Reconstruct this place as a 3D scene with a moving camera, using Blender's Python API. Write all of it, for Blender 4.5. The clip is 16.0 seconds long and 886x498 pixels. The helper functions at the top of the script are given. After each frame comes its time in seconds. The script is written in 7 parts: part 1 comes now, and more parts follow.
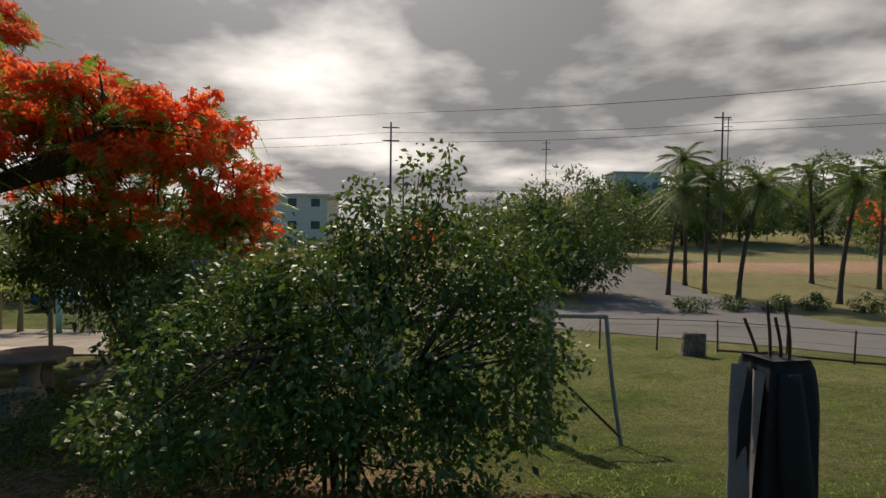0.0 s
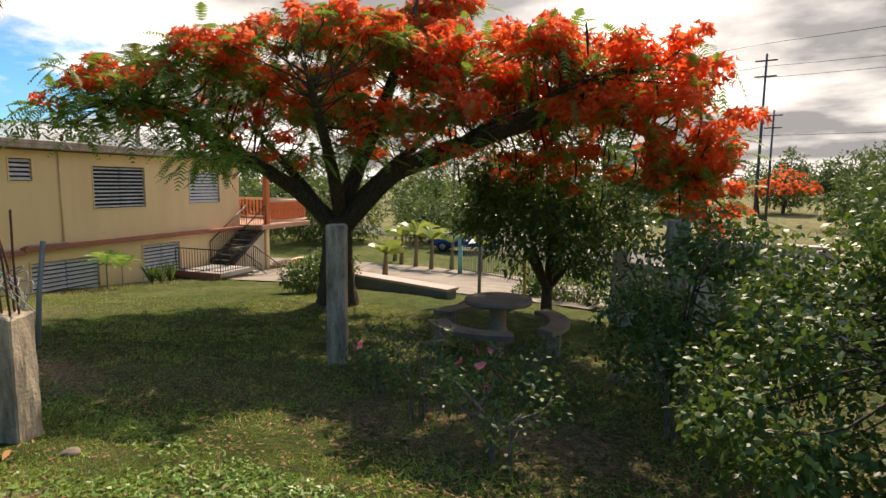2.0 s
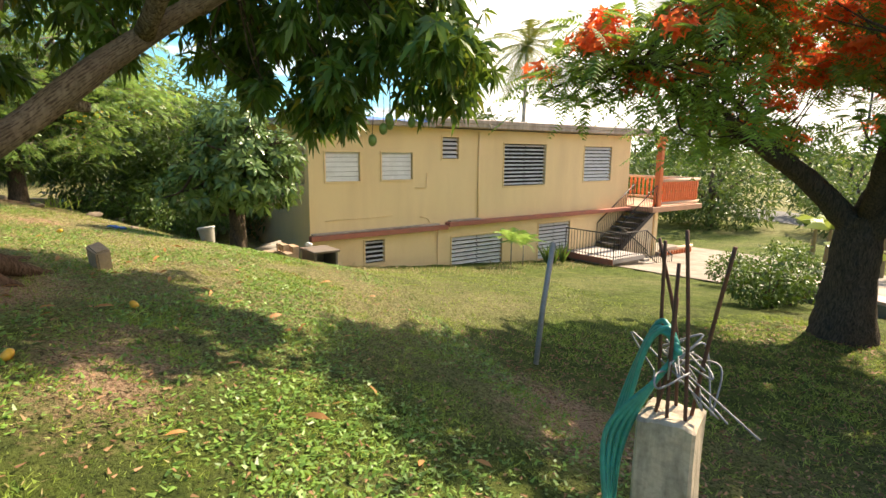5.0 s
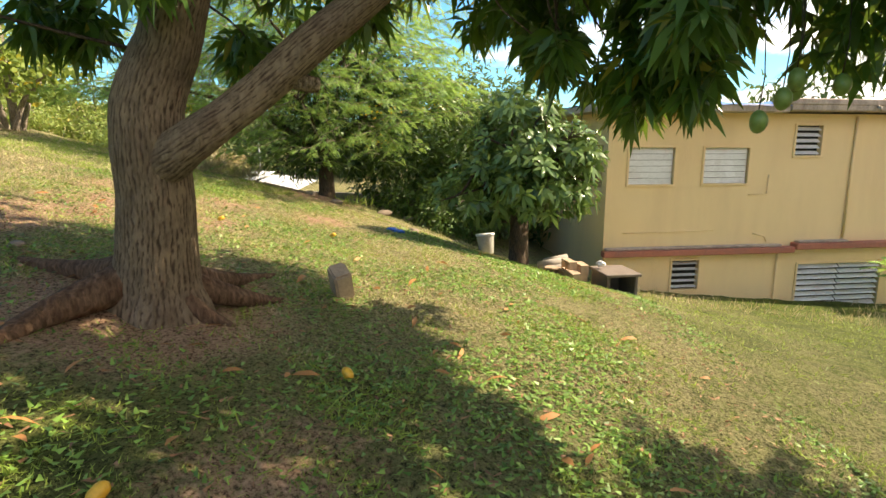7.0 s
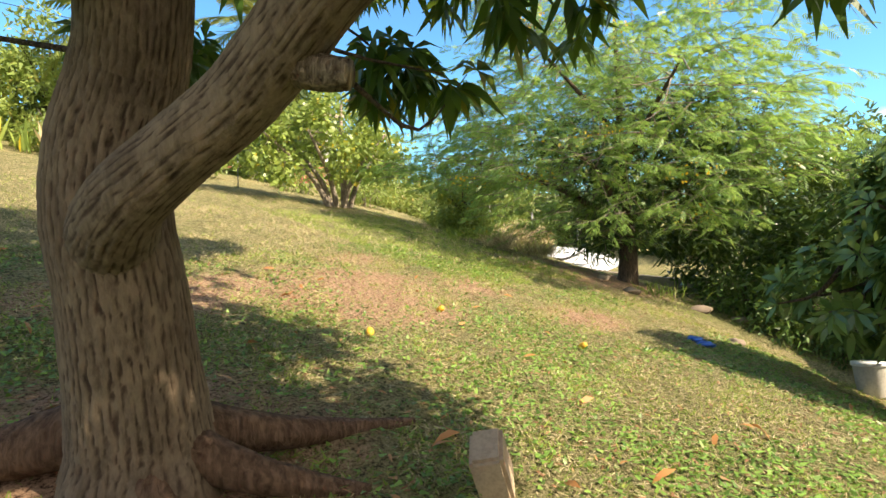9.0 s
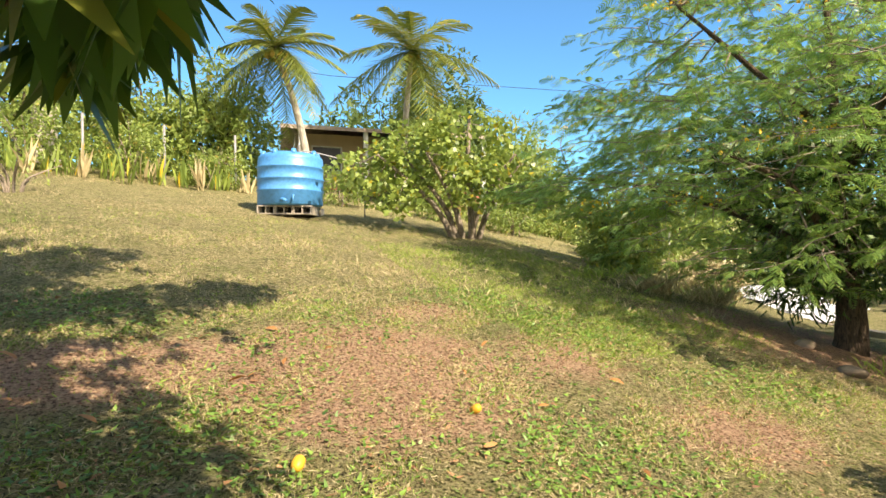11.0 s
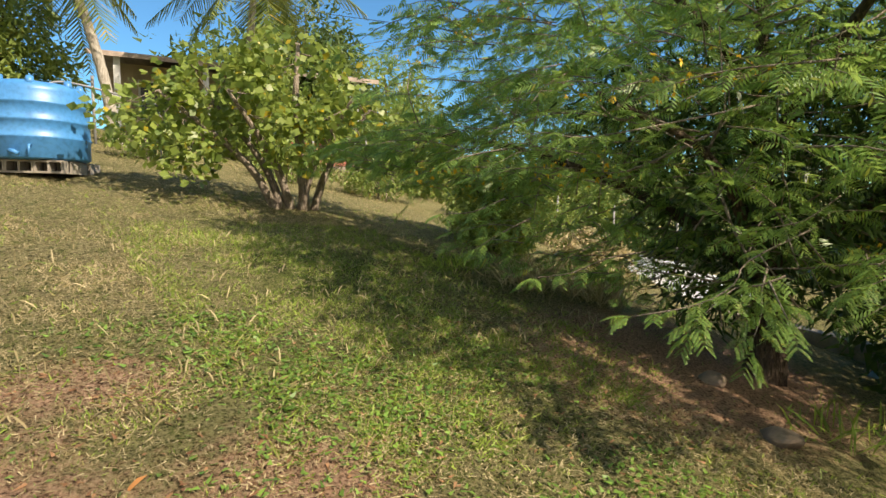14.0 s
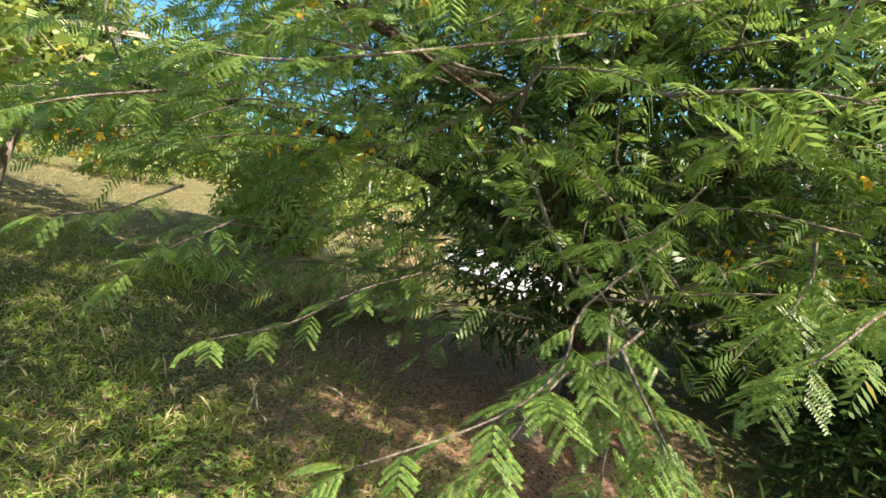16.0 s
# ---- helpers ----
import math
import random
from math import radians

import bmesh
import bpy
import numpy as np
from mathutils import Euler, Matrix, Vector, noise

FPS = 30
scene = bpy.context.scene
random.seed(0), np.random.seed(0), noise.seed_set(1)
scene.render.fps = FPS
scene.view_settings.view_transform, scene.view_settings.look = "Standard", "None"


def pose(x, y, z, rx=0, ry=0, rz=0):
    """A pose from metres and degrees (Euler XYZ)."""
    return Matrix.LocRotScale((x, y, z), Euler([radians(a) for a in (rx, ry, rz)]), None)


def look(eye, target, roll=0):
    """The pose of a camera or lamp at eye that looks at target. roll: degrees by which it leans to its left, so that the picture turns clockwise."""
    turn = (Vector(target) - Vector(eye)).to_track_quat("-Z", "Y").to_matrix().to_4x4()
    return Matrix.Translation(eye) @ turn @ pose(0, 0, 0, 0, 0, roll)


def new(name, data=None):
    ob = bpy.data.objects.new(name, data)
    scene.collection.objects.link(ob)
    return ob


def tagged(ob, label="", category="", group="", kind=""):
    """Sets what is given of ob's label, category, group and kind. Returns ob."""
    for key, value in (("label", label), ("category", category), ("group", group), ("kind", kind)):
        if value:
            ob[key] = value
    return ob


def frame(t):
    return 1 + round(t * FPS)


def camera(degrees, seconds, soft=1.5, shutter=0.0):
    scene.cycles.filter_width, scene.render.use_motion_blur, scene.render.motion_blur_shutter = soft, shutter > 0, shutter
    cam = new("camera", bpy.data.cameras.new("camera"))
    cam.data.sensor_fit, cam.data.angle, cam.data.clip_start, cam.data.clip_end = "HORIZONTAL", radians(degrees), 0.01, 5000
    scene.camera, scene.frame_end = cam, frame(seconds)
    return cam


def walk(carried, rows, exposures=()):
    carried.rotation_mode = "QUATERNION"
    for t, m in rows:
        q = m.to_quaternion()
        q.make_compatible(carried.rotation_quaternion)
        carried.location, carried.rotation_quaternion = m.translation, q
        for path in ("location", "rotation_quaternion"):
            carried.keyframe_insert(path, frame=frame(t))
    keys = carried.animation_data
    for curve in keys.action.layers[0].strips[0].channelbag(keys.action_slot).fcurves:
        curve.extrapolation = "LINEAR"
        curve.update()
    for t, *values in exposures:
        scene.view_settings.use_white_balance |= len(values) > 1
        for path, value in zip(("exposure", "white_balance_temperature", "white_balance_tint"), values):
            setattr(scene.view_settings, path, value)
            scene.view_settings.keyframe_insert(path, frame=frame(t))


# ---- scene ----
# ---- camera and walk ----
cam = camera(77.1, 16.0)
PATH = [
    (0, pose(0.000, 0.000, 1.500, 88.50, -0.70, 359.98)),
    (0.5, pose(-0.559, 0.221, 1.500, 86.60, -0.80, 5.15)),
    (1, pose(-1.144, 0.247, 1.500, 84.90, -0.80, 12.93)),
    (1.5, pose(-1.716, 0.221, 1.513, 83.70, -0.80, 22.41)),
    (2, pose(-2.327, 0.260, 1.526, 83.20, -0.70, 32.52)),
    (2.5, pose(-2.951, 0.156, 1.526, 82.40, -0.70, 41.51)),
    (3, pose(-3.497, 0.039, 1.552, 82.10, -0.60, 49.82)),
    (3.5, pose(-4.069, -0.013, 1.591, 82.30, -0.40, 57.05)),
    (6, pose(-7.085, 0.130, 1.669, 78.10, -0.30, 75.24)),
    (6.5, pose(-7.761, 0.273, 1.656, 78.60, -0.20, 85.56)),
    (7, pose(-8.476, 0.364, 1.630, 79.50, -0.10, 94.68)),
    (7.5, pose(-9.191, 0.481, 1.565, 80.50, -0.00, 101.30)),
    (8, pose(-9.919, 0.559, 1.565, 82.70, 0.20, 110.83)),
    (8.5, pose(-10.556, 0.572, 1.565, 84.90, 0.20, 120.22)),
    (9, pose(-11.245, 0.520, 1.578, 87.30, 0.10, 129.20)),
    (9.5, pose(-11.895, 0.416, 1.604, 88.50, -0.00, 137.30)),
    (10, pose(-12.545, 0.260, 1.617, 89.30, -0.00, 142.40)),
    (12.5, pose(-15.158, -0.897, 2.177, 89.43, -0.27, 152.39)),
    (13, pose(-15.584, -1.277, 2.229, 88.45, -0.41, 148.09)),
    (13.5, pose(-16.004, -1.537, 2.192, 86.57, -0.66, 142.86)),
    (14, pose(-16.344, -1.738, 2.196, 84.79, -0.79, 139.03)),
    (14.5, pose(-16.665, -2.040, 2.133, 82.41, -1.03, 134.66)),
    (15, pose(-17.110, -2.184, 2.179, 82.34, -1.27, 129.33)),
    (15.5, pose(-17.673, -2.272, 2.188, 83.18, -1.31, 124.64)),
    (16, pose(-18.206, -2.531, 2.233, 83.40, -1.43, 121.54)),]
walk(cam, PATH, exposures=[(0.0, -0.55, 7300, 13), (1.0, -0.35, 7400, 14), (2.0, 0.25, 7600, 15), (3.0, 0.85, 7800, 15), (3.5, 0.95, 7800, 14), (6.0, 1.2, 7900, 11), (8.0, 1.2, 7800, 11), (10.0, 1.25, 7500, 11), (12.5, 0.68, 8100, 13), (13.5, 0.50, 7700, 12), (14.5, 0.45, 7300, 12), (15.0, 0.62, 7000, 12), (16.0, 1.18, 7000, 12)])

# ---- sun and sky ----
SUN_YAW, SUN_UP = 14.0, 44.0
sun = new("sun", bpy.data.lights.new("sun", "SUN"))
sun.data.energy, sun.data.angle, sun.data.color = 5.0, radians(0.6), (1.0, 0.91, 0.78)
sun_dir = Vector((-math.sin(radians(SUN_YAW)) * math.cos(radians(SUN_UP)), math.cos(radians(SUN_YAW)) * math.cos(radians(SUN_UP)), math.sin(radians(SUN_UP))))
sun.matrix_world = look((0, 0, 60), Vector((0, 0, 60)) - sun_dir)


def build_world():
    w = bpy.data.worlds.new("sky")
    scene.world = w
    w.use_nodes = True
    nt = w.node_tree
    nt.nodes.clear()
    n, l = nt.nodes.new, nt.links.new
    sky = n("ShaderNodeTexSky")
    sky.sky_type, sky.sun_disc = "NISHITA", False
    sky.sun_elevation, sky.sun_rotation = radians(SUN_UP), radians(-SUN_YAW)
    sky.dust_density, sky.air_density, sky.ozone_density = 0.15, 1.0, 2.0
    tc = n("ShaderNodeTexCoord")
    sep = n("ShaderNodeSeparateXYZ")
    l(tc.outputs["Generated"], sep.inputs[0])

    def m(op, a, b=None, c=None):
        k = n("ShaderNodeMath")
        k.operation = op
        for i, v in enumerate((a, b, c)):
            if v is None:
                continue
            if isinstance(v, (int, float)):
                k.inputs[i].default_value = v
            else:
                l(v, k.inputs[i])
        return k.outputs[0]
    up = m("ADD", m("MAXIMUM", sep.outputs[2], 0.0), 0.16)
    px, py = m("DIVIDE", sep.outputs[0], up), m("DIVIDE", sep.outputs[1], up)
    flat = n("ShaderNodeCombineXYZ")
    l(px, flat.inputs[0]), l(py, flat.inputs[1])
    big = n("ShaderNodeTexNoise")
    big.inputs["Scale"].default_value, big.inputs["Detail"].default_value, big.inputs["Roughness"].default_value = 0.75, 10, 0.6
    l(flat.outputs[0], big.inputs["Vector"])
    tone = n("ShaderNodeTexNoise")
    tone.inputs["Scale"].default_value, tone.inputs["Detail"].default_value = 1.15, 10
    off = n("ShaderNodeVectorMath")
    off.operation, off.inputs[1].default_value = "ADD", (3.7, 1.9, 5.0)
    l(flat.outputs[0], off.inputs[0]), l(off.outputs[0], tone.inputs["Vector"])
    # overcast towards the sun's side, broken cloud and blue behind
    side = m("MULTIPLY_ADD", sep.outputs[1], 0.42, m("MULTIPLY", sep.outputs[0], 0.08))
    cover = m("ADD", big.outputs[0], side)
    mask = n("ShaderNodeMapRange")
    mask.interpolation_type = "SMOOTHSTEP"
    mask.inputs[1].default_value, mask.inputs[2].default_value = 0.50, 0.66
    l(cover, mask.inputs[0])
    ramp = n("ShaderNodeValToRGB")
    e = ramp.color_ramp.elements
    e[0].position, e[0].color = 0.38, (2.0, 2.0, 2.0, 1)
    e[1].position, e[1].color = 0.64, (0.46, 0.48, 0.52, 1)
    l(m("MULTIPLY_ADD", m("MULTIPLY", sep.outputs[2], sep.outputs[1]), 0.35, tone.outputs[0]), ramp.inputs[0])
    skyc = n("ShaderNodeVectorMath")
    skyc.operation = "MULTIPLY"
    skyc.inputs[1].default_value = (0.062, 0.128, 0.170)
    l(sky.outputs[0], skyc.inputs[0])
    # cloud is brighter round the sun behind it
    dot = n("ShaderNodeVectorMath")
    dot.operation, dot.inputs[1].default_value = "DOT_PRODUCT", sun_dir
    l(tc.outputs["Generated"], dot.inputs[0])
    glow = m("MULTIPLY_ADD", m("POWER", m("MAXIMUM", dot.outputs["Value"], 0.0), 14.0), 1.6, 0.85)
    lit = n("ShaderNodeVectorMath")
    lit.operation = "SCALE"
    l(ramp.outputs[0], lit.inputs[0]), l(glow, lit.inputs["Scale"])
    mix = n("ShaderNodeMix")
    mix.data_type = "RGBA"
    l(mask.outputs[0], mix.inputs["Factor"]), l(skyc.outputs[0], mix.inputs["A"]), l(lit.outputs[0], mix.inputs["B"])
    bg = n("ShaderNodeBackground")
    l(mix.outputs["Result"], bg.inputs[0])
    bg.inputs[1].default_value = 0.82
    out = n("ShaderNodeOutputWorld")
    l(bg.outputs[0], out.inputs[0])


build_world()


# ---- materials ----
class Mat:
    """A node material with a few short helpers."""

    def __init__(self, name):
        self.mat = bpy.data.materials.new(name)
        self.mat.use_nodes = True
        self.nt = self.mat.node_tree
        self.nt.nodes.clear()
        self.out = self.n("ShaderNodeOutputMaterial")

    def n(self, kind):
        return self.nt.nodes.new(kind)

    def l(self, a, b):
        self.nt.links.new(a, b)

    def coords(self, world=False):
        if world:
            return self.n("ShaderNodeNewGeometry").outputs["Position"]
        return self.n("ShaderNodeTexCoord").outputs["Object"]

    def noise(self, vec, scale, detail=4, rough=0.55, stretch=None):
        if stretch:
            k = self.n("ShaderNodeMapping")
            k.inputs["Scale"].default_value = stretch
            self.l(vec, k.inputs["Vector"])
            vec = k.outputs[0]
        k = self.n("ShaderNodeTexNoise")
        k.inputs["Scale"].default_value, k.inputs["Detail"].default_value, k.inputs["Roughness"].default_value = scale, detail, rough
        self.l(vec, k.inputs["Vector"])
        return k.outputs[0]

    def ramp(self, fac, *stops):
        k = self.n("ShaderNodeValToRGB")
        e = k.color_ramp.elements
        while len(e) < len(stops):
            e.new(0.5)
        for i, (p, c) in enumerate(stops):
            e[i].position, e[i].color = p, (*c, 1) if len(c) == 3 else c
        self.l(fac, k.inputs[0])
        return k.outputs[0]

    def mix(self, fac, a, b, blend="MIX"):
        k = self.n("ShaderNodeMix")
        k.data_type, k.blend_type = "RGBA", blend
        for name, v in (("Factor", fac), ("A", a), ("B", b)):
            if isinstance(v, (int, float)):
                k.inputs[name].default_value = v
            elif isinstance(v, tuple):
                k.inputs[name].default_value = (*v, 1)
            else:
                self.l(v, k.inputs[name])
        return k.outputs["Result"]

    def principled(self, color, rough=0.6, metal=0.0, bump=None, bump_size=0.01, strength=0.6, spec=0.5):
        p = self.n("ShaderNodeBsdfPrincipled")
        if isinstance(color, tuple):
            p.inputs["Base Color"].default_value = (*color, 1)
        else:
            self.l(color, p.inputs["Base Color"])
        if isinstance(rough, float):
            p.inputs["Roughness"].default_value = rough
        else:
            self.l(rough, p.inputs["Roughness"])
        p.inputs["Metallic"].default_value = metal
        p.inputs["Specular IOR Level"].default_value = spec
        if bump is not None:
            b = self.n("ShaderNodeBump")
            b.inputs["Strength"].default_value, b.inputs["Distance"].default_value = strength, bump_size
            self.l(bump, b.inputs["Height"])
            self.l(b.outputs[0], p.inputs["Normal"])
        return p.outputs[0]

    def done(self, shader):
        self.l(shader, self.out.inputs["Surface"])
        return self.mat


def leaf_mat(name, dark, light, back, rough=0.42, through_light=0.35, dry=None):
    """Leaf with per-leaf colour, a glossy upper side and light coming through."""
    k = Mat(name)
    rnd = k.n("ShaderNodeNewGeometry").outputs["Random Per Island"]
    stops = [(0.0, dark), (0.85, light)]
    if dry:
        stops += [(0.955, light), (0.97, dry)]
    col = k.ramp(rnd, *stops)
    big = k.noise(k.coords(True), 0.9, 2)
    col = k.mix(k.ramp(big, (0.35, (0, 0, 0)), (0.7, (0.35, 0.35, 0.35))), col, light)
    p = k.principled(col, rough, spec=0.45)
    t = k.n("ShaderNodeBsdfTranslucent")
    k.l(k.mix(0.6, col, back), t.inputs[0])
    s = k.n("ShaderNodeMixShader")
    s.inputs[0].default_value = through_light
    k.l(p, s.inputs[1]), k.l(t.outputs[0], s.inputs[2])
    return k.done(s.outputs[0])


def stained(name, base, dirt, rough=0.75, scale=1.6, grain=40.0, amount=0.6, bump=0.004, streak=False, stretch=None):
    """Painted or cast surface with stains at two scales and a fine relief."""
    k = Mat(name)
    v = k.coords()
    a = k.noise(v, scale, 6, 0.65, stretch=(1.6, 1.6, 0.35) if streak else stretch)
    b = k.noise(v, grain, 4)
    col = k.mix(k.ramp(a, (0.42, (0, 0, 0)), (0.75, (amount, amount, amount))), base, dirt)
    col = k.mix(k.ramp(b, (0.3, (0.78, 0.78, 0.78)), (0.7, (1.12, 1.12, 1.12))), (0, 0, 0), col)
    return k.done(k.principled(col, rough, bump=b, bump_size=bump))


def plain(name, color, rough=0.5, metal=0.0):
    k = Mat(name)
    g = k.noise(k.coords(), 25.0, 4)
    col = k.mix(k.ramp(g, (0.3, (0.85, 0.85, 0.85)), (0.7, (1.08, 1.08, 1.08))), (0, 0, 0), color)
    return k.done(k.principled(col, rough, metal, bump=g, bump_size=0.002, strength=0.3))


def bark_mat(name, dark, light, scale=1.0, relief=0.03):
    k = Mat(name)
    v = k.coords()
    mp = k.n("ShaderNodeMapping")
    mp.inputs["Scale"].default_value = (38 * scale, 38 * scale, 6.5 * scale)
    warp = k.noise(v, 5.0 * scale, 3)
    addv = k.n("ShaderNodeVectorMath")
    addv.operation = "MULTIPLY_ADD"
    addv.inputs[1].default_value = (0.12, 0.12, 0.12)
    k.l(k.n("ShaderNodeTexCoord").outputs["Object"], addv.inputs[2])
    k.l(warp, addv.inputs[0])
    k.l(addv.outputs[0], mp.inputs["Vector"])
    crack = k.ramp(k.noise(mp.outputs[0], 1.0, 5, 0.6), (0.36, (0, 0, 0)), (0.62, (1, 1, 1)))
    big = k.noise(v, 2.2 * scale, 5)
    fine = k.noise(v, 60 * scale, 3)
    col = k.mix(crack, dark, light)
    col = k.mix(k.ramp(big, (0.4, (0, 0, 0)), (0.7, (0.35, 0.35, 0.35))), col, dark)
    h = k.mix(0.25, crack, fine)
    return k.done(k.principled(col, 0.9, bump=h, bump_size=relief, strength=0.9, spec=0.2))


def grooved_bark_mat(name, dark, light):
    """Bark whose plates and grooves are modelled; the groove's dark tint is bark tone plus painted-in shade."""
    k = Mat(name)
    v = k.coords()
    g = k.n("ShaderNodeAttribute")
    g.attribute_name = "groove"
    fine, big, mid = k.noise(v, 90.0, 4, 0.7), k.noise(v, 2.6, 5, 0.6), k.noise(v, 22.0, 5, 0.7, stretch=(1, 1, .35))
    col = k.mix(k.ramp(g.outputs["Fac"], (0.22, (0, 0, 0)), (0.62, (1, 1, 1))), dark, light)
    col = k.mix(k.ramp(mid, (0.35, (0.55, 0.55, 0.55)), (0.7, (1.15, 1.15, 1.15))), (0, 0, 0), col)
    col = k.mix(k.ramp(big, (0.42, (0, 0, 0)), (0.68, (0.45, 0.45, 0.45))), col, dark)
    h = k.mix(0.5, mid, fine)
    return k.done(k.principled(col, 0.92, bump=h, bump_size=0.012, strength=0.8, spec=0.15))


def grass_ground_mat():
    k = Mat("lawn")
    v = k.coords(True)
    soil = k.n("ShaderNodeAttribute")
    soil.attribute_name = "soil"
    a, b, c = k.noise(v, 0.35, 5, 0.6), k.noise(v, 3.2, 6, 0.7), k.noise(v, 34.0, 6, 0.85)
    tuft = k.noise(v, 9.0, 5, 0.75)
    green = k.mix(k.ramp(b, (0.35, (0, 0, 0)), (0.68, (1, 1, 1))), (0.05, 0.09, 0.014), (0.16, 0.215, 0.038))
    straw = k.mix(k.ramp(c, (0.38, (0, 0, 0)), (0.62, (1, 1, 1))), (0.20, 0.165, 0.075), (0.56, 0.48, 0.27))
    dry = k.n("ShaderNodeAttribute")
    dry.attribute_name = "dry"
    dryness = k.n("ShaderNodeMath")
    dryness.operation = "ADD"
    k.l(a, dryness.inputs[0]), k.l(dry.outputs["Fac"], dryness.inputs[1])
    col = k.mix(k.ramp(dryness.outputs[0], (0.45, (0.05, 0.05, 0.05)), (0.90, (0.8, 0.8, 0.8))), green, straw)
    col = k.mix(k.ramp(tuft, (0.50, (0, 0, 0)), (0.60, (0.6, 0.6, 0.6))), col, green)
    earth = k.mix(k.ramp(c, (0.36, (0, 0, 0)), (0.64, (1, 1, 1))), (0.32, 0.16, 0.09), (0.72, 0.49, 0.34))
    edge = k.n("ShaderNodeMath")
    edge.operation = "MULTIPLY_ADD"
    edge.inputs[1].default_value = 0.9
    k.l(tuft, edge.inputs[0]), k.l(soil.outputs["Fac"], edge.inputs[2])
    col = k.mix(k.ramp(edge.outputs[0], (0.66, (0, 0, 0)), (0.92, (0.95, 0.95, 0.95))), col, earth)
    # dark gaps among the blades: their shade is put into the ground colour
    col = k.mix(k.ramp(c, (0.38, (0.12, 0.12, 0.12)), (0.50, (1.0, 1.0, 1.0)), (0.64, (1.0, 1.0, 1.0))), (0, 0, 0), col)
    return k.done(k.principled(col, 0.95, bump=c, bump_size=0.06, strength=1.0, spec=0.15))


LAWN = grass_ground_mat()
BLADE = leaf_mat("grass_blade", (0.05, 0.14, 0.02), (0.40, 0.53, 0.10), (0.5, 0.6, 0.11), 0.5, 0.35, (0.50, 0.40, 0.20))
LITTER = leaf_mat("leaf_scrap", (.14, .06, .03), (.40, .22, .11), (.35, .18, .08), .7, .15)
STRAW = leaf_mat("dry_blade", (0.24, 0.19, 0.085), (0.70, 0.59, 0.36), (0.4, 0.34, 0.14), 0.6, 0.3)
ASPHALT = stained("asphalt", (0.16, 0.155, 0.15), (0.09, 0.088, 0.085), 0.9, 0.5, 60, 0.7)
CONCRETE = stained("concrete_slab", (0.36, 0.31, 0.255), (0.15, 0.115, 0.085), 0.9, 1.1, 30, 0.9)
PILLAR = stained("weathered_concrete", (0.54, 0.45, 0.34), (0.05, 0.043, 0.037), 0.9, 4.5, 35, 1.0, 0.010, streak=True)
YELLOW = stained("yellow_house_paint", (0.90, 0.68, 0.39), (0.70, 0.50, 0.29), 0.8, 0.8, 160, 0.45, 0.003, streak=True)
RED_TRIM = stained("faded_red_trim", (0.46, 0.16, 0.11), (0.20, 0.12, 0.10), 0.8, 2.5, 25, 0.6)
ROOF_EDGE = stained("roof_slab_edge", (0.52, 0.42, 0.36), (0.15, 0.12, 0.10), 0.9, 2.0, 25, 0.8, streak=True)
ORANGE = stained("orange_paint", (0.75, 0.20, 0.075), (0.55, 0.16, 0.07), 0.6, 2.0, 20, 0.4)
WHITE_METAL = stained("white_enamel", (0.82, 0.83, 0.84), (0.50, 0.49, 0.46), 0.4, 3.0, 30, 0.5, 0.001)
# near-black paint puts the rooms' darkness into panels and floor slab
SHADE_BLACK = plain("unlit_room_black", (0.02, 0.018, 0.016), 0.9)
IRON = plain("black_iron", (0.025, 0.022, 0.022), 0.5, 0.3)
RUST = stained("rusty_steel", (0.12, 0.055, 0.035), (0.05, 0.03, 0.025), 0.85, 12, 60, 0.7)
GALV = stained("galvanised_pipe", (0.30, 0.30, 0.31), (0.14, 0.12, 0.10), 0.5, 6, 60, 0.6)
MANGO_BARK = bark_mat("mango_bark", (0.09, 0.06, 0.038), (0.40, 0.305, 0.21), 1.0, 0.05)
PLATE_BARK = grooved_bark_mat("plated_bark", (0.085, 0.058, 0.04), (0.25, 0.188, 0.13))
ROOT_BARK = bark_mat("root_bark", (0.08, 0.045, 0.028), (0.21, 0.13, 0.085), 0.8, 0.02)
BARK = bark_mat("bark", (0.05, 0.038, 0.03), (0.17, 0.125, 0.09), 1.3, 0.02)
PALM_BARK = bark_mat("palm_bark", (0.30, 0.27, 0.23), (0.55, 0.51, 0.45), 0.6, 0.012)
PALE_BARK = bark_mat("pale_bark", (0.16, 0.125, 0.095), (0.40, 0.34, 0.28), 1.3, 0.012)
MANGO_LEAF = leaf_mat("mango_leaf", (0.025, 0.07, 0.014), (0.08, 0.17, 0.03), (0.26, 0.36, 0.04), 0.36, 0.28, (0.30, 0.26, 0.04))
FERN_LEAF = leaf_mat("flamboyant_leaf", (0.06, 0.15, 0.028), (0.22, 0.37, 0.06), (0.32, 0.46, 0.07), 0.5, 0.42)
FLOWER = leaf_mat("flame_flower", (0.85, 0.07, 0.02), (0.98, 0.26, 0.08), (1.0, 0.24, 0.07), 0.6, 0.58)
FEATHER = leaf_mat("feathery_leaf", (0.055, 0.155, 0.04), (0.29, 0.46, 0.12), (0.46, 0.64, 0.15), 0.38, 0.42, (0.45, 0.40, 0.06))
ROUND_LEAF = leaf_mat("round_leaf", (0.09, 0.16, 0.035), (0.30, 0.38, 0.09), (0.5, 0.58, 0.12), 0.4, 0.35, (0.60, 0.42, 0.03))
BUSH_LEAF = leaf_mat("bush_leaf", (0.018, 0.05, 0.012), (0.11, 0.20, 0.04), (0.26, 0.38, 0.06), 0.5, 0.22)
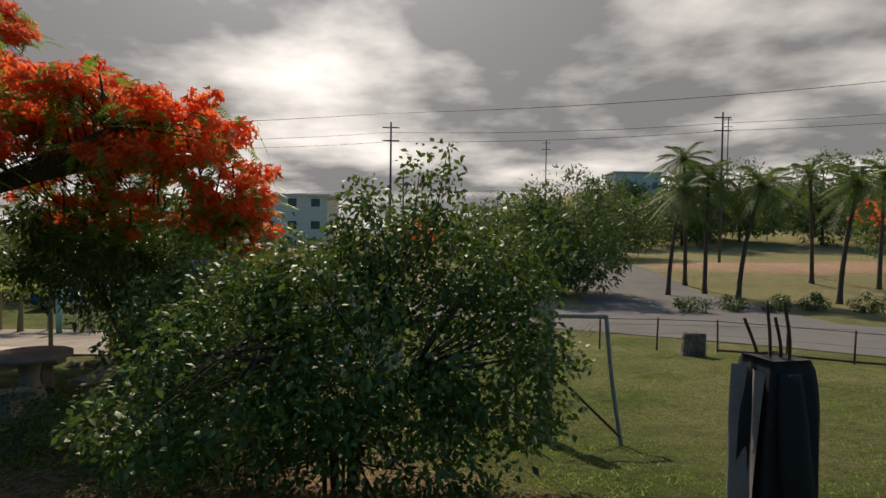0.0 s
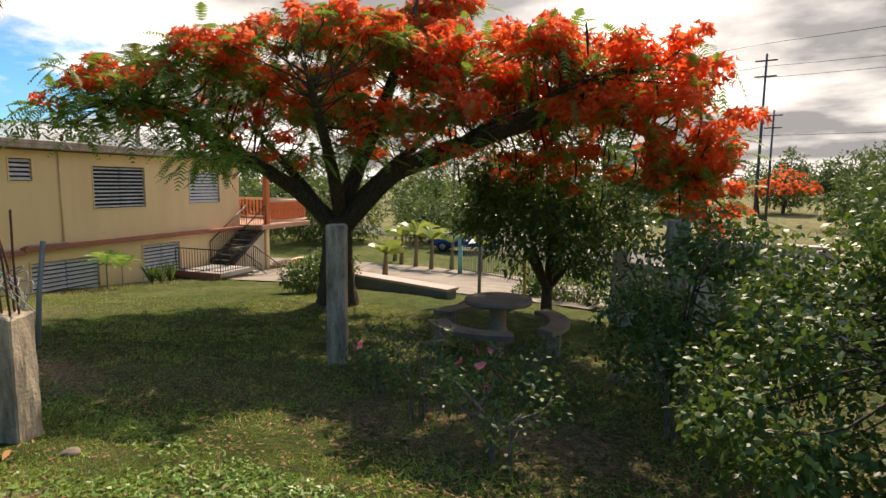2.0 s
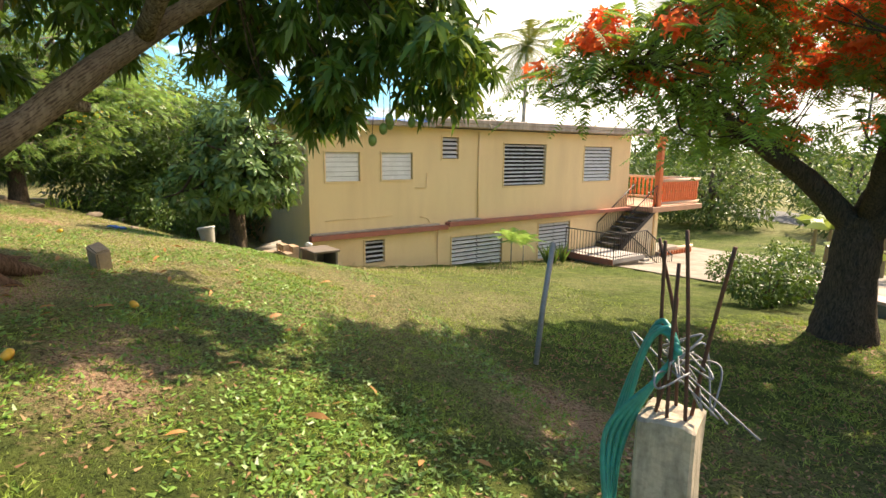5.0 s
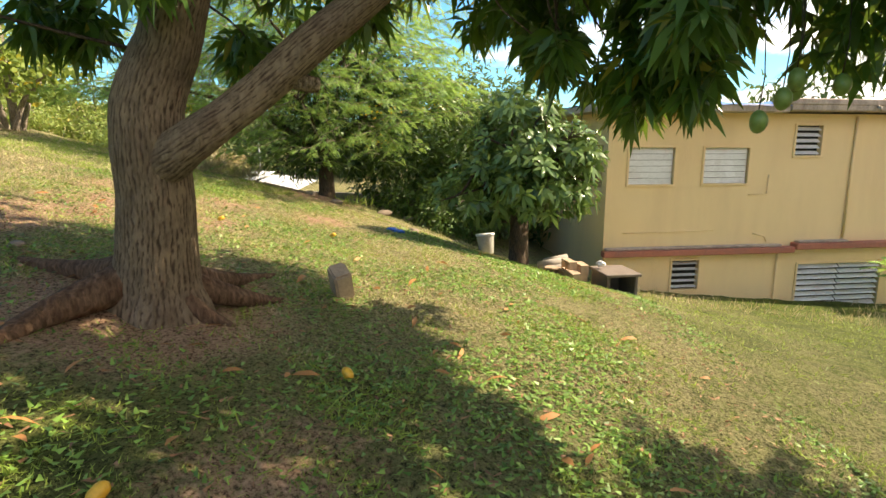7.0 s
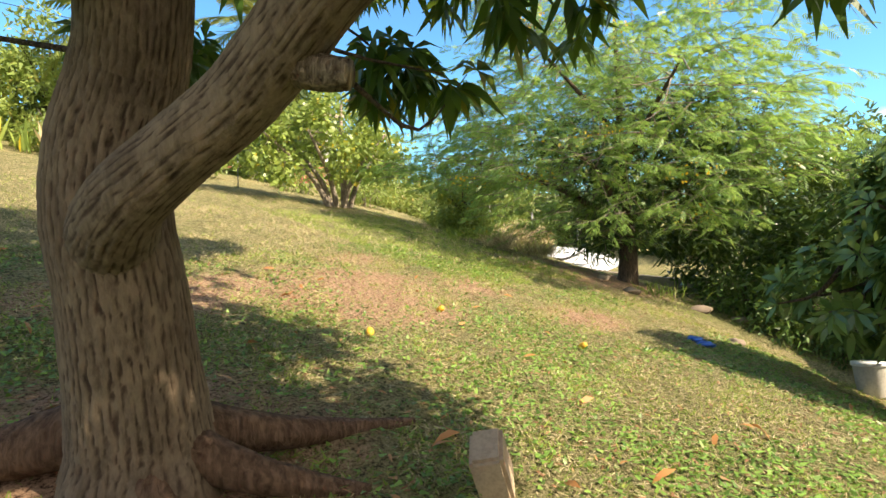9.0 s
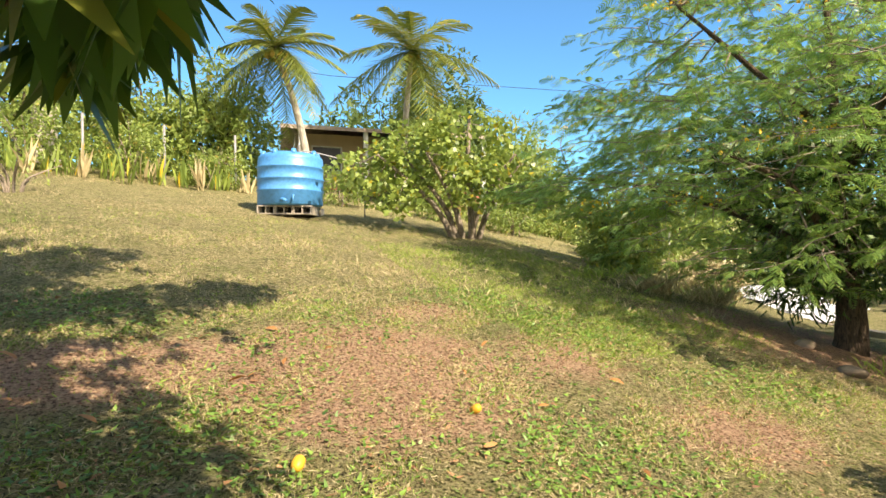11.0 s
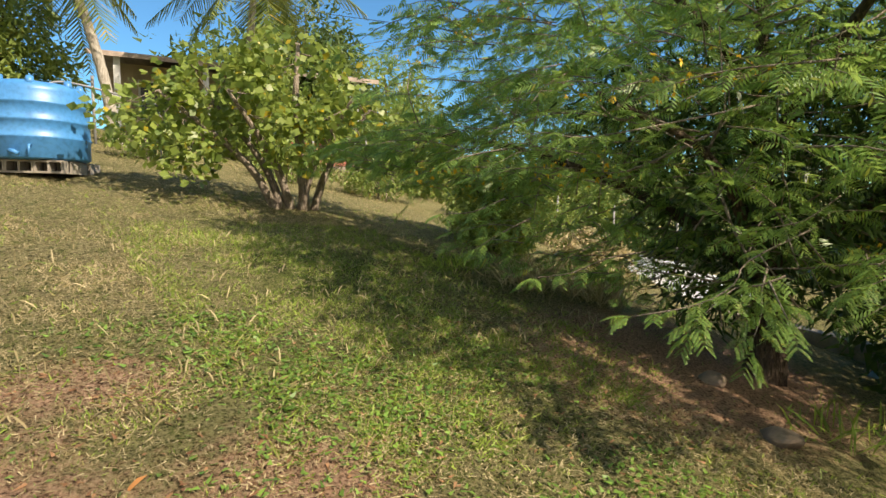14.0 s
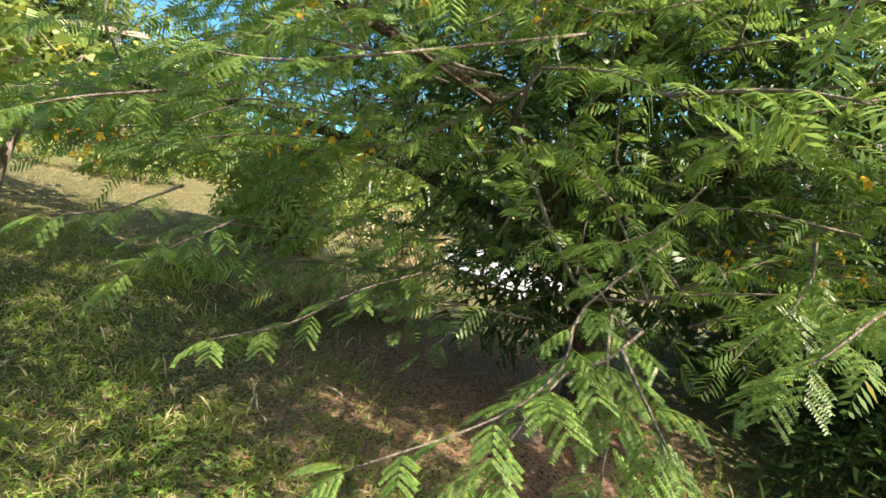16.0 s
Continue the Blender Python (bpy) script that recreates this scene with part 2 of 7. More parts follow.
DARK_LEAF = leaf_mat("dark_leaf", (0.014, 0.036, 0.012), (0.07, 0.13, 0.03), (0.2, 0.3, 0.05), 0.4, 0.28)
WILD_LEAF = leaf_mat("wild_leaf", (0.09, 0.16, 0.04), (0.28, 0.36, 0.09), (0.48, 0.55, 0.13), 0.5, 0.35, (0.4, 0.3, 0.08))
FAR_LEAF = leaf_mat("far_leaf", (0.035, 0.07, 0.02), (0.12, 0.185, 0.045), (0.2, 0.28, 0.06), 0.55, 0.3)
PALM_LEAF = leaf_mat("palm_leaf", (0.055, 0.10, 0.022), (0.24, 0.28, 0.06), (0.42, 0.42, 0.08), 0.4, 0.22, (0.5, 0.34, 0.06))
PALMATE = leaf_mat("palmate_leaf", (0.05, 0.11, 0.035), (0.17, 0.27, 0.085), (0.24, 0.34, 0.08), 0.22, 0.22)
PINK = leaf_mat("pink_petal", (0.75, 0.12, 0.18), (0.9, 0.28, 0.30), (0.9, 0.3, 0.3), 0.6, 0.3)
YELLOW_FLOWER = leaf_mat("yellow_flower", (0.75, 0.42, 0.02), (0.85, 0.60, 0.06), (0.9, 0.6, 0.05), 0.6, 0.3)


# ---- mesh helpers ----
def mesh_from(name, verts, faces, mat, smooth=False):
    me = bpy.data.meshes.new(name)
    me.from_pydata([tuple(v) for v in verts], [], faces)
    me.materials.append(mat)
    if smooth:
        me.polygons.foreach_set("use_smooth", [True] * len(me.polygons))
    me.update()
    return me


def polys_mesh(name, V, mat, smooth=False):
    """V: (count, corners, 3): one polygon a row."""
    V = np.asarray(V, dtype=np.float32)
    n, c = V.shape[:2]
    me = bpy.data.meshes.new(name)
    me.vertices.add(n * c)
    me.vertices.foreach_set("co", V.reshape(-1))
    me.loops.add(n * c)
    me.loops.foreach_set("vertex_index", np.arange(n * c, dtype=np.int32))
    me.polygons.add(n)
    me.polygons.foreach_set("loop_start", np.arange(0, n * c, c, dtype=np.int32))
    me.materials.append(mat)
    me.update(calc_edges=True)
    return me


def strips_mesh(name, V, mat):
    """V: (count, rows, 2, 3): one bent strip of quads a row, its corners shared, so that each strip is one island."""
    V = np.asarray(V, dtype=np.float32)
    n, r = V.shape[:2]
    me = bpy.data.meshes.new(name)
    me.vertices.add(n * r * 2)
    me.vertices.foreach_set("co", V.reshape(-1))
    base = (np.arange(n) * r * 2)[:, None, None]
    k = (np.arange(r - 1) * 2)[None, :, None]
    idx = (base + k + np.array([0, 1, 3, 2])[None, None, :]).reshape(-1)
    me.loops.add(len(idx))
    me.loops.foreach_set("vertex_index", idx.astype(np.int32))
    me.polygons.add(n * (r - 1))
    me.polygons.foreach_set("loop_start", np.arange(0, len(idx), 4, dtype=np.int32))
    me.materials.append(mat)
    me.update(calc_edges=True)
    return me


def part(name, me, parent, label=""):
    if isinstance(me, tuple):
        me = mesh_from(name, *me)
    ob = new(name, me)
    ob.parent = parent
    return tagged(ob, label)


def thing(name, m, label, category, group="", kind=""):
    ob = new(name)
    ob.empty_display_size = 0.1
    ob.matrix_basis = m
    return tagged(ob, label, category, group, kind)


def boxes(name, specs, mat, bevel=0.0):
    """Boxes (x0, y0, z0, x1, y1, z1) in one mesh, with bevelled edges."""
    bm = bmesh.new()
    for x0, y0, z0, x1, y1, z1 in specs:
        r = bmesh.ops.create_cube(bm, size=1)
        bmesh.ops.scale(bm, vec=(x1 - x0, y1 - y0, z1 - z0), verts=r["verts"])
        bmesh.ops.translate(bm, vec=((x0 + x1) / 2, (y0 + y1) / 2, (z0 + z1) / 2), verts=r["verts"])
    if bevel:
        bmesh.ops.bevel(bm, geom=bm.edges[:], offset=bevel, segments=1, affect="EDGES")
    return finish(name, bm, mat)


def finish(name, bm, mat, smooth=False):
    me = bpy.data.meshes.new(name)
    bm.to_mesh(me)
    bm.free()
    me.materials.append(mat)
    if smooth:
        me.polygons.foreach_set("use_smooth", [True] * len(me.polygons))
    return me


def tubes(name, lines, mat, sides=8, wobble=0.0, seed=0):
    """Tapered tubes in one mesh. lines: (points, radii)."""
    rng = np.random.default_rng(seed)
    verts, faces = [], []
    for pts, radii in lines:
        pts = np.asarray(pts, float)
        radii = np.broadcast_to(np.asarray(radii, float), (len(pts),))
        tang = np.gradient(pts, axis=0)
        tang /= np.linalg.norm(tang, axis=1)[:, None] + 1e-9
        ref = np.array((1.0, 0, 0)) if abs(tang[0][0]) < 0.8 else np.array((0, 1.0, 0))
        start = len(verts)
        ring = np.linspace(0, 2 * np.pi, sides, endpoint=False)
        lump = 1 + wobble * rng.normal(size=sides)
        for i, p in enumerate(pts):
            a = ref - tang[i] * (ref @ tang[i])
            a /= np.linalg.norm(a) + 1e-9
            b = np.cross(tang[i], a)
            ref = a
            w = lump * (1 + wobble * 0.5 * rng.normal(size=sides))
            for k, th in enumerate(ring):
                verts.append(p + (a * math.cos(th) + b * math.sin(th)) * radii[i] * w[k])
        for i in range(len(pts) - 1):
            for k in range(sides):
                q = (k + 1) % sides
                faces.append((start + i * sides + k, start + i * sides + q, start + (i + 1) * sides + q, start + (i + 1) * sides + k))
        faces.append(tuple(start + k for k in range(sides))[::-1])
        faces.append(tuple(start + (len(pts) - 1) * sides + k for k in range(sides)))
    return mesh_from(name, verts, faces, mat, smooth=True)


def grooved_tube(name, pts, radii, mat, sides=150, step=.012, depth=.016, flare=0.0, seed=0, furrows=46):
    """A trunk or limb with plates of bark between deep upright grooves."""
    pts = np.asarray(pts, float)
    run = np.r_[0, np.cumsum(np.linalg.norm(np.diff(pts, axis=0), axis=1))]
    rows = int(run[-1] / step) + 2
    u = np.linspace(0, run[-1], rows)
    c = np.stack([np.interp(u, run, pts[:, k]) for k in range(3)], -1)
    rad = np.interp(u, run, np.interp(np.linspace(0, 1, len(pts)), np.linspace(0, 1, len(radii)), radii))
    tang = unit(np.gradient(c, axis=0))
    ring = np.linspace(0, 2 * np.pi, sides, endpoint=False)
    ref = np.array((1.0, 0.2, 0))
    verts, groove = [], []
    for i in range(rows):
        a = ref - tang[i] * (ref @ tang[i])
        a /= np.linalg.norm(a)
        b = np.cross(tang[i], a)
        ref = a
        for th in ring:
            ca, sa = math.cos(th), math.sin(th)
            q = Vector((ca * 2.0, sa * 2.0, u[i] * 3.0 + seed))
            bend = 1.6 * noise.noise(q) + 1.5 * noise.noise(q * 3.7 + Vector((5, 0, 0))) + .7 * noise.noise(q * 9.0)
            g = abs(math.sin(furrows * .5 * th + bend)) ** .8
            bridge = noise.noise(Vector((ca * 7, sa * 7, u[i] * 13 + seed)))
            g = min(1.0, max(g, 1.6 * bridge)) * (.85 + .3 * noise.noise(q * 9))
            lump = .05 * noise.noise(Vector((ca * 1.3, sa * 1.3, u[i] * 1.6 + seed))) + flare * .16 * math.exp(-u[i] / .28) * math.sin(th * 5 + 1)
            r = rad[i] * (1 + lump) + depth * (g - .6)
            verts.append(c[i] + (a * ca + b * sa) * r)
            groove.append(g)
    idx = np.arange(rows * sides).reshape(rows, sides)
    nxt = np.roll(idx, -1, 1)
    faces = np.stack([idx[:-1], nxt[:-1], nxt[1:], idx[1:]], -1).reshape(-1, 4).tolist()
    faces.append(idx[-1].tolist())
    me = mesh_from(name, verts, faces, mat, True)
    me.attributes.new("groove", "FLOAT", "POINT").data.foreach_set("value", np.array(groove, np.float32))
    return me


def curve_pts(ctrl, n=10, jitter=0.0, seed=0):
    """A smooth line through the control points."""
    rng = np.random.default_rng(seed)
    c = np.asarray(ctrl, float)
    c = np.vstack([2 * c[0] - c[1], c, 2 * c[-1] - c[-2]])
    out = []
    for i in range(1, len(c) - 2):
        for s in np.linspace(0, 1, n, endpoint=False):
            p0, p1, p2, p3 = c[i - 1:i + 3]
            out.append(0.5 * (2 * p1 + (p2 - p0) * s + (2 * p0 - 5 * p1 + 4 * p2 - p3) * s ** 2 + (3 * p1 - p0 - 3 * p2 + p3) * s ** 3))
    out.append(c[-2])
    out = np.array(out)
    return out + rng.normal(size=out.shape) * jitter


def unit(v):
    return v / (np.linalg.norm(v, axis=-1, keepdims=True) + 1e-9)


def leaf_strips(base, way, normal, length, width, droop=0.2, rows=3, fold=0.15):
    """Pointed leaves as bent strips. All arrays one row a leaf."""
    way = unit(way)
    sidev = unit(np.cross(way, normal))
    nrm = unit(np.cross(sidev, way))
    prof = {3: (0.12, 1.0, 0.05), 4: (0.1, 0.95, 0.8, 0.04), 2: (0.9, 0.2)}[rows]
    V = np.zeros((len(base), rows, 2, 3))
    L, W = np.reshape(length, (-1, 1)) * np.ones((len(base), 1)), np.reshape(width, (-1, 1)) * np.ones((len(base), 1))
    for i in range(rows):
        s = i / (rows - 1)
        c = base + way * L * s - np.array((0, 0, 1.0)) * L * droop * s * s + nrm * L * fold * s * (1 - s)
        V[:, i, 0] = c - sidev * W * 0.5 * prof[i]
        V[:, i, 1] = c + sidev * W * 0.5 * prof[i]
    return V


def rand_dirs(rng, n):
    return unit(rng.normal(size=(n, 3)))


def in_clumps(rng, clumps, n, shell=0.55):
    """n places in ellipsoids (x, y, z, rx, ry, rz), denser towards their surface; with the outward way."""
    c = np.asarray(clumps, float)
    vol = (c[:, 3] * c[:, 4] + c[:, 3] * c[:, 5] + c[:, 4] * c[:, 5])
    pick = rng.choice(len(c), size=n, p=vol / vol.sum())
    d = rand_dirs(rng, n)
    r = shell + (1 - shell) * rng.random(n) ** 0.6
    r *= 1 + 0.08 * rng.normal(size=n)
    return c[pick, :3] + d * c[pick, 3:6] * r[:, None], d


def sub_clumps(rng, clumps, per, size=(0.3, 0.55), flat=0.7):
    """Smaller clumps sitting on the surface of larger ones, for an uneven outline."""
    p, d = in_clumps(rng, clumps, per * len(clumps), 0.75)
    s = rng.uniform(size[0], size[1], len(p))
    return [(p[i][0], p[i][1], p[i][2], s[i], s[i], s[i] * flat) for i in range(len(p))]


# ---- ground ----
SPOTS = np.array([
    (0, 0, 0), (1.7, 2.7, -.3), (2.5, 7.9, -1.35), (11, 22, -2.5), (-4, -.2, 0), (-7.8, 1.9, -.58), (-8.2, 6, -1.12), (-11.5, 9.6, -1.25), (-11.1, -.9, .16),
    (-14, -3, .6), (-16.4, -2, .3), (-17, .25, -.12), (-21.7, -4, .46), (-20, -6.2, 1.05), (-17.35, -12.9, 2.52), (-20.9, -10.6, 1.95), (-29, -9, .3),
    (-20.5, 2.6, -1.3), (-21.5, 8, -2), (-23, 16, -2.6), (-10, 14, -1.75), (-6, 9, -1.3), (0, -12, 2.6), (-10, -18, 3.9), (-22, -21, 3.9), (-32, 3, -1.5), (3, -6, 1), (-28, 30, -3.1), (0, 25, -2.6)], float)


def hill_weights():
    n = len(SPOTS)
    d = np.hypot(SPOTS[:, None, 0] - SPOTS[None, :, 0], SPOTS[:, None, 1] - SPOTS[None, :, 1])
    m = np.zeros((n + 3, n + 3))
    m[:n, :n] = -np.sqrt(d ** 2 + 4) - np.eye(n) * 0.05
    m[:n, n], m[:n, n + 1:], m[n, :n], m[n + 1:, :n] = 1, SPOTS[:, :2], 1, SPOTS[:, :2].T
    return np.linalg.solve(m, np.r_[SPOTS[:, 2], 0, 0, 0])


HILL = hill_weights()


def smooth(a, b, x):
    s = np.clip((x - a) / (b - a), 0, 1)
    return s * s * (3 - 2 * s)


def ground_z(x, y):
    """Height of the hillside."""
    x, y = np.asarray(x, float), np.asarray(y, float)
    n = len(SPOTS)
    z = HILL[n] + HILL[n + 1] * x + HILL[n + 2] * y
    for i in range(n):
        z = z - HILL[i] * np.sqrt((x - SPOTS[i, 0]) ** 2 + (y - SPOTS[i, 1]) ** 2 + 4)
    valley = -2.7 + 20 * smooth(58, 210, y - 0.1 * np.abs(x - 40)) * smooth(-10, 60, x) + 5 * smooth(55, 160, y) * smooth(60, -60, x) + 1.5 * smooth(40, 55, y + 0 * x) * smooth(5, 25, x)
    upper = 4.2 + 3 * smooth(-20, -60, y) + 0 * x
    west = 0.3 - 2.0 * smooth(-34, -60, x) + 0 * y
    wv = smooth(17, 27, y + 0.25 * np.maximum(x - 8, 0) + 0.15 * np.minimum(x + 12, 0))
    wu = smooth(-19, -27, y)
    ww = smooth(-27, -38, x) * smooth(24, 12, y)
    we = smooth(7, 16, x)
    z = z * (1 - we) + we * (-0.25 - 2.3 * smooth(3, 18, y) + 1.5 * smooth(0, -14, y))
    z = z * (1 - ww) + ww * west
    z = z * (1 - wu) + wu * upper
    return z * (1 - wv) + wv * valley


BARE = [(33, 55, 17, 6, .8), (50, 60, 12, 6, .7), (-12.15, -2.0, .95, .85, .95), (-3.6, 1.4, 1.6, 0.8, 0.9), (-6.4, 1.2, 1.4, 0.6, 0.8), (-15.6, -4.2, 1.5, 1.3, 0.95), (-13.6, -4.6, 1.6, 0.7, 0.8), (-18.0, -2.6, 0.9, 0.6, 0.8), (-12.3, -2.2, 1.3, 1.2, 0.75),
        (-22.2, -4.4, 2.4, 1.7, .9), (-17.6, -4.2, 0.8, 0.8, 0.6), (-16.8, -5.6, 1.2, 0.5, 0.5), (-10.4, -0.6, 1.6, 0.8, 0.45), (-5.0, 5.0, 3.0, 1.6, 0.4), (-1.0, 5.0, 2.4, 1.6, 0.45), (-9.6, 3.0, 1.4, 0.8, 0.5)]


def soil_at(x, y):
    s = np.zeros_like(np.asarray(x, float))
    for cx, cy, rx, ry, a in BARE:
        s = np.maximum(s, a * np.clip(1.25 - np.sqrt(((x - cx) / rx) ** 2 + ((y - cy) / ry) ** 2), 0, 1))
    return s


def axis(fine0, fine1, step, far):
    a = list(np.arange(fine0, fine1 + 1e-6, step))
    s, lo, hi = step, fine0, fine1
    left, right = [], []
    while lo > -far:
        s *= 1.14
        lo -= s
        left.append(lo)
    s = step
    while hi < far:
        s *= 1.14
        hi += s
        right.append(hi)
    return np.array(left[::-1] + a + right)


def build_ground():
    xs, ys = axis(-34, 8, 0.3, 2500), axis(-20, 22, 0.3, 2500)
    X, Y = np.meshgrid(xs, ys)
    rng = np.random.default_rng(3)
    near = (np.abs(X + 12) < 24) & (np.abs(Y) < 22)
    Z = ground_z(X, Y) + np.where(near, rng.normal(size=X.shape) * 0.012, 0)
    nx, ny = len(xs), len(ys)
    V = np.stack([X, Y, Z], -1).reshape(-1, 3)
    i = np.arange(nx * ny).reshape(ny, nx)
    F = np.stack([i[:-1, :-1], i[:-1, 1:], i[1:, 1:], i[1:, :-1]], -1).reshape(-1, 4)
    me = bpy.data.meshes.new("ground")
    me.vertices.add(len(V))
    me.vertices.foreach_set("co", V.reshape(-1))
    me.loops.add(F.size)
    me.loops.foreach_set("vertex_index", F.reshape(-1).astype(np.int32))
    me.polygons.add(len(F))
    me.polygons.foreach_set("loop_start", np.arange(0, F.size, 4, dtype=np.int32))
    me.polygons.foreach_set("use_smooth", [True] * len(F))
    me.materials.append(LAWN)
    me.update(calc_edges=True)
    at = me.attributes.new("soil", "FLOAT", "POINT")
    at.data.foreach_set("value", soil_at(V[:, 0], V[:, 1]).astype(np.float32))
    at = me.attributes.new("dry", "FLOAT", "POINT")
    at.data.foreach_set("value", (.42 * smooth(-9, -14, V[:, 0]) * smooth(6, 0, V[:, 1]) - .34 * np.exp(-(((V[:, 0] + 19.6) / 1.9) ** 2 + ((V[:, 1] + 6.6) / 3.0) ** 2)) + .10 * smooth(-8, -14, V[:, 1]) + .30 * smooth(26, 36, V[:, 1]) + .45 * np.exp(-(((V[:, 0] + 4.2) / 1.8) ** 2 + ((V[:, 1] - 1.2) / 1.0) ** 2)) + .12 * smooth(2, 5, V[:, 0])).astype(np.float32))
    ob = new("ground", me)
    tagged(ob, "sloping lawn of patchy grass, straw and bare red earth", "ground", kind="structure")


build_ground()


def laid_strip(name, line, widths, mat, label, lift=0.03, thick=0.1, kind="structure", category="road"):
    """A paved strip that follows the ground."""
    pts = curve_pts([(x, y, 0) for x, y in line], 10)
    wid = np.interp(np.linspace(0, 1, len(pts)), np.linspace(0, 1, len(widths)), widths)
    t = unit(np.gradient(pts, axis=0))
    sd = np.stack([-t[:, 1], t[:, 0], 0 * t[:, 0]], -1)
    cols = 9
    verts, faces = [], []
    for i in range(len(pts)):
        for k in range(cols):
            p = pts[i] + sd[i] * wid[i] * (k / (cols - 1) - 0.5)
            verts.append((p[0], p[1], float(ground_z(p[0], p[1])) + lift))
    for i in range(len(pts) - 1):
        for k in range(cols - 1):
            a = i * cols + k
            faces.append((a, a + cols, a + cols + 1, a + 1))
    ob = new(name, mesh_from(name, verts, faces, mat, True))
    return tagged(ob, label, category, kind=kind)


laid_strip("road", [(60, 2), (32, 15), (17, 23.5), (6, 29), (-8, 33), (-40, 40), (-90, 45)], [10, 9, 9, 8, 6, 6, 6], ASPHALT, "worn grey asphalt road passing the garden fence", 0.03)
laid_strip("road_branch", [(13.5, 26), (14.5, 38), (16, 60), (17.5, 85), (8, 120), (-20, 150)], [12, 10, 7, 5, 5, 5], ASPHALT, "grey asphalt side road running up between trees", 0.045)
laid_strip("driveway", [(-27, 17), (-20, 18.5), (-13, 18.5), (-7, 17), (-3.5, 15)], [8, 9, 9, 5, 2.5], CONCRETE, "sunlit cracked concrete driveway beside the house", 0.04, category="driveway")


# ---- house ----
HOUSE = pose(-19.24, -4.443, 0, 0, 0, 103)      # x along the long wall, y into the house, z up
house = thing("house", HOUSE, "two-storey yellow concrete house with flat roof and louvred windows", "house")


def jalousie(parent, u0, u1, z0, z1, leaves=1, tilt=20, slat=0.13, open_dark=True, y=0.0, frame_mat=None):
    """A louvred window set in the wall: frame, slats, a black panel painted as the unlit room."""
    win = new("window")
    win.parent = parent
    f = 0.05
    fm = frame_mat or YELLOW
    part("frame", boxes("frame", [(u0 - f, y - .03, z0 - f, u1 + f, y + .06, z0), (u0 - f, y - .03, z1, u1 + f, y + .06, z1 + f), (u0 - f, y - .03, z0, u0, y + .06, z1), (u1, y - .03, z0, u1 + f, y + .06, z1)], fm, 0.006), win)
    part("pane", boxes("pane", [(u0, y + .10, z0, u1, y + .12, z1)], SHADE_BLACK), win, "near-black panel in place of the unlit room")
    n = max(3, round((z1 - z0) / slat))
    h = (z1 - z0) / n
    c, s = math.cos(radians(tilt)), math.sin(radians(tilt))
    wl = (u1 - u0) / leaves
    for k in range(leaves):
        for i in range(n):
            zc = z0 + h * (i + 0.5)
            a, b = u0 + k * wl + 0.015, u0 + (k + 1) * wl - 0.015
            d = h * 0.47
            v = []
            for yy, zz in ((-s * d - .004, -c * d), (s * d - .004, c * d), (s * d + .004, c * d), (-s * d + .004, -c * d)):
                v += [(a, y + .045 + yy, zc + zz), (b, y + .045 + yy, zc + zz)]
            fc = [(0, 1, 3, 2), (2, 3, 5, 4), (4, 5, 7, 6), (6, 7, 1, 0), (0, 2, 4, 6), (1, 7, 5, 3)]
            part("slat", (v, fc, WHITE_METAL), win)
    return win


def wall_with_holes(name, u0, u1, z0, z1, holes, mat, y0, y1):
    """A wall slab cut into blocks round its openings."""
    us = sorted({u0, u1, *[h[0] for h in holes], *[h[1] for h in holes]})
    zs = sorted({z0, z1, *[h[2] for h in holes], *[h[3] for h in holes]})
    verts, faces, key = [], [], {}

    def vid(u, y, z):
        k = (round(u, 4), round(y, 4), round(z, 4))
        if k not in key:
            key[k] = len(verts)
            verts.append(k)
        return key[k]

    def solid(i, j):
        if not (0 <= i < len(us) - 1 and 0 <= j < len(zs) - 1):
            return False
        uc, zc = (us[i] + us[i + 1]) / 2, (zs[j] + zs[j + 1]) / 2
        return not any(h[0] < uc < h[1] and h[2] < zc < h[3] for h in holes)
    for i in range(len(us) - 1):
        for j in range(len(zs) - 1):
            if not solid(i, j):
                continue
            a, b, c, d = us[i], us[i + 1], zs[j], zs[j + 1]
            faces.append([vid(a, y0, c), vid(b, y0, c), vid(b, y0, d), vid(a, y0, d)])
            faces.append([vid(a, y1, d), vid(b, y1, d), vid(b, y1, c), vid(a, y1, c)])
            if not solid(i - 1, j):
                faces.append([vid(a, y0, d), vid(a, y1, d), vid(a, y1, c), vid(a, y0, c)])
            if not solid(i + 1, j):
                faces.append([vid(b, y0, c), vid(b, y1, c), vid(b, y1, d), vid(b, y0, d)])
            if not solid(i, j - 1):
                faces.append([vid(a, y0, c), vid(a, y1, c), vid(b, y1, c), vid(b, y0, c)])
            if not solid(i, j + 1):
                faces.append([vid(a, y0, d), vid(b, y0, d), vid(b, y1, d), vid(a, y1, d)])
    return mesh_from(name, verts, faces, mat)


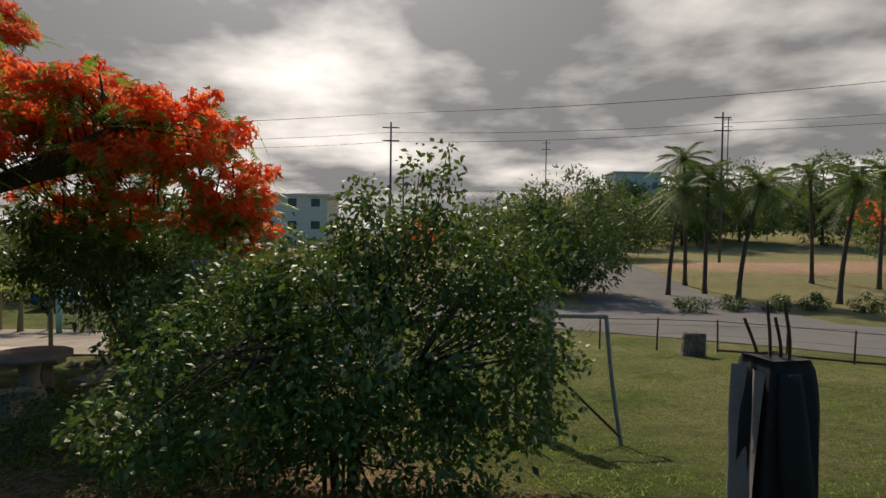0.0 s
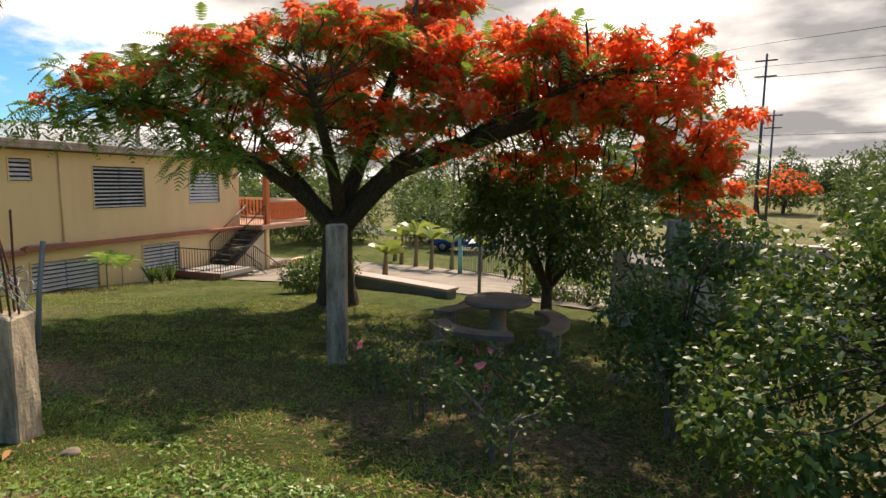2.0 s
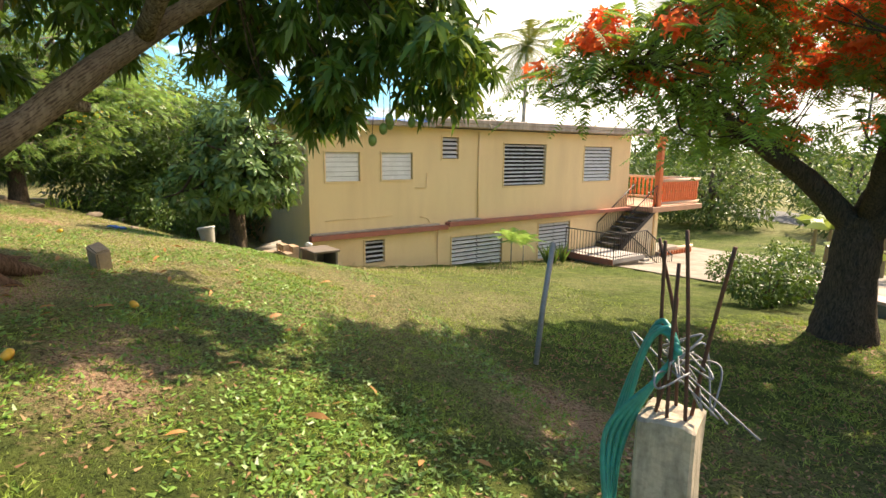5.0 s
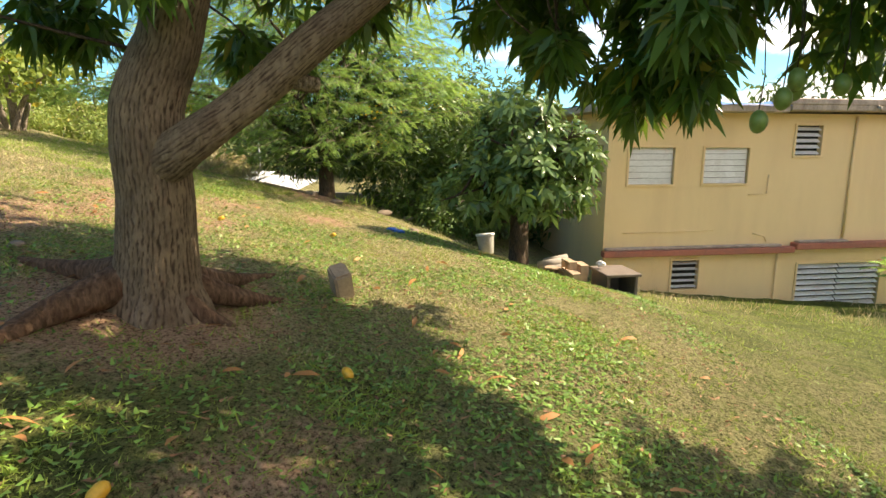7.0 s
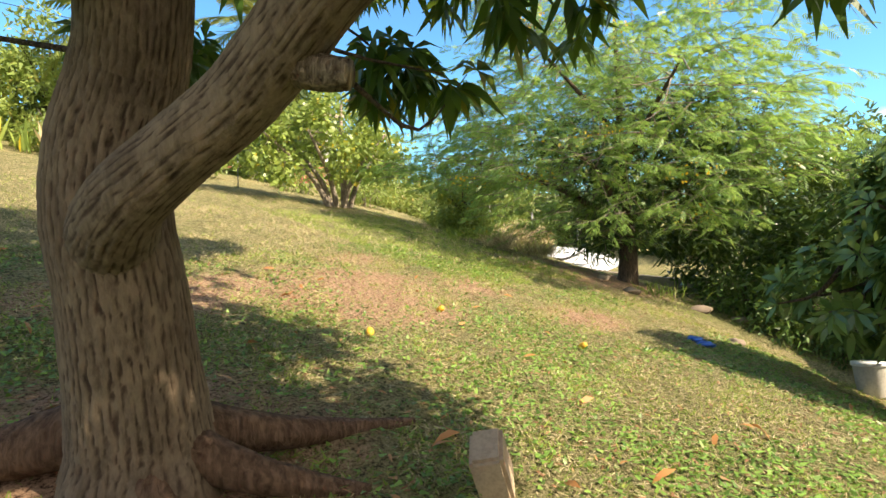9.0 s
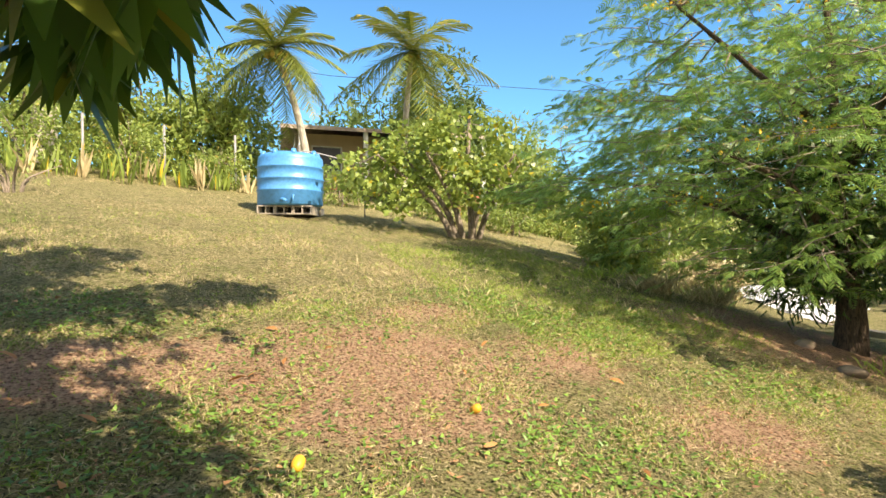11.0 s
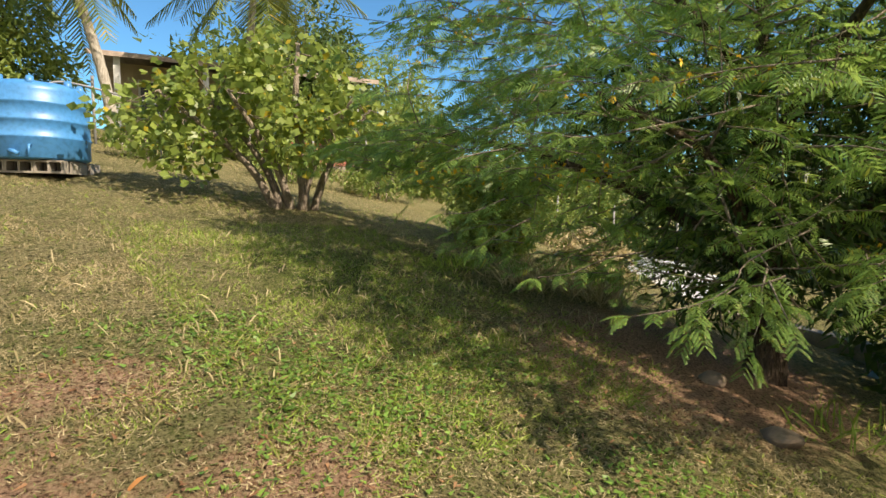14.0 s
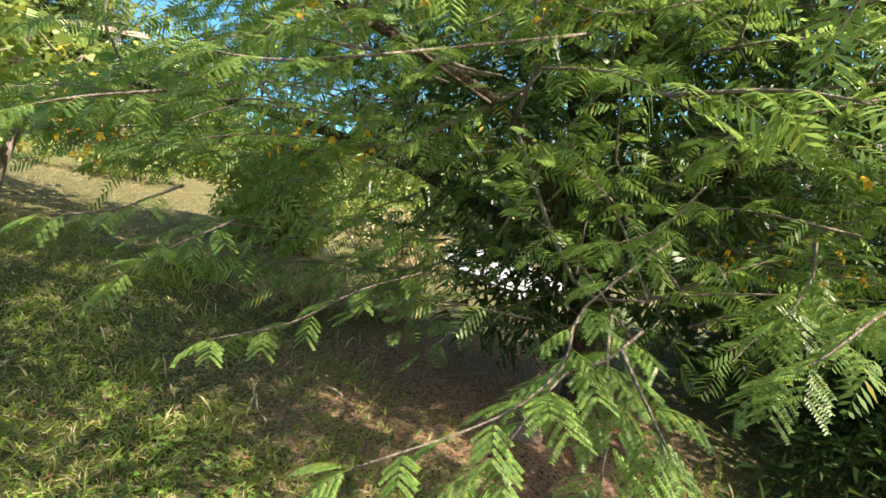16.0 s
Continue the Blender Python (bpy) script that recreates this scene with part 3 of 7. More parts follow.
def build_house():
    U0, U1, DEEP = 7.58, 22.0, 9.0
    wins = [(8.06, 9.12, .80, 1.60, 1, 7), (9.84, 10.92, .81, 1.60, 1, 9), (12.05, 12.70, 1.43, 2.10, 1, 50), (14.72, 16.80, .50, 1.94, 2, 64), (19.0, 20.7, .56, 1.9, 1, 40)]
    low = [(9.27, 9.93, -1.63, -.95, 1, 74), (12.49, 14.75, -2.2, -1.12, 2, 52), (16.6, 18.35, -2.3, -.96, 2, 52)]
    part("wall", wall_with_holes("wall", U0, U1, -.72, 2.36, [w[:4] for w in wins], YELLOW, 0, .15), house, "yellow painted concrete long wall, stained")
    part("lower_wall", wall_with_holes("lower_wall", U0, U1, -4.2, -.72, [w[:4] for w in low], YELLOW, .02, .17), house, "yellow lower wall meeting the lawn")
    for u0, u1, z0, z1, k, tilt in wins:
        jalousie(house, u0, u1, z0, z1, k, tilt)
    for u0, u1, z0, z1, k, tilt in low:
        jalousie(house, u0, u1, z0, z1, k, tilt, y=.02)
    # end wall with a lattice opening, far walls, floor between the storeys
    end = wall_with_holes("end_wall", -DEEP, -.15, -4.2, 2.36, [(-2.3, -.28, .72, 1.66)], YELLOW, U0, U0 + .15)
    ob = part("end_wall", end, house)
    ob.matrix_basis = Matrix(((0, 1, 0, 0), (-1, 0, 0, 0), (0, 0, 1, 0), (0, 0, 0, 1)))
    part("far_wall", boxes("far_wall", [(U1 - .15, .17, -4.2, U1, DEEP, 2.36), (U0 + .15, DEEP - .15, -4.2, U1 - .15, DEEP, 2.36)], YELLOW), house)
    part("floor_slab", boxes("floor_slab", [(U0 + .16, .18, -.95, U1 - .16, DEEP - .16, -.8)], SHADE_BLACK), house)
    part("partition", boxes("partition", [(U0 + 2.5, .18, -.79, U0 + 2.6, DEEP - .2, 2.35)], YELLOW), house)
    # lattice blocks: diagonal bars
    bars = []
    for k in range(-6, 15):
        for sgn in (1, -1):
            a = -2.3 + k * .19
            p0, p1 = (a, .72), (a + sgn * .94, 1.66)
            q = []
            for (x, z) in (p0, p1):
                q.append((x, z))
            (xa, za), (xb, zb) = q
            if xa > xb:
                xa, za, xb, zb = xb, zb, xa, za
            lo, hi = -2.3, -.28
            if xb <= lo or xa >= hi:
                continue
            if xa < lo:
                za += (zb - za) * (lo - xa) / (xb - xa)
                xa = lo
            if xb > hi:
                zb = za + (zb - za) * (hi - xa) / (xb - xa)
                xb = hi
            bars.append(([(U0 + .06, -xa, za), (U0 + .06, -xb, zb)], [.03, .03]))
    part("lattice", tubes("lattice", bars, stained("lattice_paint", (.66, .52, .35), (.4, .3, .2)), 4), house, "faded diagonal lattice screen")
    # roof slab with a worn edge and drip spouts
    part("roof", boxes("roof", [(U0 - .35, -.42, 2.36, 11.5, DEEP + .3, 2.52), (11.5, -.45, 2.40, U1 + 1.0, DEEP + .3, 2.58)], ROOF_EDGE, 0.02), house, "flat concrete roof slab, stained edge")
    part("roof_lip", boxes("roof_lip", [(11.2, -.47, 2.52, U1 + 1.0, -.2, 2.66)], ROOF_EDGE, 0.02), house)
    tarp = bmesh.new()
    bmesh.ops.create_grid(tarp, x_segments=30, y_segments=16, size=1)
    rng = random.Random(5)
    for v in tarp.verts:
        v.co = (U0 + 1.9 + v.co.x * 2.1, 1.8 + v.co.y * 2.25, 2.56 + .05 * noise.noise(v.co * 5) + .02 * rng.random() - (.07 if v.co.y < -.93 else 0))
    part("tarpaulin", finish("tarpaulin", tarp, plain("blue_tarpaulin", (.06, .22, .62), .4), True), house, "wrinkled blue tarpaulin on the roof")
    part("ledge", boxes("ledge", [(U0 - .06, -.2, -.80, 12.2, .0, -.66), (12.2, -.25, -.72, U1, .0, -.58)], RED_TRIM, 0.015), house, "faded red ledge between the storeys")
    part("ledge_top", boxes("ledge_top", [(U0, -.14, -.655, 11.9, -.002, -.60), (12.3, -.18, -.575, 13.6, -.002, -.53)], ROOF_EDGE, 0.015), house)
    part("corner_band", boxes("corner_band", [(U0 - .02, -.012, -.65, U0 + .10, -.002, 2.36)], YELLOW, 0.004), house)
    part("spout", tubes("spout", [([(13.6, -.45, 2.5), (13.55, -.56, 2.48), (13.55, -.58, 2.38)], [.035, .035, .03])], PILLAR), house)
    part("downpipe", tubes("downpipe", [([(13.55, -.03, 2.3), (13.56, -.03, -.5)], [.03, .03])], YELLOW), house)
    for run in [([(11.0, -.02, .55), (11.45, -.02, .55), (11.46, -.02, 1.0)], .012), ([(11.2, -.02, -.35), (11.5, -.03, -.42), (11.56, -.02, -.55)], .012), ([(8.0, -.02, -.28), (10.2, -.02, -.25)], .01), ([(11.9, -.02, -3), (11.9, -.02, -.8)], .02)]:
        part("conduit", tubes("conduit", [run], YELLOW), house)
    # landing and two flights of stairs
    land_y = 2.3
    part("landing", boxes("landing", [(18.0, -land_y, -2.26, 20.0, -.01, -2.10)], stained("grey_floor", (.45, .42, .40), (.25, .2, .18)), .01), house)
    part("landing_edge", boxes("landing_edge", [(17.97, -land_y - .02, -2.3, 18.0, -.01, -2.09)], RED_TRIM, .006), house)
    part("landing_base", boxes("landing_base", [(18.3, -land_y + .2, -4.3, 19.9, -.02, -2.26)], stained("shadowed_block", (.3, .26, .22), (.12, .1, .09)), .01), house)
    dark = plain("dark_tread", (.05, .045, .045), .7)
    for i in range(8):
        u = 20.0 + i * .31
        part("tread", boxes("tread", [(u, -1.1, -2.1 + .19 * (i + 1) - .05, u + .34, -.05, -2.1 + .19 * (i + 1))], dark, .008), house)
        if i < 6:
            part("lower_tread", boxes("lower_tread", [(u, -land_y, -2.1 - .19 * (i + 1) - .1, u + .33, -1.2, -2.1 - .19 * (i + 1))], stained("grey_step", (.4, .37, .34), (.2, .17, .15)), .008), house)
    part("stringer", boxes("stringer", [(20.0, -1.14, -2.3, 20.02, -1.1, -2.1)], dark), house)
    part("stringer", (np.array([(20, -1.12, -2.25), (22.5, -1.12, -.72), (22.5, -1.12, -.52), (20, -1.12, -2.05), (20, -1.08, -2.25), (22.5, -1.08, -.72), (22.5, -1.08, -.52), (20, -1.08, -2.05)]).tolist(),
                      [(0, 1, 2, 3), (7, 6, 5, 4), (0, 4, 5, 1), (3, 2, 6, 7), (0, 3, 7, 4), (1, 5, 6, 2)], dark), house)

    side = [(20.35, -3.9), (22.38, -3.9), (22.38, -.80), (20.35, -2.06)]
    part("stair_side", ([(u, -1.04, z) for u, z in side] + [(u, -.16, z) for u, z in side], [(0, 1, 2, 3), (7, 6, 5, 4), (0, 4, 5, 1), (3, 2, 6, 7), (0, 3, 7, 4), (1, 5, 6, 2)], stained("pale_stair_wall", (.66, .55, .40), (.36, .29, .22), .85, 2.0, 30, .6)), house, "pale plastered wall under the stairs")

    def rail(p0, p1, n, height=.92):
        p0, p1 = np.array(p0, float), np.array(p1, float)
        up = np.array((0, 0, height))
        r = part("railing", tubes("handrail", [([p0 + up, p1 + up], .022), ([p0 + up * .1, p1 + up * .1], .014)], IRON, 6), house, "black iron railing")
        for i in range(n + 1):
            p = p0 + (p1 - p0) * i / n
            part("baluster", tubes("baluster", [([p, p + up], .010 if i % n else .018)], IRON, 5), r)
    rail((18.03, -land_y, -2.1), (18.03, -.1, -2.1), 16)
    rail((18.03, -land_y, -2.1), (20.0, -land_y, -2.1), 14)
    rail((20.0, -1.12, -2.05), (22.4, -1.12, -.55), 20)
    rail((20.0, -.05, -2.05), (22.4, -.05, -.55), 20)
    rail((20.0, -land_y, -2.1), (21.9, -land_y, -3.24), 14)
    rail((20.0, -1.2, -2.1), (21.9, -1.2, -3.24), 14)
    # balcony with orange balustrade and arch post
    part("balcony_floor", boxes("balcony_floor", [(22.0, -1.25, -.74, 25.9, 5.0, -.52)], stained("balcony_edge", (.6, .34, .22), (.4, .25, .18)), .015), house)
    part("balcony_post", boxes("balcony_post", [(22.5, -1.15, -.52, 22.74, -.91, 2.40)], ORANGE, .02), house, "orange painted post")
    part("brace", boxes("brace", [(22.30, -1.12, 2.0, 22.5, -.93, 2.4), (22.74, -1.12, 2.1, 22.95, -.93, 2.4)], ORANGE, .05), house)
    part("lower_post", boxes("lower_post", [(22.6, -1.0, -3.6, 22.85, -.75, -.74)], YELLOW, .02), house)
    part("under_wall", boxes("under_wall", [(22.01, -.2, -4.0, 22.4, 4.9, -.74)], YELLOW), house)

    def balustrade(p0, p1, n, z=-.52):
        p0, p1 = np.array((*p0, z)), np.array((*p1, z))
        d = (p1 - p0) / np.linalg.norm(p1 - p0)
        r = part("balustrade", tubes("top_rail", [([p0 + (0, 0, 1.08), p1 + (0, 0, 1.08)], .075), ([p0 + (0, 0, .12), p1 + (0, 0, .12)], .07)], stained("cream_rail", (.72, .5, .36), (.5, .34, .25)), 6), house, "balustrade with orange balusters and cream rail")
        for i in range(n):
            p = p0 + (p1 - p0) * (i + .5) / n
            part("baluster", tubes("baluster", [([p + (0, 0, .14), p + (0, 0, .35), p + (0, 0, .6), p + (0, 0, .85), p + (0, 0, 1.05)], [.035, .06, .035, .06, .035])], ORANGE, 6), r)
    balustrade((22.8, -1.12), (25.6, -1.12), 16)
    balustrade((25.8, -1.1), (25.8, 4.8), 26)
    balustrade((22.9, -1.15), (25.5, -1.15), 12, -3.5)


build_house()


# ---- trees ----
def tree(name, label, category, at, limbs, bark, leaf_sets, group="", sides=10, wobble=0.05, kind="", first="trunk"):
    """limbs: (control points, radii) from the foot, in world metres; leaf_sets: (part name, mesh, label)."""
    x, y, z = at
    ob = thing(name, pose(x, y, z), label, category, group, kind)
    lines = []
    for i, (ctrl, radii) in enumerate(limbs):
        pts = curve_pts(ctrl, 7, 0.0, i) - np.array(at)
        lines.append((pts, np.interp(np.linspace(0, 1, len(pts)), np.linspace(0, 1, len(radii)), radii)))
    part(first, tubes(first, lines[:1], bark, sides + 6, wobble, 1), ob)
    for ln in lines[1:]:
        part("limb", tubes("limb", [ln], bark, sides, wobble, 2), ob)
    for nm, me, lb in leaf_sets:
        me.transform(Matrix.Translation((-x, -y, -z)))
        tagged(part(nm, me, ob, lb), kind="stuff" if nm in ("twig", "midrib", "leaf_rib", "blossom") else "")
    return ob


def limb_twigs(rng, limbs, ends, spread=0.25, r=0.035, reach=99.0):
    """Thin branches from the limbs' outer halves to given clump centres."""
    out = []
    allp = np.vstack([curve_pts(c, 6)[3:] for c, _ in limbs])
    for e in ends:
        e = np.array(e[:3])
        p = allp[np.argmin(np.linalg.norm(allp - e, axis=1) + rng.random(len(allp)) * 0.4)]
        mid = (p + e) / 2 + rng.normal(size=3) * spread * np.linalg.norm(e - p) * 0.4 - np.array((0, 0, 0.05))
        if np.linalg.norm(e - p) < reach:
            out.append(([p, mid, e], [r, r * .65, r * .25]))
    return out


def twigs_mesh(lines, bark):
    return tubes("twigs", [(curve_pts(c, 3), np.interp(np.linspace(0, 1, 3 * (len(c) - 1) + 1), np.linspace(0, 1, len(r)), r)) for c, r in lines], bark, 4)


def broad_leaves(name, rng, clumps, n, length, width, mat, droop=0.25, rows=3, up=0.6, shell=0.4, keep=None, cluster=1):
    """Leaves facing outwards and upwards, spread over clumps; cluster: leaves a rosette."""
    m = max(1, n // cluster)
    p, d = in_clumps(rng, clumps, m, shell)
    if cluster > 1:
        p, d = np.repeat(p, cluster, 0), np.repeat(d, cluster, 0)
    if keep is not None:
        k = keep(p)
        p, d = p[k], d[k]
    way = unit(d * 0.8 + rng.normal(size=p.shape) * 0.75)
    nrm = unit(rng.normal(size=p.shape) * 0.5 + np.array((0, 0, up)) + d * 0.4)
    s = rng.uniform(0.7, 1.25, len(p))
    return strips_mesh(name, leaf_strips(p, way, nrm, length * s, width * s, droop, rows), mat)


def rosettes(name, rng, places, dirs, per, length, width, mat, droop=0.6, rows=4, stem=0.0):
    """Whorls of long leaves that hang from twig ends."""
    m = len(places)
    p, d = np.repeat(places, per, 0), np.repeat(unit(dirs), per, 0)
    a = np.tile(np.linspace(0, 2 * np.pi, per, endpoint=False), m) + np.repeat(rng.random(m) * 6.28, per) + rng.normal(size=m * per) * 0.25
    ref = unit(np.cross(d, np.array((0.31, 0.17, 0.93))))
    ref2 = np.cross(d, ref)
    rad = ref * np.cos(a)[:, None] + ref2 * np.sin(a)[:, None]
    way = unit(rad + d * rng.uniform(0.1, 0.7, (m * per, 1)))
    nrm = unit(d * 1.0 + rng.normal(size=p.shape) * 0.25)
    s = rng.uniform(0.7, 1.2, m * per)
    return strips_mesh(name, leaf_strips(p + way * stem, way, nrm, length * s, width * s, droop, rows), mat)


def fronds(rng, base, way, length, pairs, leaflet, width, droop=0.35, angle=62, rows=3, taper=True, hang=0.12, tilt=0.15):
    """Pinnate fronds: leaflets in two ranks along a bending midrib. Returns the strips and the midribs."""
    n = len(base)
    way = unit(way)
    sd = unit(np.cross(way, np.array((0, 0, 1.0)) + tilt * rng.normal(size=(n, 3))))
    nrm = np.cross(sd, way)
    L = np.reshape(length, (-1, 1)) * np.ones((n, 1))
    out, rib = [], [base]
    ca, sa = math.cos(radians(angle)), math.sin(radians(angle))
    for i in range(pairs):
        s = (i + 1.0) / (pairs + 0.3)
        c = base + way * L * s - np.array((0, 0, 1.0)) * L * droop * s * s
        t = unit(way - np.array((0, 0, 1.0)) * 2 * droop * s)
        size = (math.sin(math.pi * (0.12 + 0.80 * s)) if taper else 1.0)
        for sg in (1, -1):
            wy = t * ca + sd * sg * sa - np.array((0, 0, hang)) + 0.06 * rng.normal(size=(n, 3))
            out.append(leaf_strips(c, wy, nrm, leaflet * size * (L / L.mean()), width, 0.12, rows, 0.05))
        rib.append(c)
    return np.concatenate(out), np.stack(rib, 1)


def rib_tubes(name, ribs, radius, mat):
    """Thin three-sided midribs."""
    n, r = ribs.shape[:2]
    V = np.zeros((n, r, 2, 3))
    up = np.array((0, 0, radius))
    V[:, :, 0], V[:, :, 1] = ribs - up, ribs + up
    return strips_mesh(name, V, mat)


# ---- the mango tree ----
def mango():
    rng = np.random.default_rng(11)
    at = (-12.17, -2.15, 0.30)
    stem = [(-12.30, -2.06, .12), (-12.29, -2.06, .40), (-12.28, -2.05, .64), (-12.24, -2.0, .94), (-12.18, -1.95, 1.31), (-12.13, -1.93, 1.6), (-12.14, -1.91, 1.9), (-12.18, -1.83, 2.15), (-12.17, -1.72, 2.4), (-12.1, -1.5, 3.2), (-12.0, -1.6, 4.6)]
    stem_r = [.47, .37, .30, .265, .245, .236, .222, .212, .20, .16, .09]
    bough = [(-12.13, -1.93, 1.46), (-12.06, -1.62, 1.64), (-12.15, -1.40, 1.81), (-12.27, -1.22, 1.98), (-12.33, -1.05, 2.14), (-12.38, -.85, 2.32), (-12.5, -.60, 2.55), (-12.5, .0, 3.0), (-12.2, .9, 3.5), (-12.0, 2.0, 3.95)]
    bough_r = [.18, .138, .124, .126, .130, .128, .12, .105, .08, .05]
    limbs = [
        (stem, stem_r), (bough, bough_r),
        ([(-12.17, -1.75, 2.45), (-13.12, -2.60, 3.4), (-14.12, -3.10, 4.2)], [.15, .11, .06]),
        ([(-12.14, -1.62, 2.8), (-11.22, -2.20, 3.8), (-10.12, -2.50, 4.6)], [.14, .10, .05]),
        ([(-12.42, 0.20, 3.1), (-12.92, 0.80, 3.6), (-13.62, 1.20, 4.0)], [.10, .07, .04]),
        ([(-12.48, -0.30, 2.8), (-11.2, 0.10, 3.4), (-9.92, 0.30, 3.8)], [.10, .07, .04]),
        ([(-12.32, -1.05, 2.10), (-12.40, -.92, 2.06), (-12.45, -.84, 2.05)], [.07, .06, .05]),
    ]
    roots = [([(-12.25, -2.12), (-12.02, -2.30), (-11.75, -2.42), (-11.40, -2.46), (-10.9, -2.42)], .17), ([(-12.30, -1.95), (-12.55, -1.70), (-12.82, -1.55), (-13.06, -1.42)], .12),
             ([(-12.40, -2.0), (-12.80, -1.92), (-13.25, -1.86), (-13.75, -1.76)], .13), ([(-12.2, -1.98), (-12.22, -1.72), (-12.28, -1.50)], .11), ([(-12.35, -2.25), (-12.50, -2.8), (-12.60, -3.5)], .13)]
    # second and third clumps: unseen foliage added overhead to block skylight
    clumps = [(-12.8, 2.9, 4.4, 1.2, .9, .6), (-10.6, -1.6, 5.1, 1.3, 1.2, .7), (-13.3, -4.3, 5.0, 1.3, 1.2, .7), (-12.4, -2.2, 5.0, 2.1, 2.0, 1.4), (-14.0, -2.6, 4.4, 1.7, 1.6, 1.2), (-11.0, -2.6, 4.9, 1.0, 1.2, .9), (-12.4, 1.9, 3.7, 1.2, 1.2, 1.0), (-13.4, 1.1, 4.0, 1.5, 1.4, 1.0), (-12.2, -.3, 4.6, 2.0, 1.8, 1.1),
              (-12.1, 2.6, 2.95, .7, .55, .55), (-12.6, 2.3, 2.9, .7, .6, .5), (-13.0, 2.4, 3.1, .7, .6, .45), (-13.6, .9, 3.1, .7, .7, .5), (-14.4, .1, 3.4, .8, .8, .6), (-12.9, -.9, 3.3, .7, .6, .4), (-13.9, -1.5, 3.5, .8, .7, .5)]
    low = [(-12.0, 3.0, 2.45, .45, .3, .3), (-12.4, 2.7, 2.4, .35, .35, .3), (-11.3, 2.5, 2.75, .4, .4, .3), (-13.2, .35, 2.5, .25, .25, .2), (-13.55, .9, 2.55, .3, .3, .25), (-14.0, .5, 2.75, .35, .35, .25), (-12.9, 1.5, 2.6, .35, .3, .25), (-12.75, -.55, 2.75, .3, .3, .2), (-13.65, -1.8, 2.5, .3, .28, .2), (-13.0, 1.45, 2.15, .32, .22, .3), (-12.6, 1.75, 2.2, .3, .25, .3), (-13.3, 1.9, 2.3, .3, .3, .3), (-12.0, 1.5, 2.45, .3, .2, .2), (-11.4, -2.9, 2.5, .4, .3, .25), (-11.6, -1.6, 2.7, .3, .3, .2)]
    # whorls that hang low in front of the house and over the upper lawn
    low += [(-12.9, .85, 2.32, .3, .12, .22), (-13.3, .85, 2.38, .3, .15, .22), (-13.4, .95, 2.5, .25, .15, .15), (-13.5, 1.2, 2.3, .2, .15, .18), (-13.8, 1.45, 2.2, .25, .2, .2), (-13.9, 1.75, 2.1, .25, .2, .2), (-12.6, -2.9, 2.6, .3, .25, .2), (-12.75, -2.8, 2.5, .25, .2, .2), (-12.95, -3.0, 2.65, .3, .25, .2), (-13.55, -1.35, 2.36, .10, .10, .07), (-13.75, -1.35, 2.4, .10, .10, .07)]
    sub = sub_clumps(rng, clumps, 9, (.3, .6))

    def clear(p):
        return ~((np.abs(p[:, 1] - .1) < .5) & (p[:, 2] < 2.75)) & (p[:, 2] > 1.85)
    p1, d1 = in_clumps(rng, sub, 3900, .3)
    p2, d2 = in_clumps(rng, clumps, 1200, .3)
    p3, d3 = in_clumps(rng, low, 620, .2)
    p, d = np.vstack([p1, p2, p3]), np.vstack([d1, d2, d3])
    k = clear(p)
    p, d = p[k], d[k] * .5 + np.array((0, 0, -.25)) + rng.normal(size=(int(k.sum()), 3)) * .35
    leaves = rosettes("leaves", rng, p, d, 8, .21, .062, MANGO_LEAF, .55, 3)
    tw = limb_twigs(rng, limbs, clumps + low + [c for c in sub[::3]], .25, .014, 1.9)
    tw = [t for t in tw if clear(np.array([t[0][2]]))[0]]
    ob = tree("mango_tree", "spreading mango tree with grooved brown bark, drooping dark leaves", "tree", at, limbs[2:], MANGO_BARK,
              [("crown", leaves, "long drooping dark green leaves"), ("twig", twigs_mesh(tw, BARK), "")], sides=18, wobble=.02, first="limb")
    base = np.array(at)
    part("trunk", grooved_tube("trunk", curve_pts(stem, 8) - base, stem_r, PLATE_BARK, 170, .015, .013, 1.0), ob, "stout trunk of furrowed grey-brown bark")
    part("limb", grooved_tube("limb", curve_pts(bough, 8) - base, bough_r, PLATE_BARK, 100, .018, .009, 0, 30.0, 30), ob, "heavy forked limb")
    for r, w in roots:
        rise = np.linspace(0, 1, len(r))
        pts = curve_pts([(x, y, float(ground_z(x, y)) + .24 * (1 - u) ** 1.5 - .02 * u) for (x, y), u in zip(r, rise)], 8) - base
        part("root", grooved_tube("root", pts, np.linspace(w, .03, 9), ROOT_BARK, 40, .03, .010, 0, 60.0), ob, "gnarled surface root")
    # hanging fruit
    fruit = stained("green_mango_skin", (.16, .26, .06), (.35, .30, .06), .45, 6, 30, .5, .001)
    bmf = bmesh.new()
    bmesh.ops.create_uvsphere(bmf, u_segments=10, v_segments=8, radius=.05)
    for v in bmf.verts:
        v.co.z *= 1.35
        v.co.x += .012 * math.cos(v.co.z * 20)
    fm = finish("mango_fruit", bmf, fruit, True)
    spots = [(-12.0, 3.1, 2.25), (-12.15, 2.95, 2.15), (-11.8, 2.8, 2.3), (-12.4, 2.8, 2.1), (-11.4, 2.6, 2.5), (-11.2, 2.4, 2.45), (-12.7, 2.5, 2.2), (-13.1, 1.6, 2.45), (-12.95, 1.55, 2.4), (-11.6, 3.0, 2.4), (-12.3, 3.15, 2.3), (-11.93, 2.04, 1.90), (-12.05, 2.16, 1.96), (-11.89, 1.9, 1.77), (-12.08, 2.44, 1.99), (-11.96, 2.12, 2.01)]
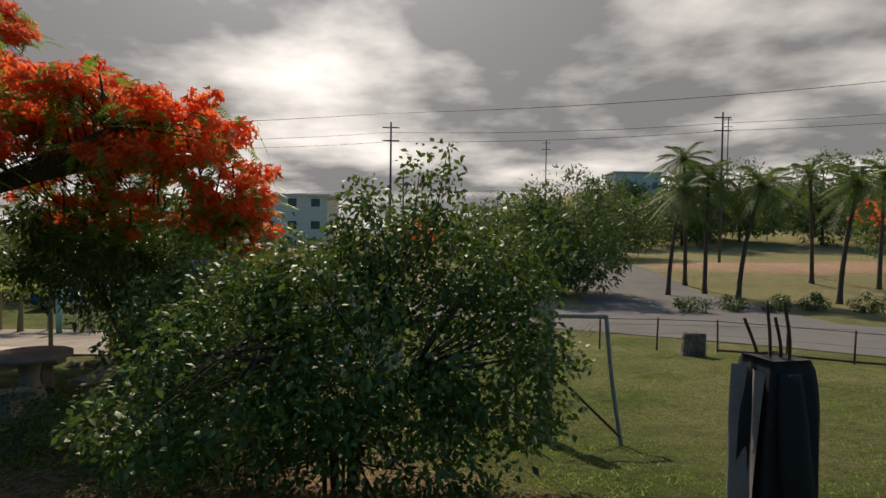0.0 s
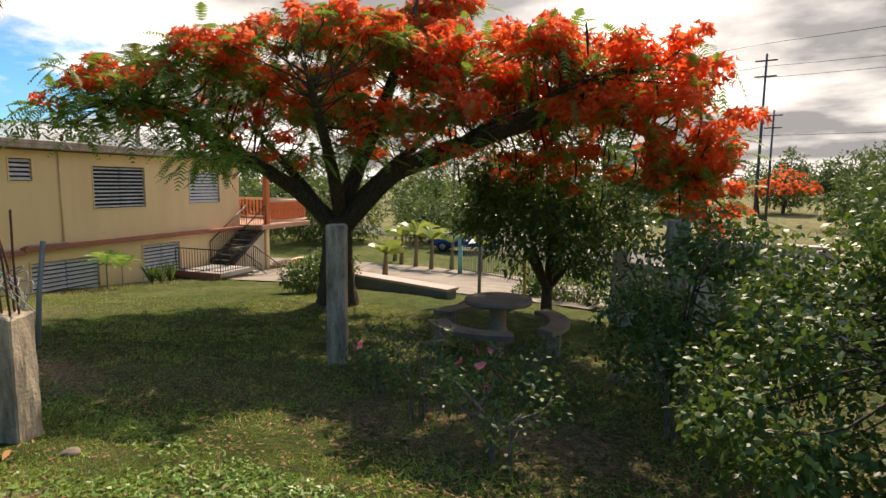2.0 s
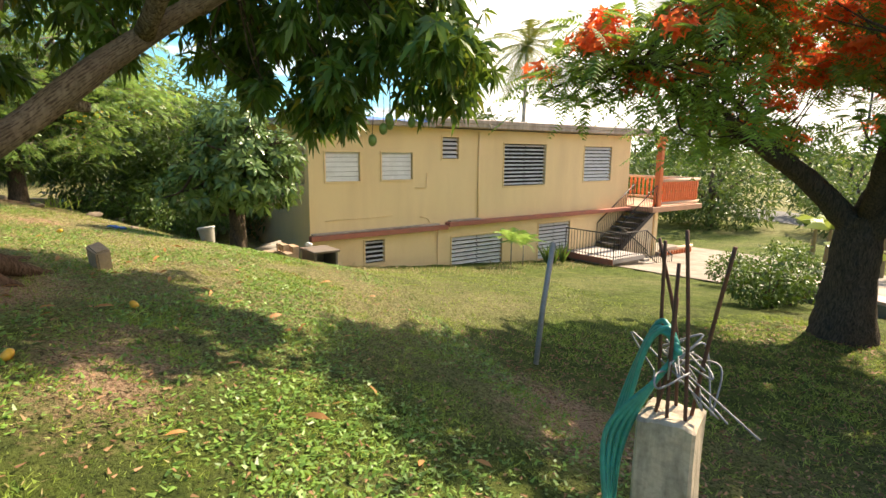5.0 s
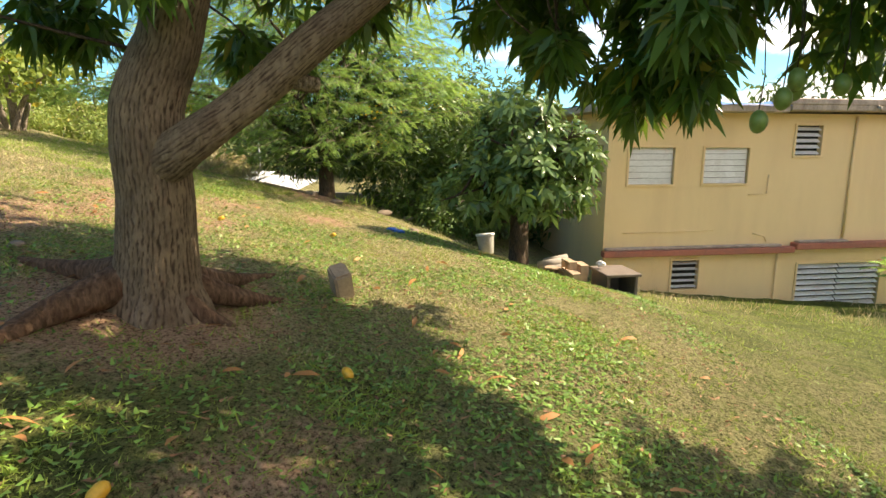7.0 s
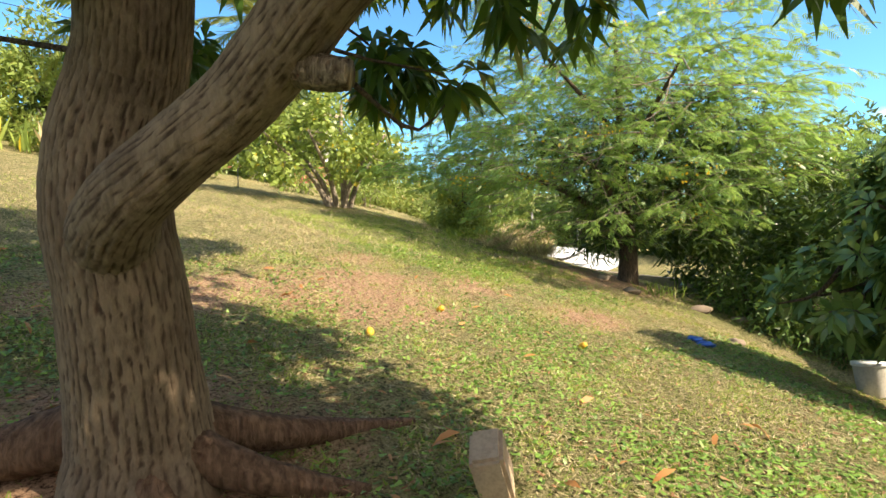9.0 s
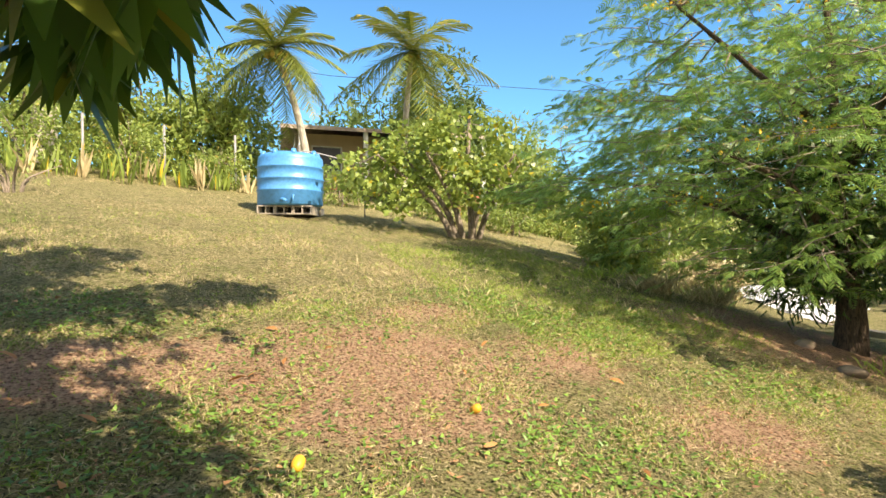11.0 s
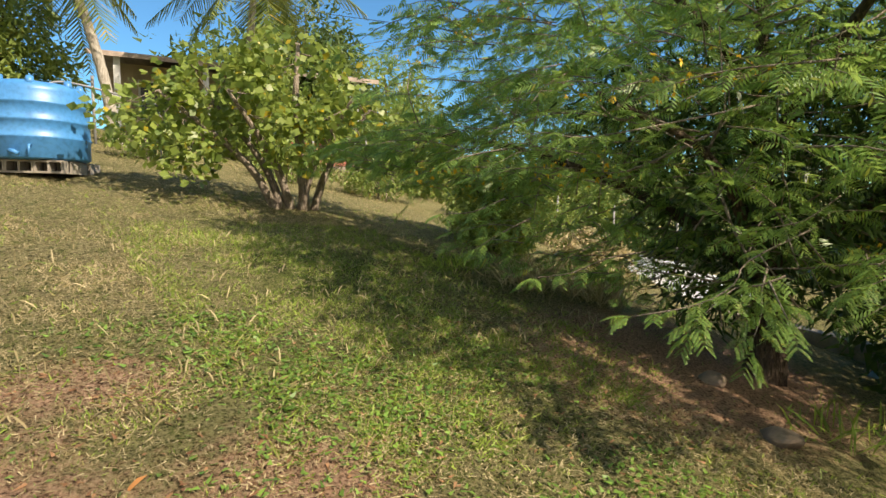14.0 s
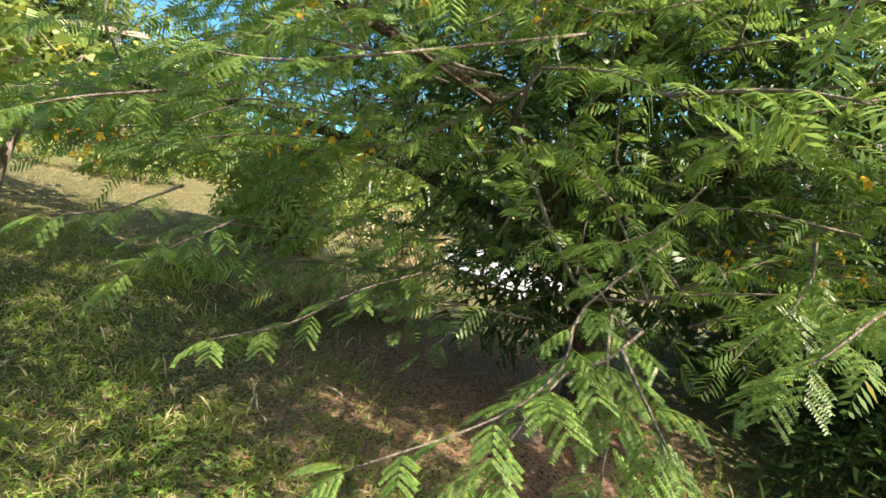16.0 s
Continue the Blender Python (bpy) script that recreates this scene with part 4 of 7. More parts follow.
    for x, y, z in spots:
        f = part("mango_fruit", fm, ob, "green mango hanging on a long stalk")
        f.location = (x - at[0], y - at[1], z - at[2])
        part("stalk", tubes("stalk", [([(0, 0, .06), (.01, .01, .25), (.03, -.02, .5)], .004)], BARK, 4), f)


mango()


# ---- the flame tree ----
def flame_tree():
    rng = np.random.default_rng(21)
    at = (-11.0, 9.46, float(ground_z(-11.0, 9.46)))
    limbs = [
        ([(-11.0, 9.46, -1.5), (-11.0, 9.46, -.6), (-10.95, 9.42, .1), (-10.9, 9.4, .75)], [.55, .40, .34, .33, .28]),
        ([(-10.95, 9.42, .45), (-10.3, 9.5, 1.05), (-9.5, 9.62, 1.72), (-8.2, 9.85, 2.2), (-6.9, 10.05, 2.6), (-5.8, 10.2, 2.8), (-4.6, 10.4, 2.4), (-3.7, 10.55, 1.5)], [.27, .24, .21, .18, .15, .12, .07, .03]),
        ([(-10.95, 9.4, .5), (-11.3, 8.8, 1.2), (-11.7, 7.8, 1.9), (-12.0, 6.7, 2.5), (-12.1, 5.6, 2.9)], [.2, .17, .13, .09, .04]),
        ([(-10.9, 9.4, .6), (-10.6, 9.6, 1.6), (-10.2, 9.9, 2.8), (-9.8, 10.2, 4.2), (-9.4, 10.4, 5.6)], [.22, .18, .14, .1, .03]),
        ([(-10.98, 9.43, .45), (-11.7, 9.4, 1.2), (-12.8, 9.3, 2.2), (-13.6, 9.2, 3.0)], [.15, .12, .08, .04]),
        ([(-10.8, 9.4, .7), (-10.2, 8.5, 1.8), (-9.5, 7.4, 2.8), (-9.0, 6.7, 3.2)], [.16, .12, .08, .03]),
        ([(-10.9, 9.4, .6), (-10.5, 11.0, 2.0), (-9.7, 12.4, 3.2)], [.17, .12, .05]),
        ([(-6.9, 10.05, 2.6), (-6.0, 9.4, 3.0), (-5.0, 8.9, 3.2)], [.1, .07, .03]),
        ([(-8.4, 9.8, 2.1), (-7.6, 10.8, 2.9), (-6.6, 11.6, 3.4)], [.1, .07, .03]),
        ([(-9.8, 10.2, 4.2), (-9.9, 11.4, 5.2), (-9.8, 12.6, 6.4)], [.08, .05, .015]),
    ]
    # an uneven umbrella of flat leafy pads: s runs along its length, q across it
    S = [-4.0, -3.5, -2.6, -1.6, 0.0, 1.5, 3.0, 4.0, 5.0, 6.0, 6.5]
    TOP = [3.4, 3.8, 4.2, 4.6, 4.9, 5.1, 4.5, 4.3, 3.9, 2.7, 1.9]
    LOW = [2.8, 2.3, 1.7, 1.6, 1.7, 1.8, 1.5, 2.0, 2.0, .9, .5]
    ACROSS = [.4, .9, 1.6, 2.2, 2.9, 3.0, 2.9, 2.6, 2.2, 1.2, .5]
    clumps, redness = [], []
    while len(clumps) < 205:
        sv, qv, h = rng.uniform(-4.0, 6.5), rng.uniform(-.8, 1), rng.random() ** .85
        wide = np.interp(sv, S, ACROSS)
        q = qv * wide - .65 * max(sv, 0) - .8 * max(-sv, 0)
        lo, hi = np.interp(sv, S, LOW), np.interp(sv, S, TOP) - .9 * qv * qv
        # the crown slopes down towards the garden and hangs lower on the road side
        hi = min(hi, 4.85 + .27 * q)
        lo = min(lo, 1.4) if qv > .2 and sv > 2 else min(lo, hi - .5)
        z = lo + (hi - lo) * h
        inner = h < .35 and (abs(qv) < .4 and -1 < sv < 2.5 or qv < .2 and 3.5 < sv < 5.5)
        x, y = at[0] + .749 * sv - .663 * q, at[1] + .663 * sv + .749 * q
        lump = noise.noise(Vector((x * .55, y * .55, z * 1.0)))
        if x < -8.5 and y - z < 1.9:
            continue
        if inner or lump < -.16 or rng.random() < np.interp(sv, [3, 6], [.0, .2]):
            continue
        r = rng.uniform(.45, .85)
        clumps.append((x, y, z, r, r, r * .32))
        redness.append(np.interp(sv, [-4, -2.6, -1, 2, 4], [.08, .18, .40, .80, .95]) * np.interp(h, [.1, .4, .8], [.35, .75, 1.1]))
    for a in range(14):
        z = 4.6 + .13 * a
        clumps.append((-9.7 - .01 * a + .3 * rng.normal(), 10.4 + .16 * a + .3 * rng.normal(), z, .4, .4, .2))
        redness.append(.8)
    sub = []
    shade = []
    for c, rd in zip(clumps, redness):
        for k in sub_clumps(rng, [c], 6, (.22, .42), .5):
            sub.append(k)
            shade.append(rd)
    p, d = in_clumps(rng, sub, 6200, .3)
    way = unit(np.stack([d[:, 0], d[:, 1], .15 * d[:, 2]], -1) + rng.normal(size=p.shape) * .45)
    lv, ribs = fronds(rng, p, way, rng.uniform(.3, .5, len(p)), 9, .10, .04, .35, 65, 2)
    red = [(c[0], c[1], c[2] + .10, c[3] * .9, c[4] * .9, c[5] * .8) for c, rd in zip(sub, shade) if rng.random() < rd]
    pf, df = in_clumps(rng, red, 31000, .35)
    fl = rosettes("blossom", rng, pf, df + np.array((0, 0, .6)), 3, .095, .075, FLOWER, .1, 2)
    pods = []
    east = [c for c in sub if c[0] > -9.5]
    for i in range(70):
        c = east[rng.integers(len(east))]
        s = np.array(c[:3]) + rng.normal(size=3) * .3
        pods.append(([s, s + (0.02, .02, -.2), s + (.05 * rng.normal(), .05 * rng.normal(), -rng.uniform(.35, .5))], [.012, .022, .008]))
    ob = tree("flame_tree", "wide flame tree covered with orange-red blossom above ferny leaves", "tree", at, limbs, BARK,
         [("crown", strips_mesh("crown", lv, FERN_LEAF), "ferny green fronds"), ("blossom", fl, "dense orange-red blossom"), ("twig", twigs_mesh(limb_twigs(rng, limbs[1:], clumps + sub[::5], .25, .022, 1.9), BARK), "")], sides=12, wobble=.07)
    pod_mat = plain("dry_pod", (.03, .018, .012), .6)
    for c, r in pods:
        me = twigs_mesh([(c, r)], pod_mat)
        me.transform(Matrix.Translation(Vector(at) * -1))
        part("seed_pod", me, ob, "dark hanging seed pod")


flame_tree()


# ---- the feathery tree ----
def feathery_tree():
    rng = np.random.default_rng(31)
    at = (-22.9, -3.9, .25)
    limbs = [
        ([(-22.9, -3.9, .2), (-22.9, -3.9, .9), (-22.8, -3.9, 1.6), (-22.7, -4.0, 2.6), (-22.8, -4.1, 4.0), (-22.7, -4.2, 6.0)], [0.23, 0.18, 0.15, 0.093, 0.062, 0.031]),
        ([(-22.9, -3.9, 1.0), (-22.2, -3.9, 1.9), (-21.2, -3.9, 2.6), (-20.0, -4.2, 3.0)], [0.096, 0.056, 0.037, 0.019]),
        ([(-22.8, -3.9, 1.4), (-22.4, -5.0, 2.2), (-21.8, -6.4, 2.8), (-21.2, -7.8, 3.1)], [0.104, 0.062, 0.043, 0.019]),
        ([(-22.8, -3.9, 1.8), (-23.6, -5.0, 2.8), (-24.6, -6.2, 3.8)], [0.096, 0.050, 0.025]),
        ([(-22.9, -3.9, 1.5), (-23.5, -2.8, 2.5), (-24.2, -1.6, 3.4)], [0.096, 0.050, 0.025]),
        ([(-22.7, -4.0, 2.6), (-21.6, -3.0, 3.6), (-20.6, -2.2, 4.2)], [0.080, 0.043, 0.019]),
        ([(-22.8, -4.1, 3.4), (-21.4, -4.6, 4.4), (-20.2, -5.0, 5.2)], [0.064, 0.037, 0.019]),
    ]
    clumps = [(-22.8, -4.2, 5.6, 2.6, 2.6, 1.5), (-21.0, -4.6, 4.2, 2.0, 2.2, 1.3), (-22.2, -6.6, 3.9, 2.0, 2.0, 1.3), (-24.6, -5.6, 4.6, 2.0, 2.0, 1.4), (-24.2, -2.4, 4.2, 2.0, 2.0, 1.4), (-21.6, -2.6, 3.7, 1.6, 1.6, 1.1), (-20.4, -3.6, 2.7, 1.3, 1.4, .7), (-21.4, -6.0, 2.4, 1.3, 1.5, .7), (-22.6, -3.6, 2.6, 1.7, 1.7, .9), (-21.2, -7.9, 2.9, 1.1, 1.2, .8), (-20.7, -3.0, 1.75, .8, .9, .35), (-22.0, -4.8, 1.6, 1.0, 1.2, .5), (-21.2, -1.7, 2.2, 1.0, .9, .6), (-24.0, -7.6, 3.4, 1.5, 1.5, 1.1), (-22.0, -2.2, 1.5, .8, .8, .4), (-22.8, -1.4, 3.0, 1.0, .9, .7)]
    def ok(p):
        return (p[:, 0] < np.where(p[:, 2] < 2.3, -20.3, -19.5)) & (np.linalg.norm(p - np.array((-18.2, -2.55, 2.2)), axis=1) > 1.6)
    # long level branchlets with fronds on both sides, in loose tiers
    sub = sub_clumps(rng, clumps, 10, (.25, .6), .35)
    heads, outs = in_clumps(rng, sub + clumps, 1250, .15)
    fb, fw, branchlets = [], [], []
    for h0, o in zip(heads, outs):
        w = unit(np.array((h0[0] - at[0], h0[1] - at[1], 0)) * .35 + np.array((o[0], o[1], .1)) + rng.normal(size=3) * (.5, .5, .28))
        L = rng.uniform(.5, 1.0)
        pts = [h0 + w * L * u - np.array((0, 0, .22 * L * u * u)) for u in np.linspace(-.35, 1, 10)]
        if not ok(np.array(pts)).all():
            continue
        branchlets.append(([pts[0], pts[5], pts[-1]], [.008, .005, .002]))
        sd = np.cross(w, (0, 0, 1.0))
        for k in range(1, 10):
            fb.append(pts[k])
            fw.append(w * .6 + sd * (1 if k % 2 else -1) * .75 + rng.normal(size=3) * (.25, .25, .35) if k < 9 else w)
    p, w = np.array(fb), unit(np.array(fw))
    near = np.linalg.norm(p - np.array((-18.0, -3.4, 2.2)), axis=1) < 4.6
    far, _ = fronds(rng, p[~near], w[~near], rng.uniform(.18, .30, int((~near).sum())), 7, .11, .027, .40, 58, 2, True, .16, .55)
    fine, frib = fronds(rng, p[near], w[near], rng.uniform(.15, .25, int(near.sum())), 8, .082, .017, .40, 60, 3, True, .18, .6)
    # dark shrub leaves, spread wider to put the crown's inner shade into colour
    inner = broad_leaves("inner_shade_leaves", rng, [(-22.7, -3.9, 2.3, 1.3, 1.3, 1.2), (-23.3, -3.4, 3.6, 1.2, 1.3, .9), (-22.9, -4.4, 1.3, .9, .9, .6), (-24.2, -3.0, 2.4, 1.2, 1.2, 1.2), (-22.8, -5.0, 3.2, 1.3, 1.4, .8), (-23.4, -2.4, 3.4, 1.4, 1.2, .9)], 12000, .14, .045, DARK_LEAF, .3, 2, shell=.1, keep=ok)
    # low sprays: pale twigs with fronds on both sides, each leaflet row a fine comb
    sprays = [
        [(-20.67, -2.90, 2.04), (-20.01, -3.07, 1.84), (-19.72, -3.04, 1.72), (-19.51, -3.15, 1.61), (-19.19, -3.38, 1.54)],
        [(-20.15, -2.91, 1.75), (-19.88, -2.96, 1.71), (-19.71, -3.03, 1.70), (-19.48, -3.10, 1.56), (-19.40, -3.12, 1.48)],
        [(-20.61, -4.09, 1.78), (-20.11, -4.13, 1.75), (-19.80, -4.23, 1.65), (-19.53, -4.37, 1.62)],
        [(-20.41, -2.15, 1.94), (-20.21, -2.27, 1.89), (-20.00, -2.40, 1.80), (-19.93, -2.50, 1.74)],
        [(-20.56, -3.27, 2.87), (-19.81, -3.68, 2.68), (-19.48, -3.90, 2.61), (-19.33, -4.06, 2.62)],
        [(-20.76, -2.77, 3.01), (-20.40, -3.14, 2.89), (-20.17, -3.34, 2.94)],
        [(-20.20, -3.03, 1.78), (-19.98, -2.98, 1.66), (-19.83, -2.92, 1.56), (-19.64, -2.90, 1.39)],
        [(-20.40, -3.65, 2.59), (-19.93, -3.67, 2.69), (-19.70, -3.67, 2.75)],
        [(-20.65, -2.27, 2.56), (-20.60, -2.54, 2.50), (-20.67, -2.78, 2.39)],
        [(-19.80, -4.93, 2.20), (-19.50, -5.00, 2.09), (-19.30, -5.14, 2.07)],
        [(-19.98, -4.79, 2.04), (-19.62, -4.78, 1.93), (-19.42, -4.88, 1.80)],
        [(-20.49, -2.43, 2.07), (-20.47, -2.43, 1.95), (-20.30, -2.49, 1.84)],
        [(-19.91, -2.92, 1.74), (-19.78, -2.81, 1.63), (-19.70, -2.74, 1.56)],
        [(-19.61, -4.74, 2.59), (-19.32, -4.82, 2.53), (-19.14, -4.92, 2.47)],
        [(-20.86, -2.83, 2.25), (-20.54, -2.93, 2.09), (-20.24, -3.03, 2.04)],
    ]
    pn, wn, twl = [], [], []
    for k, c in enumerate(sprays):
        pts = curve_pts(c, 6)
        twl.append((c, [.008, .006, .0045, .003]))
        t = unit(np.gradient(pts, axis=0))
        for q in range(2, len(pts), 2):
            for sg in ((1, -1)[q // 2 % 2],):
                sd = np.cross(t[q], (0, 0, 1.0)) * sg
                pn.append(pts[q])
                wn.append(t[q] * .55 + sd * .8 + rng.normal(size=3) * .2)
        pn.append(pts[-1])
        wn.append(t[-1])
    pn, wn = np.array(pn), unit(np.array(wn))
    pin, ribs = fronds(rng, pn, wn, rng.uniform(.10, .15, len(pn)), 5, .072, .003, .3, 52, 4, False, .08)
    b0, b1 = pin[:, 0].mean(1), pin[:, -1].mean(1)
    comb, _ = fronds(rng, b0, b1 - b0, np.linalg.norm(b1 - b0, axis=1), 11, .0115, .0075, .10, 70, 2, False)
    pf2, df2 = in_clumps(rng, sub[::4], 800, .6)
    kk = ok(pf2)
    fl = rosettes("blossom", rng, pf2[kk], df2[kk] + np.array((0, 0, -.4)), 7, .028, .018, YELLOW_FLOWER, .5, 3)
    tw = [t for t in limb_twigs(rng, limbs, clumps * 2 + sub[::2], .25, .016, 1.7) if ok(np.array([t[0][2]]))[0]] + twl + branchlets
    tree("feathery_tree", "large feathery tree with fine pinnate leaves and small yellow flowers", "tree", at, limbs, BARK,
         [("crown", strips_mesh("crown", far, FEATHER), "feathery green leaves"), ("low_crown", strips_mesh("low_crown", fine, FEATHER), "feathery green leaves on low boughs"), ("inner_shade_leaves", inner, "dark leaves deep in the crown, also standing in for its shade"), ("near_fronds", strips_mesh("near_fronds", comb, FEATHER), "fine comb-like leaflets on low sprays"), ("midrib", rib_tubes("midrib", np.concatenate([ribs, frib[:, [0, 2, 4, 6, 7, 8]]]), .0016, WILD_LEAF), ""),
          ("leaf_rib", strips_mesh("leaf_rib", pin, WILD_LEAF), ""), ("twig", twigs_mesh(tw, PALE_BARK), "pale thin twigs"), ("blossom", fl, "small yellow flower clusters")], sides=10, wobble=.06)


feathery_tree()


# ---- other trees and bushes ----
def bush(name, label, category, at, clumps, n, length, width, mat, limbs, bark, droop=.25, cluster=1, seed=1, per=10, size=(.2, .4), group="", rows=3, twigs=True, shell=.35):
    rng = np.random.default_rng(seed)
    sub = sub_clumps(rng, clumps, per, size, .8)
    a = broad_leaves("crown", rng, sub + list(clumps), n, length, width, mat, droop, rows, cluster=cluster, shell=shell)
    sets = [("crown", a, "")]
    if twigs:
        sets.append(("twig", twigs_mesh(limb_twigs(rng, limbs, sub[::2], .25, .012), bark), ""))
    return tree(name, label, category, at, limbs, bark, sets, group, 8)


def gz(x, y):
    return float(ground_z(x, y))


def stems(rng, at, n, height, spread, r=.04):
    out = []
    for i in range(n):
        a = rng.random() * 6.28
        h = height * rng.uniform(.7, 1.1)
        s = spread * rng.uniform(.4, 1.0)
        x, y, z = at
        out.append(([(x + .12 * math.cos(a), y + .12 * math.sin(a), z - .08), (x + s * .35 * math.cos(a), y + s * .35 * math.sin(a), z + h * .5), (x + s * math.cos(a), y + s * math.sin(a), z + h)], [r, r * .7, r * .25]))
    return out


def near_bushes():
    rng = np.random.default_rng(41)
    at = (-.9, 4.9, gz(-.9, 4.9))
    cl = [(-.6, 4.9, .4, 1.2, .9, .9), (-1.7, 4.8, .1, .9, .8, .8), (.35, 4.9, .35, .65, .7, .75), (-1.0, 5.0, 1.0, .8, .6, .4), (.2, 5.1, .95, .6, .5, .4), (-2.4, 4.7, -.1, .6, .7, .6), (-.5, 4.3, -.2, 1.2, .6, .5), (-.6, 5.1, 1.45, .5, .4, .4), (-.1, 5.1, 1.85, .2, .2, .4), (-.85, 5.2, 1.7, .18, .18, .35), (.3, 5.0, 1.25, .5, .5, .4), (.75, 5.1, .7, .4, .5, .5), (-.35, 5.1, 1.65, .14, .14, .3), (-.95, 5.2, 1.35, .25, .2, .3), (-.55, 5.1, 1.25, .2, .2, .3), (.75, 5.2, 1.0, .3, .3, .2), (-1.9, 5.6, .6, .7, .7, .7), (-1.3, 5.9, 1.0, .6, .5, .5), (-2.2, 6.2, .3, .6, .5, .5), (.95, 5.2, 1.35, .12, .12, .35), (.55, 5.1, 1.6, .12, .12, .3), (.1, 5.2, 2.1, .1, .1, .3), (1.0, 5.1, .2, .3, .4, .5), (-1.45, 5.3, 1.35, .14, .14, .35)]
    bush("hedge_bush", "dense glossy dark green bush with upright shoots", "bush", at, cl, 26000, .072, .042, BUSH_LEAF, stems(rng, at, 14, 1.5, .9, .016), BARK, seed=42, per=16, size=(.1, .3))
    for i, (x, y, h, r) in enumerate([(-5.6, 5.0, .9, .7), (-4.3, 4.4, .8, .6), (-4.9, 6.2, .7, .55), (-3.2, 6.0, .9, .6), (-6.6, 5.6, .7, .5)]):
        at = (x, y, gz(x, y))
        cl = [(x, y, at[2] + h * .75, r, r, h * .3), (x + .3, y - .2, at[2] + h * .5, r * .6, r * .6, h * .25), (x - .3, y + .2, at[2] + h * .55, r * .6, r * .6, h * .25)]
        ob = bush("hibiscus_bush", "low hibiscus bush with pink flowers under the trees", "bush", at, cl, 800, .06, .03, BUSH_LEAF, stems(rng, at, 7, h * .9, r, .016), PALE_BARK, seed=50 + i, per=9, size=(.12, .25), group="hibiscus bushes")
        pr = np.random.default_rng(60 + i)
        p, d = in_clumps(pr, cl[:1], 3, .95)
        for q, dd in zip(p, d):
            f = part("flower", rosettes("flower", pr, np.zeros((1, 3)), np.array([dd + (0, -.5, .3)]), 5, .065, .06, PINK, .1, 3), ob, "pink open flower")
            f.location = Vector(q) - Vector(at)
    # open leafy shrub round the tall post
    at = (-3.4, 7.1, gz(-3.4, 7.1))
    cl = [(-3.4, 7.1, .3, .9, .8, .6), (-2.9, 6.6, -.3, .8, .8, .6), (-3.9, 7.4, -.3, .6, .7, .6), (-3.0, 7.3, .9, .5, .5, .4)]
    bush("leafy_shrub", "open leafy shrub growing round a tall concrete post", "shrub", at, cl, 5200, .085, .05, BUSH_LEAF, stems(rng, at, 10, 1.9, .9, .02), BARK, seed=44, per=14, size=(.14, .3))
    # dark round citrus tree
    x, y = -7.3, 12.8
    at = (x, y, gz(x, y))
    lim = [([(x, y, at[2] - .1), (x, y, at[2] + .6), (x + .05, y, at[2] + 1.2), (x, y, at[2] + 2.6)], [.15, .12, .1, .04])] + [([(x, y, at[2] + .6), (x + a, y + b, at[2] + 1.4), (x + 2 * a, y + 2 * b, at[2] + 2.2)], [.09, .06, .03]) for a, b in ((.6, .1), (-.6, .2), (.1, .6), (0, -.6))]
    bush("citrus_tree", "dark rounded fruit tree with glossy leaves beside the stone table", "tree", at, [(x, y, 1.3, 2.0, 1.9, 1.5), (x - .9, y, .5, 1.3, 1.4, .9), (x + .9, y - .2, .5, 1.3, 1.4, 1.0)], 17000, .135, .062, DARK_LEAF, lim, BARK, seed=71, per=26, size=(.3, .55))
    # palmate-leaved tree by the house corner
    x, y = -19.0, .95
    at = (x, y, gz(x, y))
    r = np.random.default_rng(81)
    lim = [([(x, y, at[2] - .1), (x, y, at[2] + .5), (x - .05, y, at[2] + 1.1), (x, y + .05, at[2] + 2.4)], [.2, .17, .16, .06])] + [([(x, y, at[2] + .9), (x + a, y + b, at[2] + 1.7), (x + 1.1 * a, y + 1.1 * b, at[2] + 2.3)], [.08, .05, .02]) for a, b in ((.6, .5), (-.6, .3), (.2, -.7), (.5, -.2), (-.3, .7))]
    cl = [(x, y, 1.5, 1.05, 1.1, .9), (x + .3, y + .5, .85, .9, .85, .5), (x - .1, y - .7, .8, .95, .9, .5), (x + .1, y, 2.2, .7, .7, .5), (x + .7, y + .1, 1.1, .6, .7, .5), (x + .5, y + .9, 1.5, .5, .5, .5)]
    p, d = in_clumps(r, cl, 760, .6)
    d = d + (0, 0, .35)
    lf = rosettes("crown", r, p, d, 8, .21, .072, PALMATE, .28, 4, .03)
    tree("palmate_tree", "leafy tree with big palmate leaves at the house corner", "tree", at, lim, BARK, [("crown", lf, "large glossy palmate leaves"), ("twig", twigs_mesh(limb_twigs(r, lim, p[::8]), BARK), "")], sides=10)
    # round-leaved shrub by the water tank
    x, y = -20.9, -10.65
    at = (x, y, gz(x, y))
    lim = [([(x, y, at[2] - .1), (x + .05, y, at[2] + .8), (x + .2, y + .1, at[2] + 1.8), (x + .1, y, at[2] + 2.8)], [.1, .085, .06, .03])] + [([(x + o, y + .1 * o, at[2] - .08), (x + o + a * .3, y + b * .3, at[2] + .8), (x + o + a, y + b, at[2] + 1.8)], [.08, .06, .025]) for o, a, b in ((.25, 1.2, .4), (-.15, -1.0, .3), (.4, .8, -.9), (.1, -.3, 1.3), (.5, 1.7, -.4))]
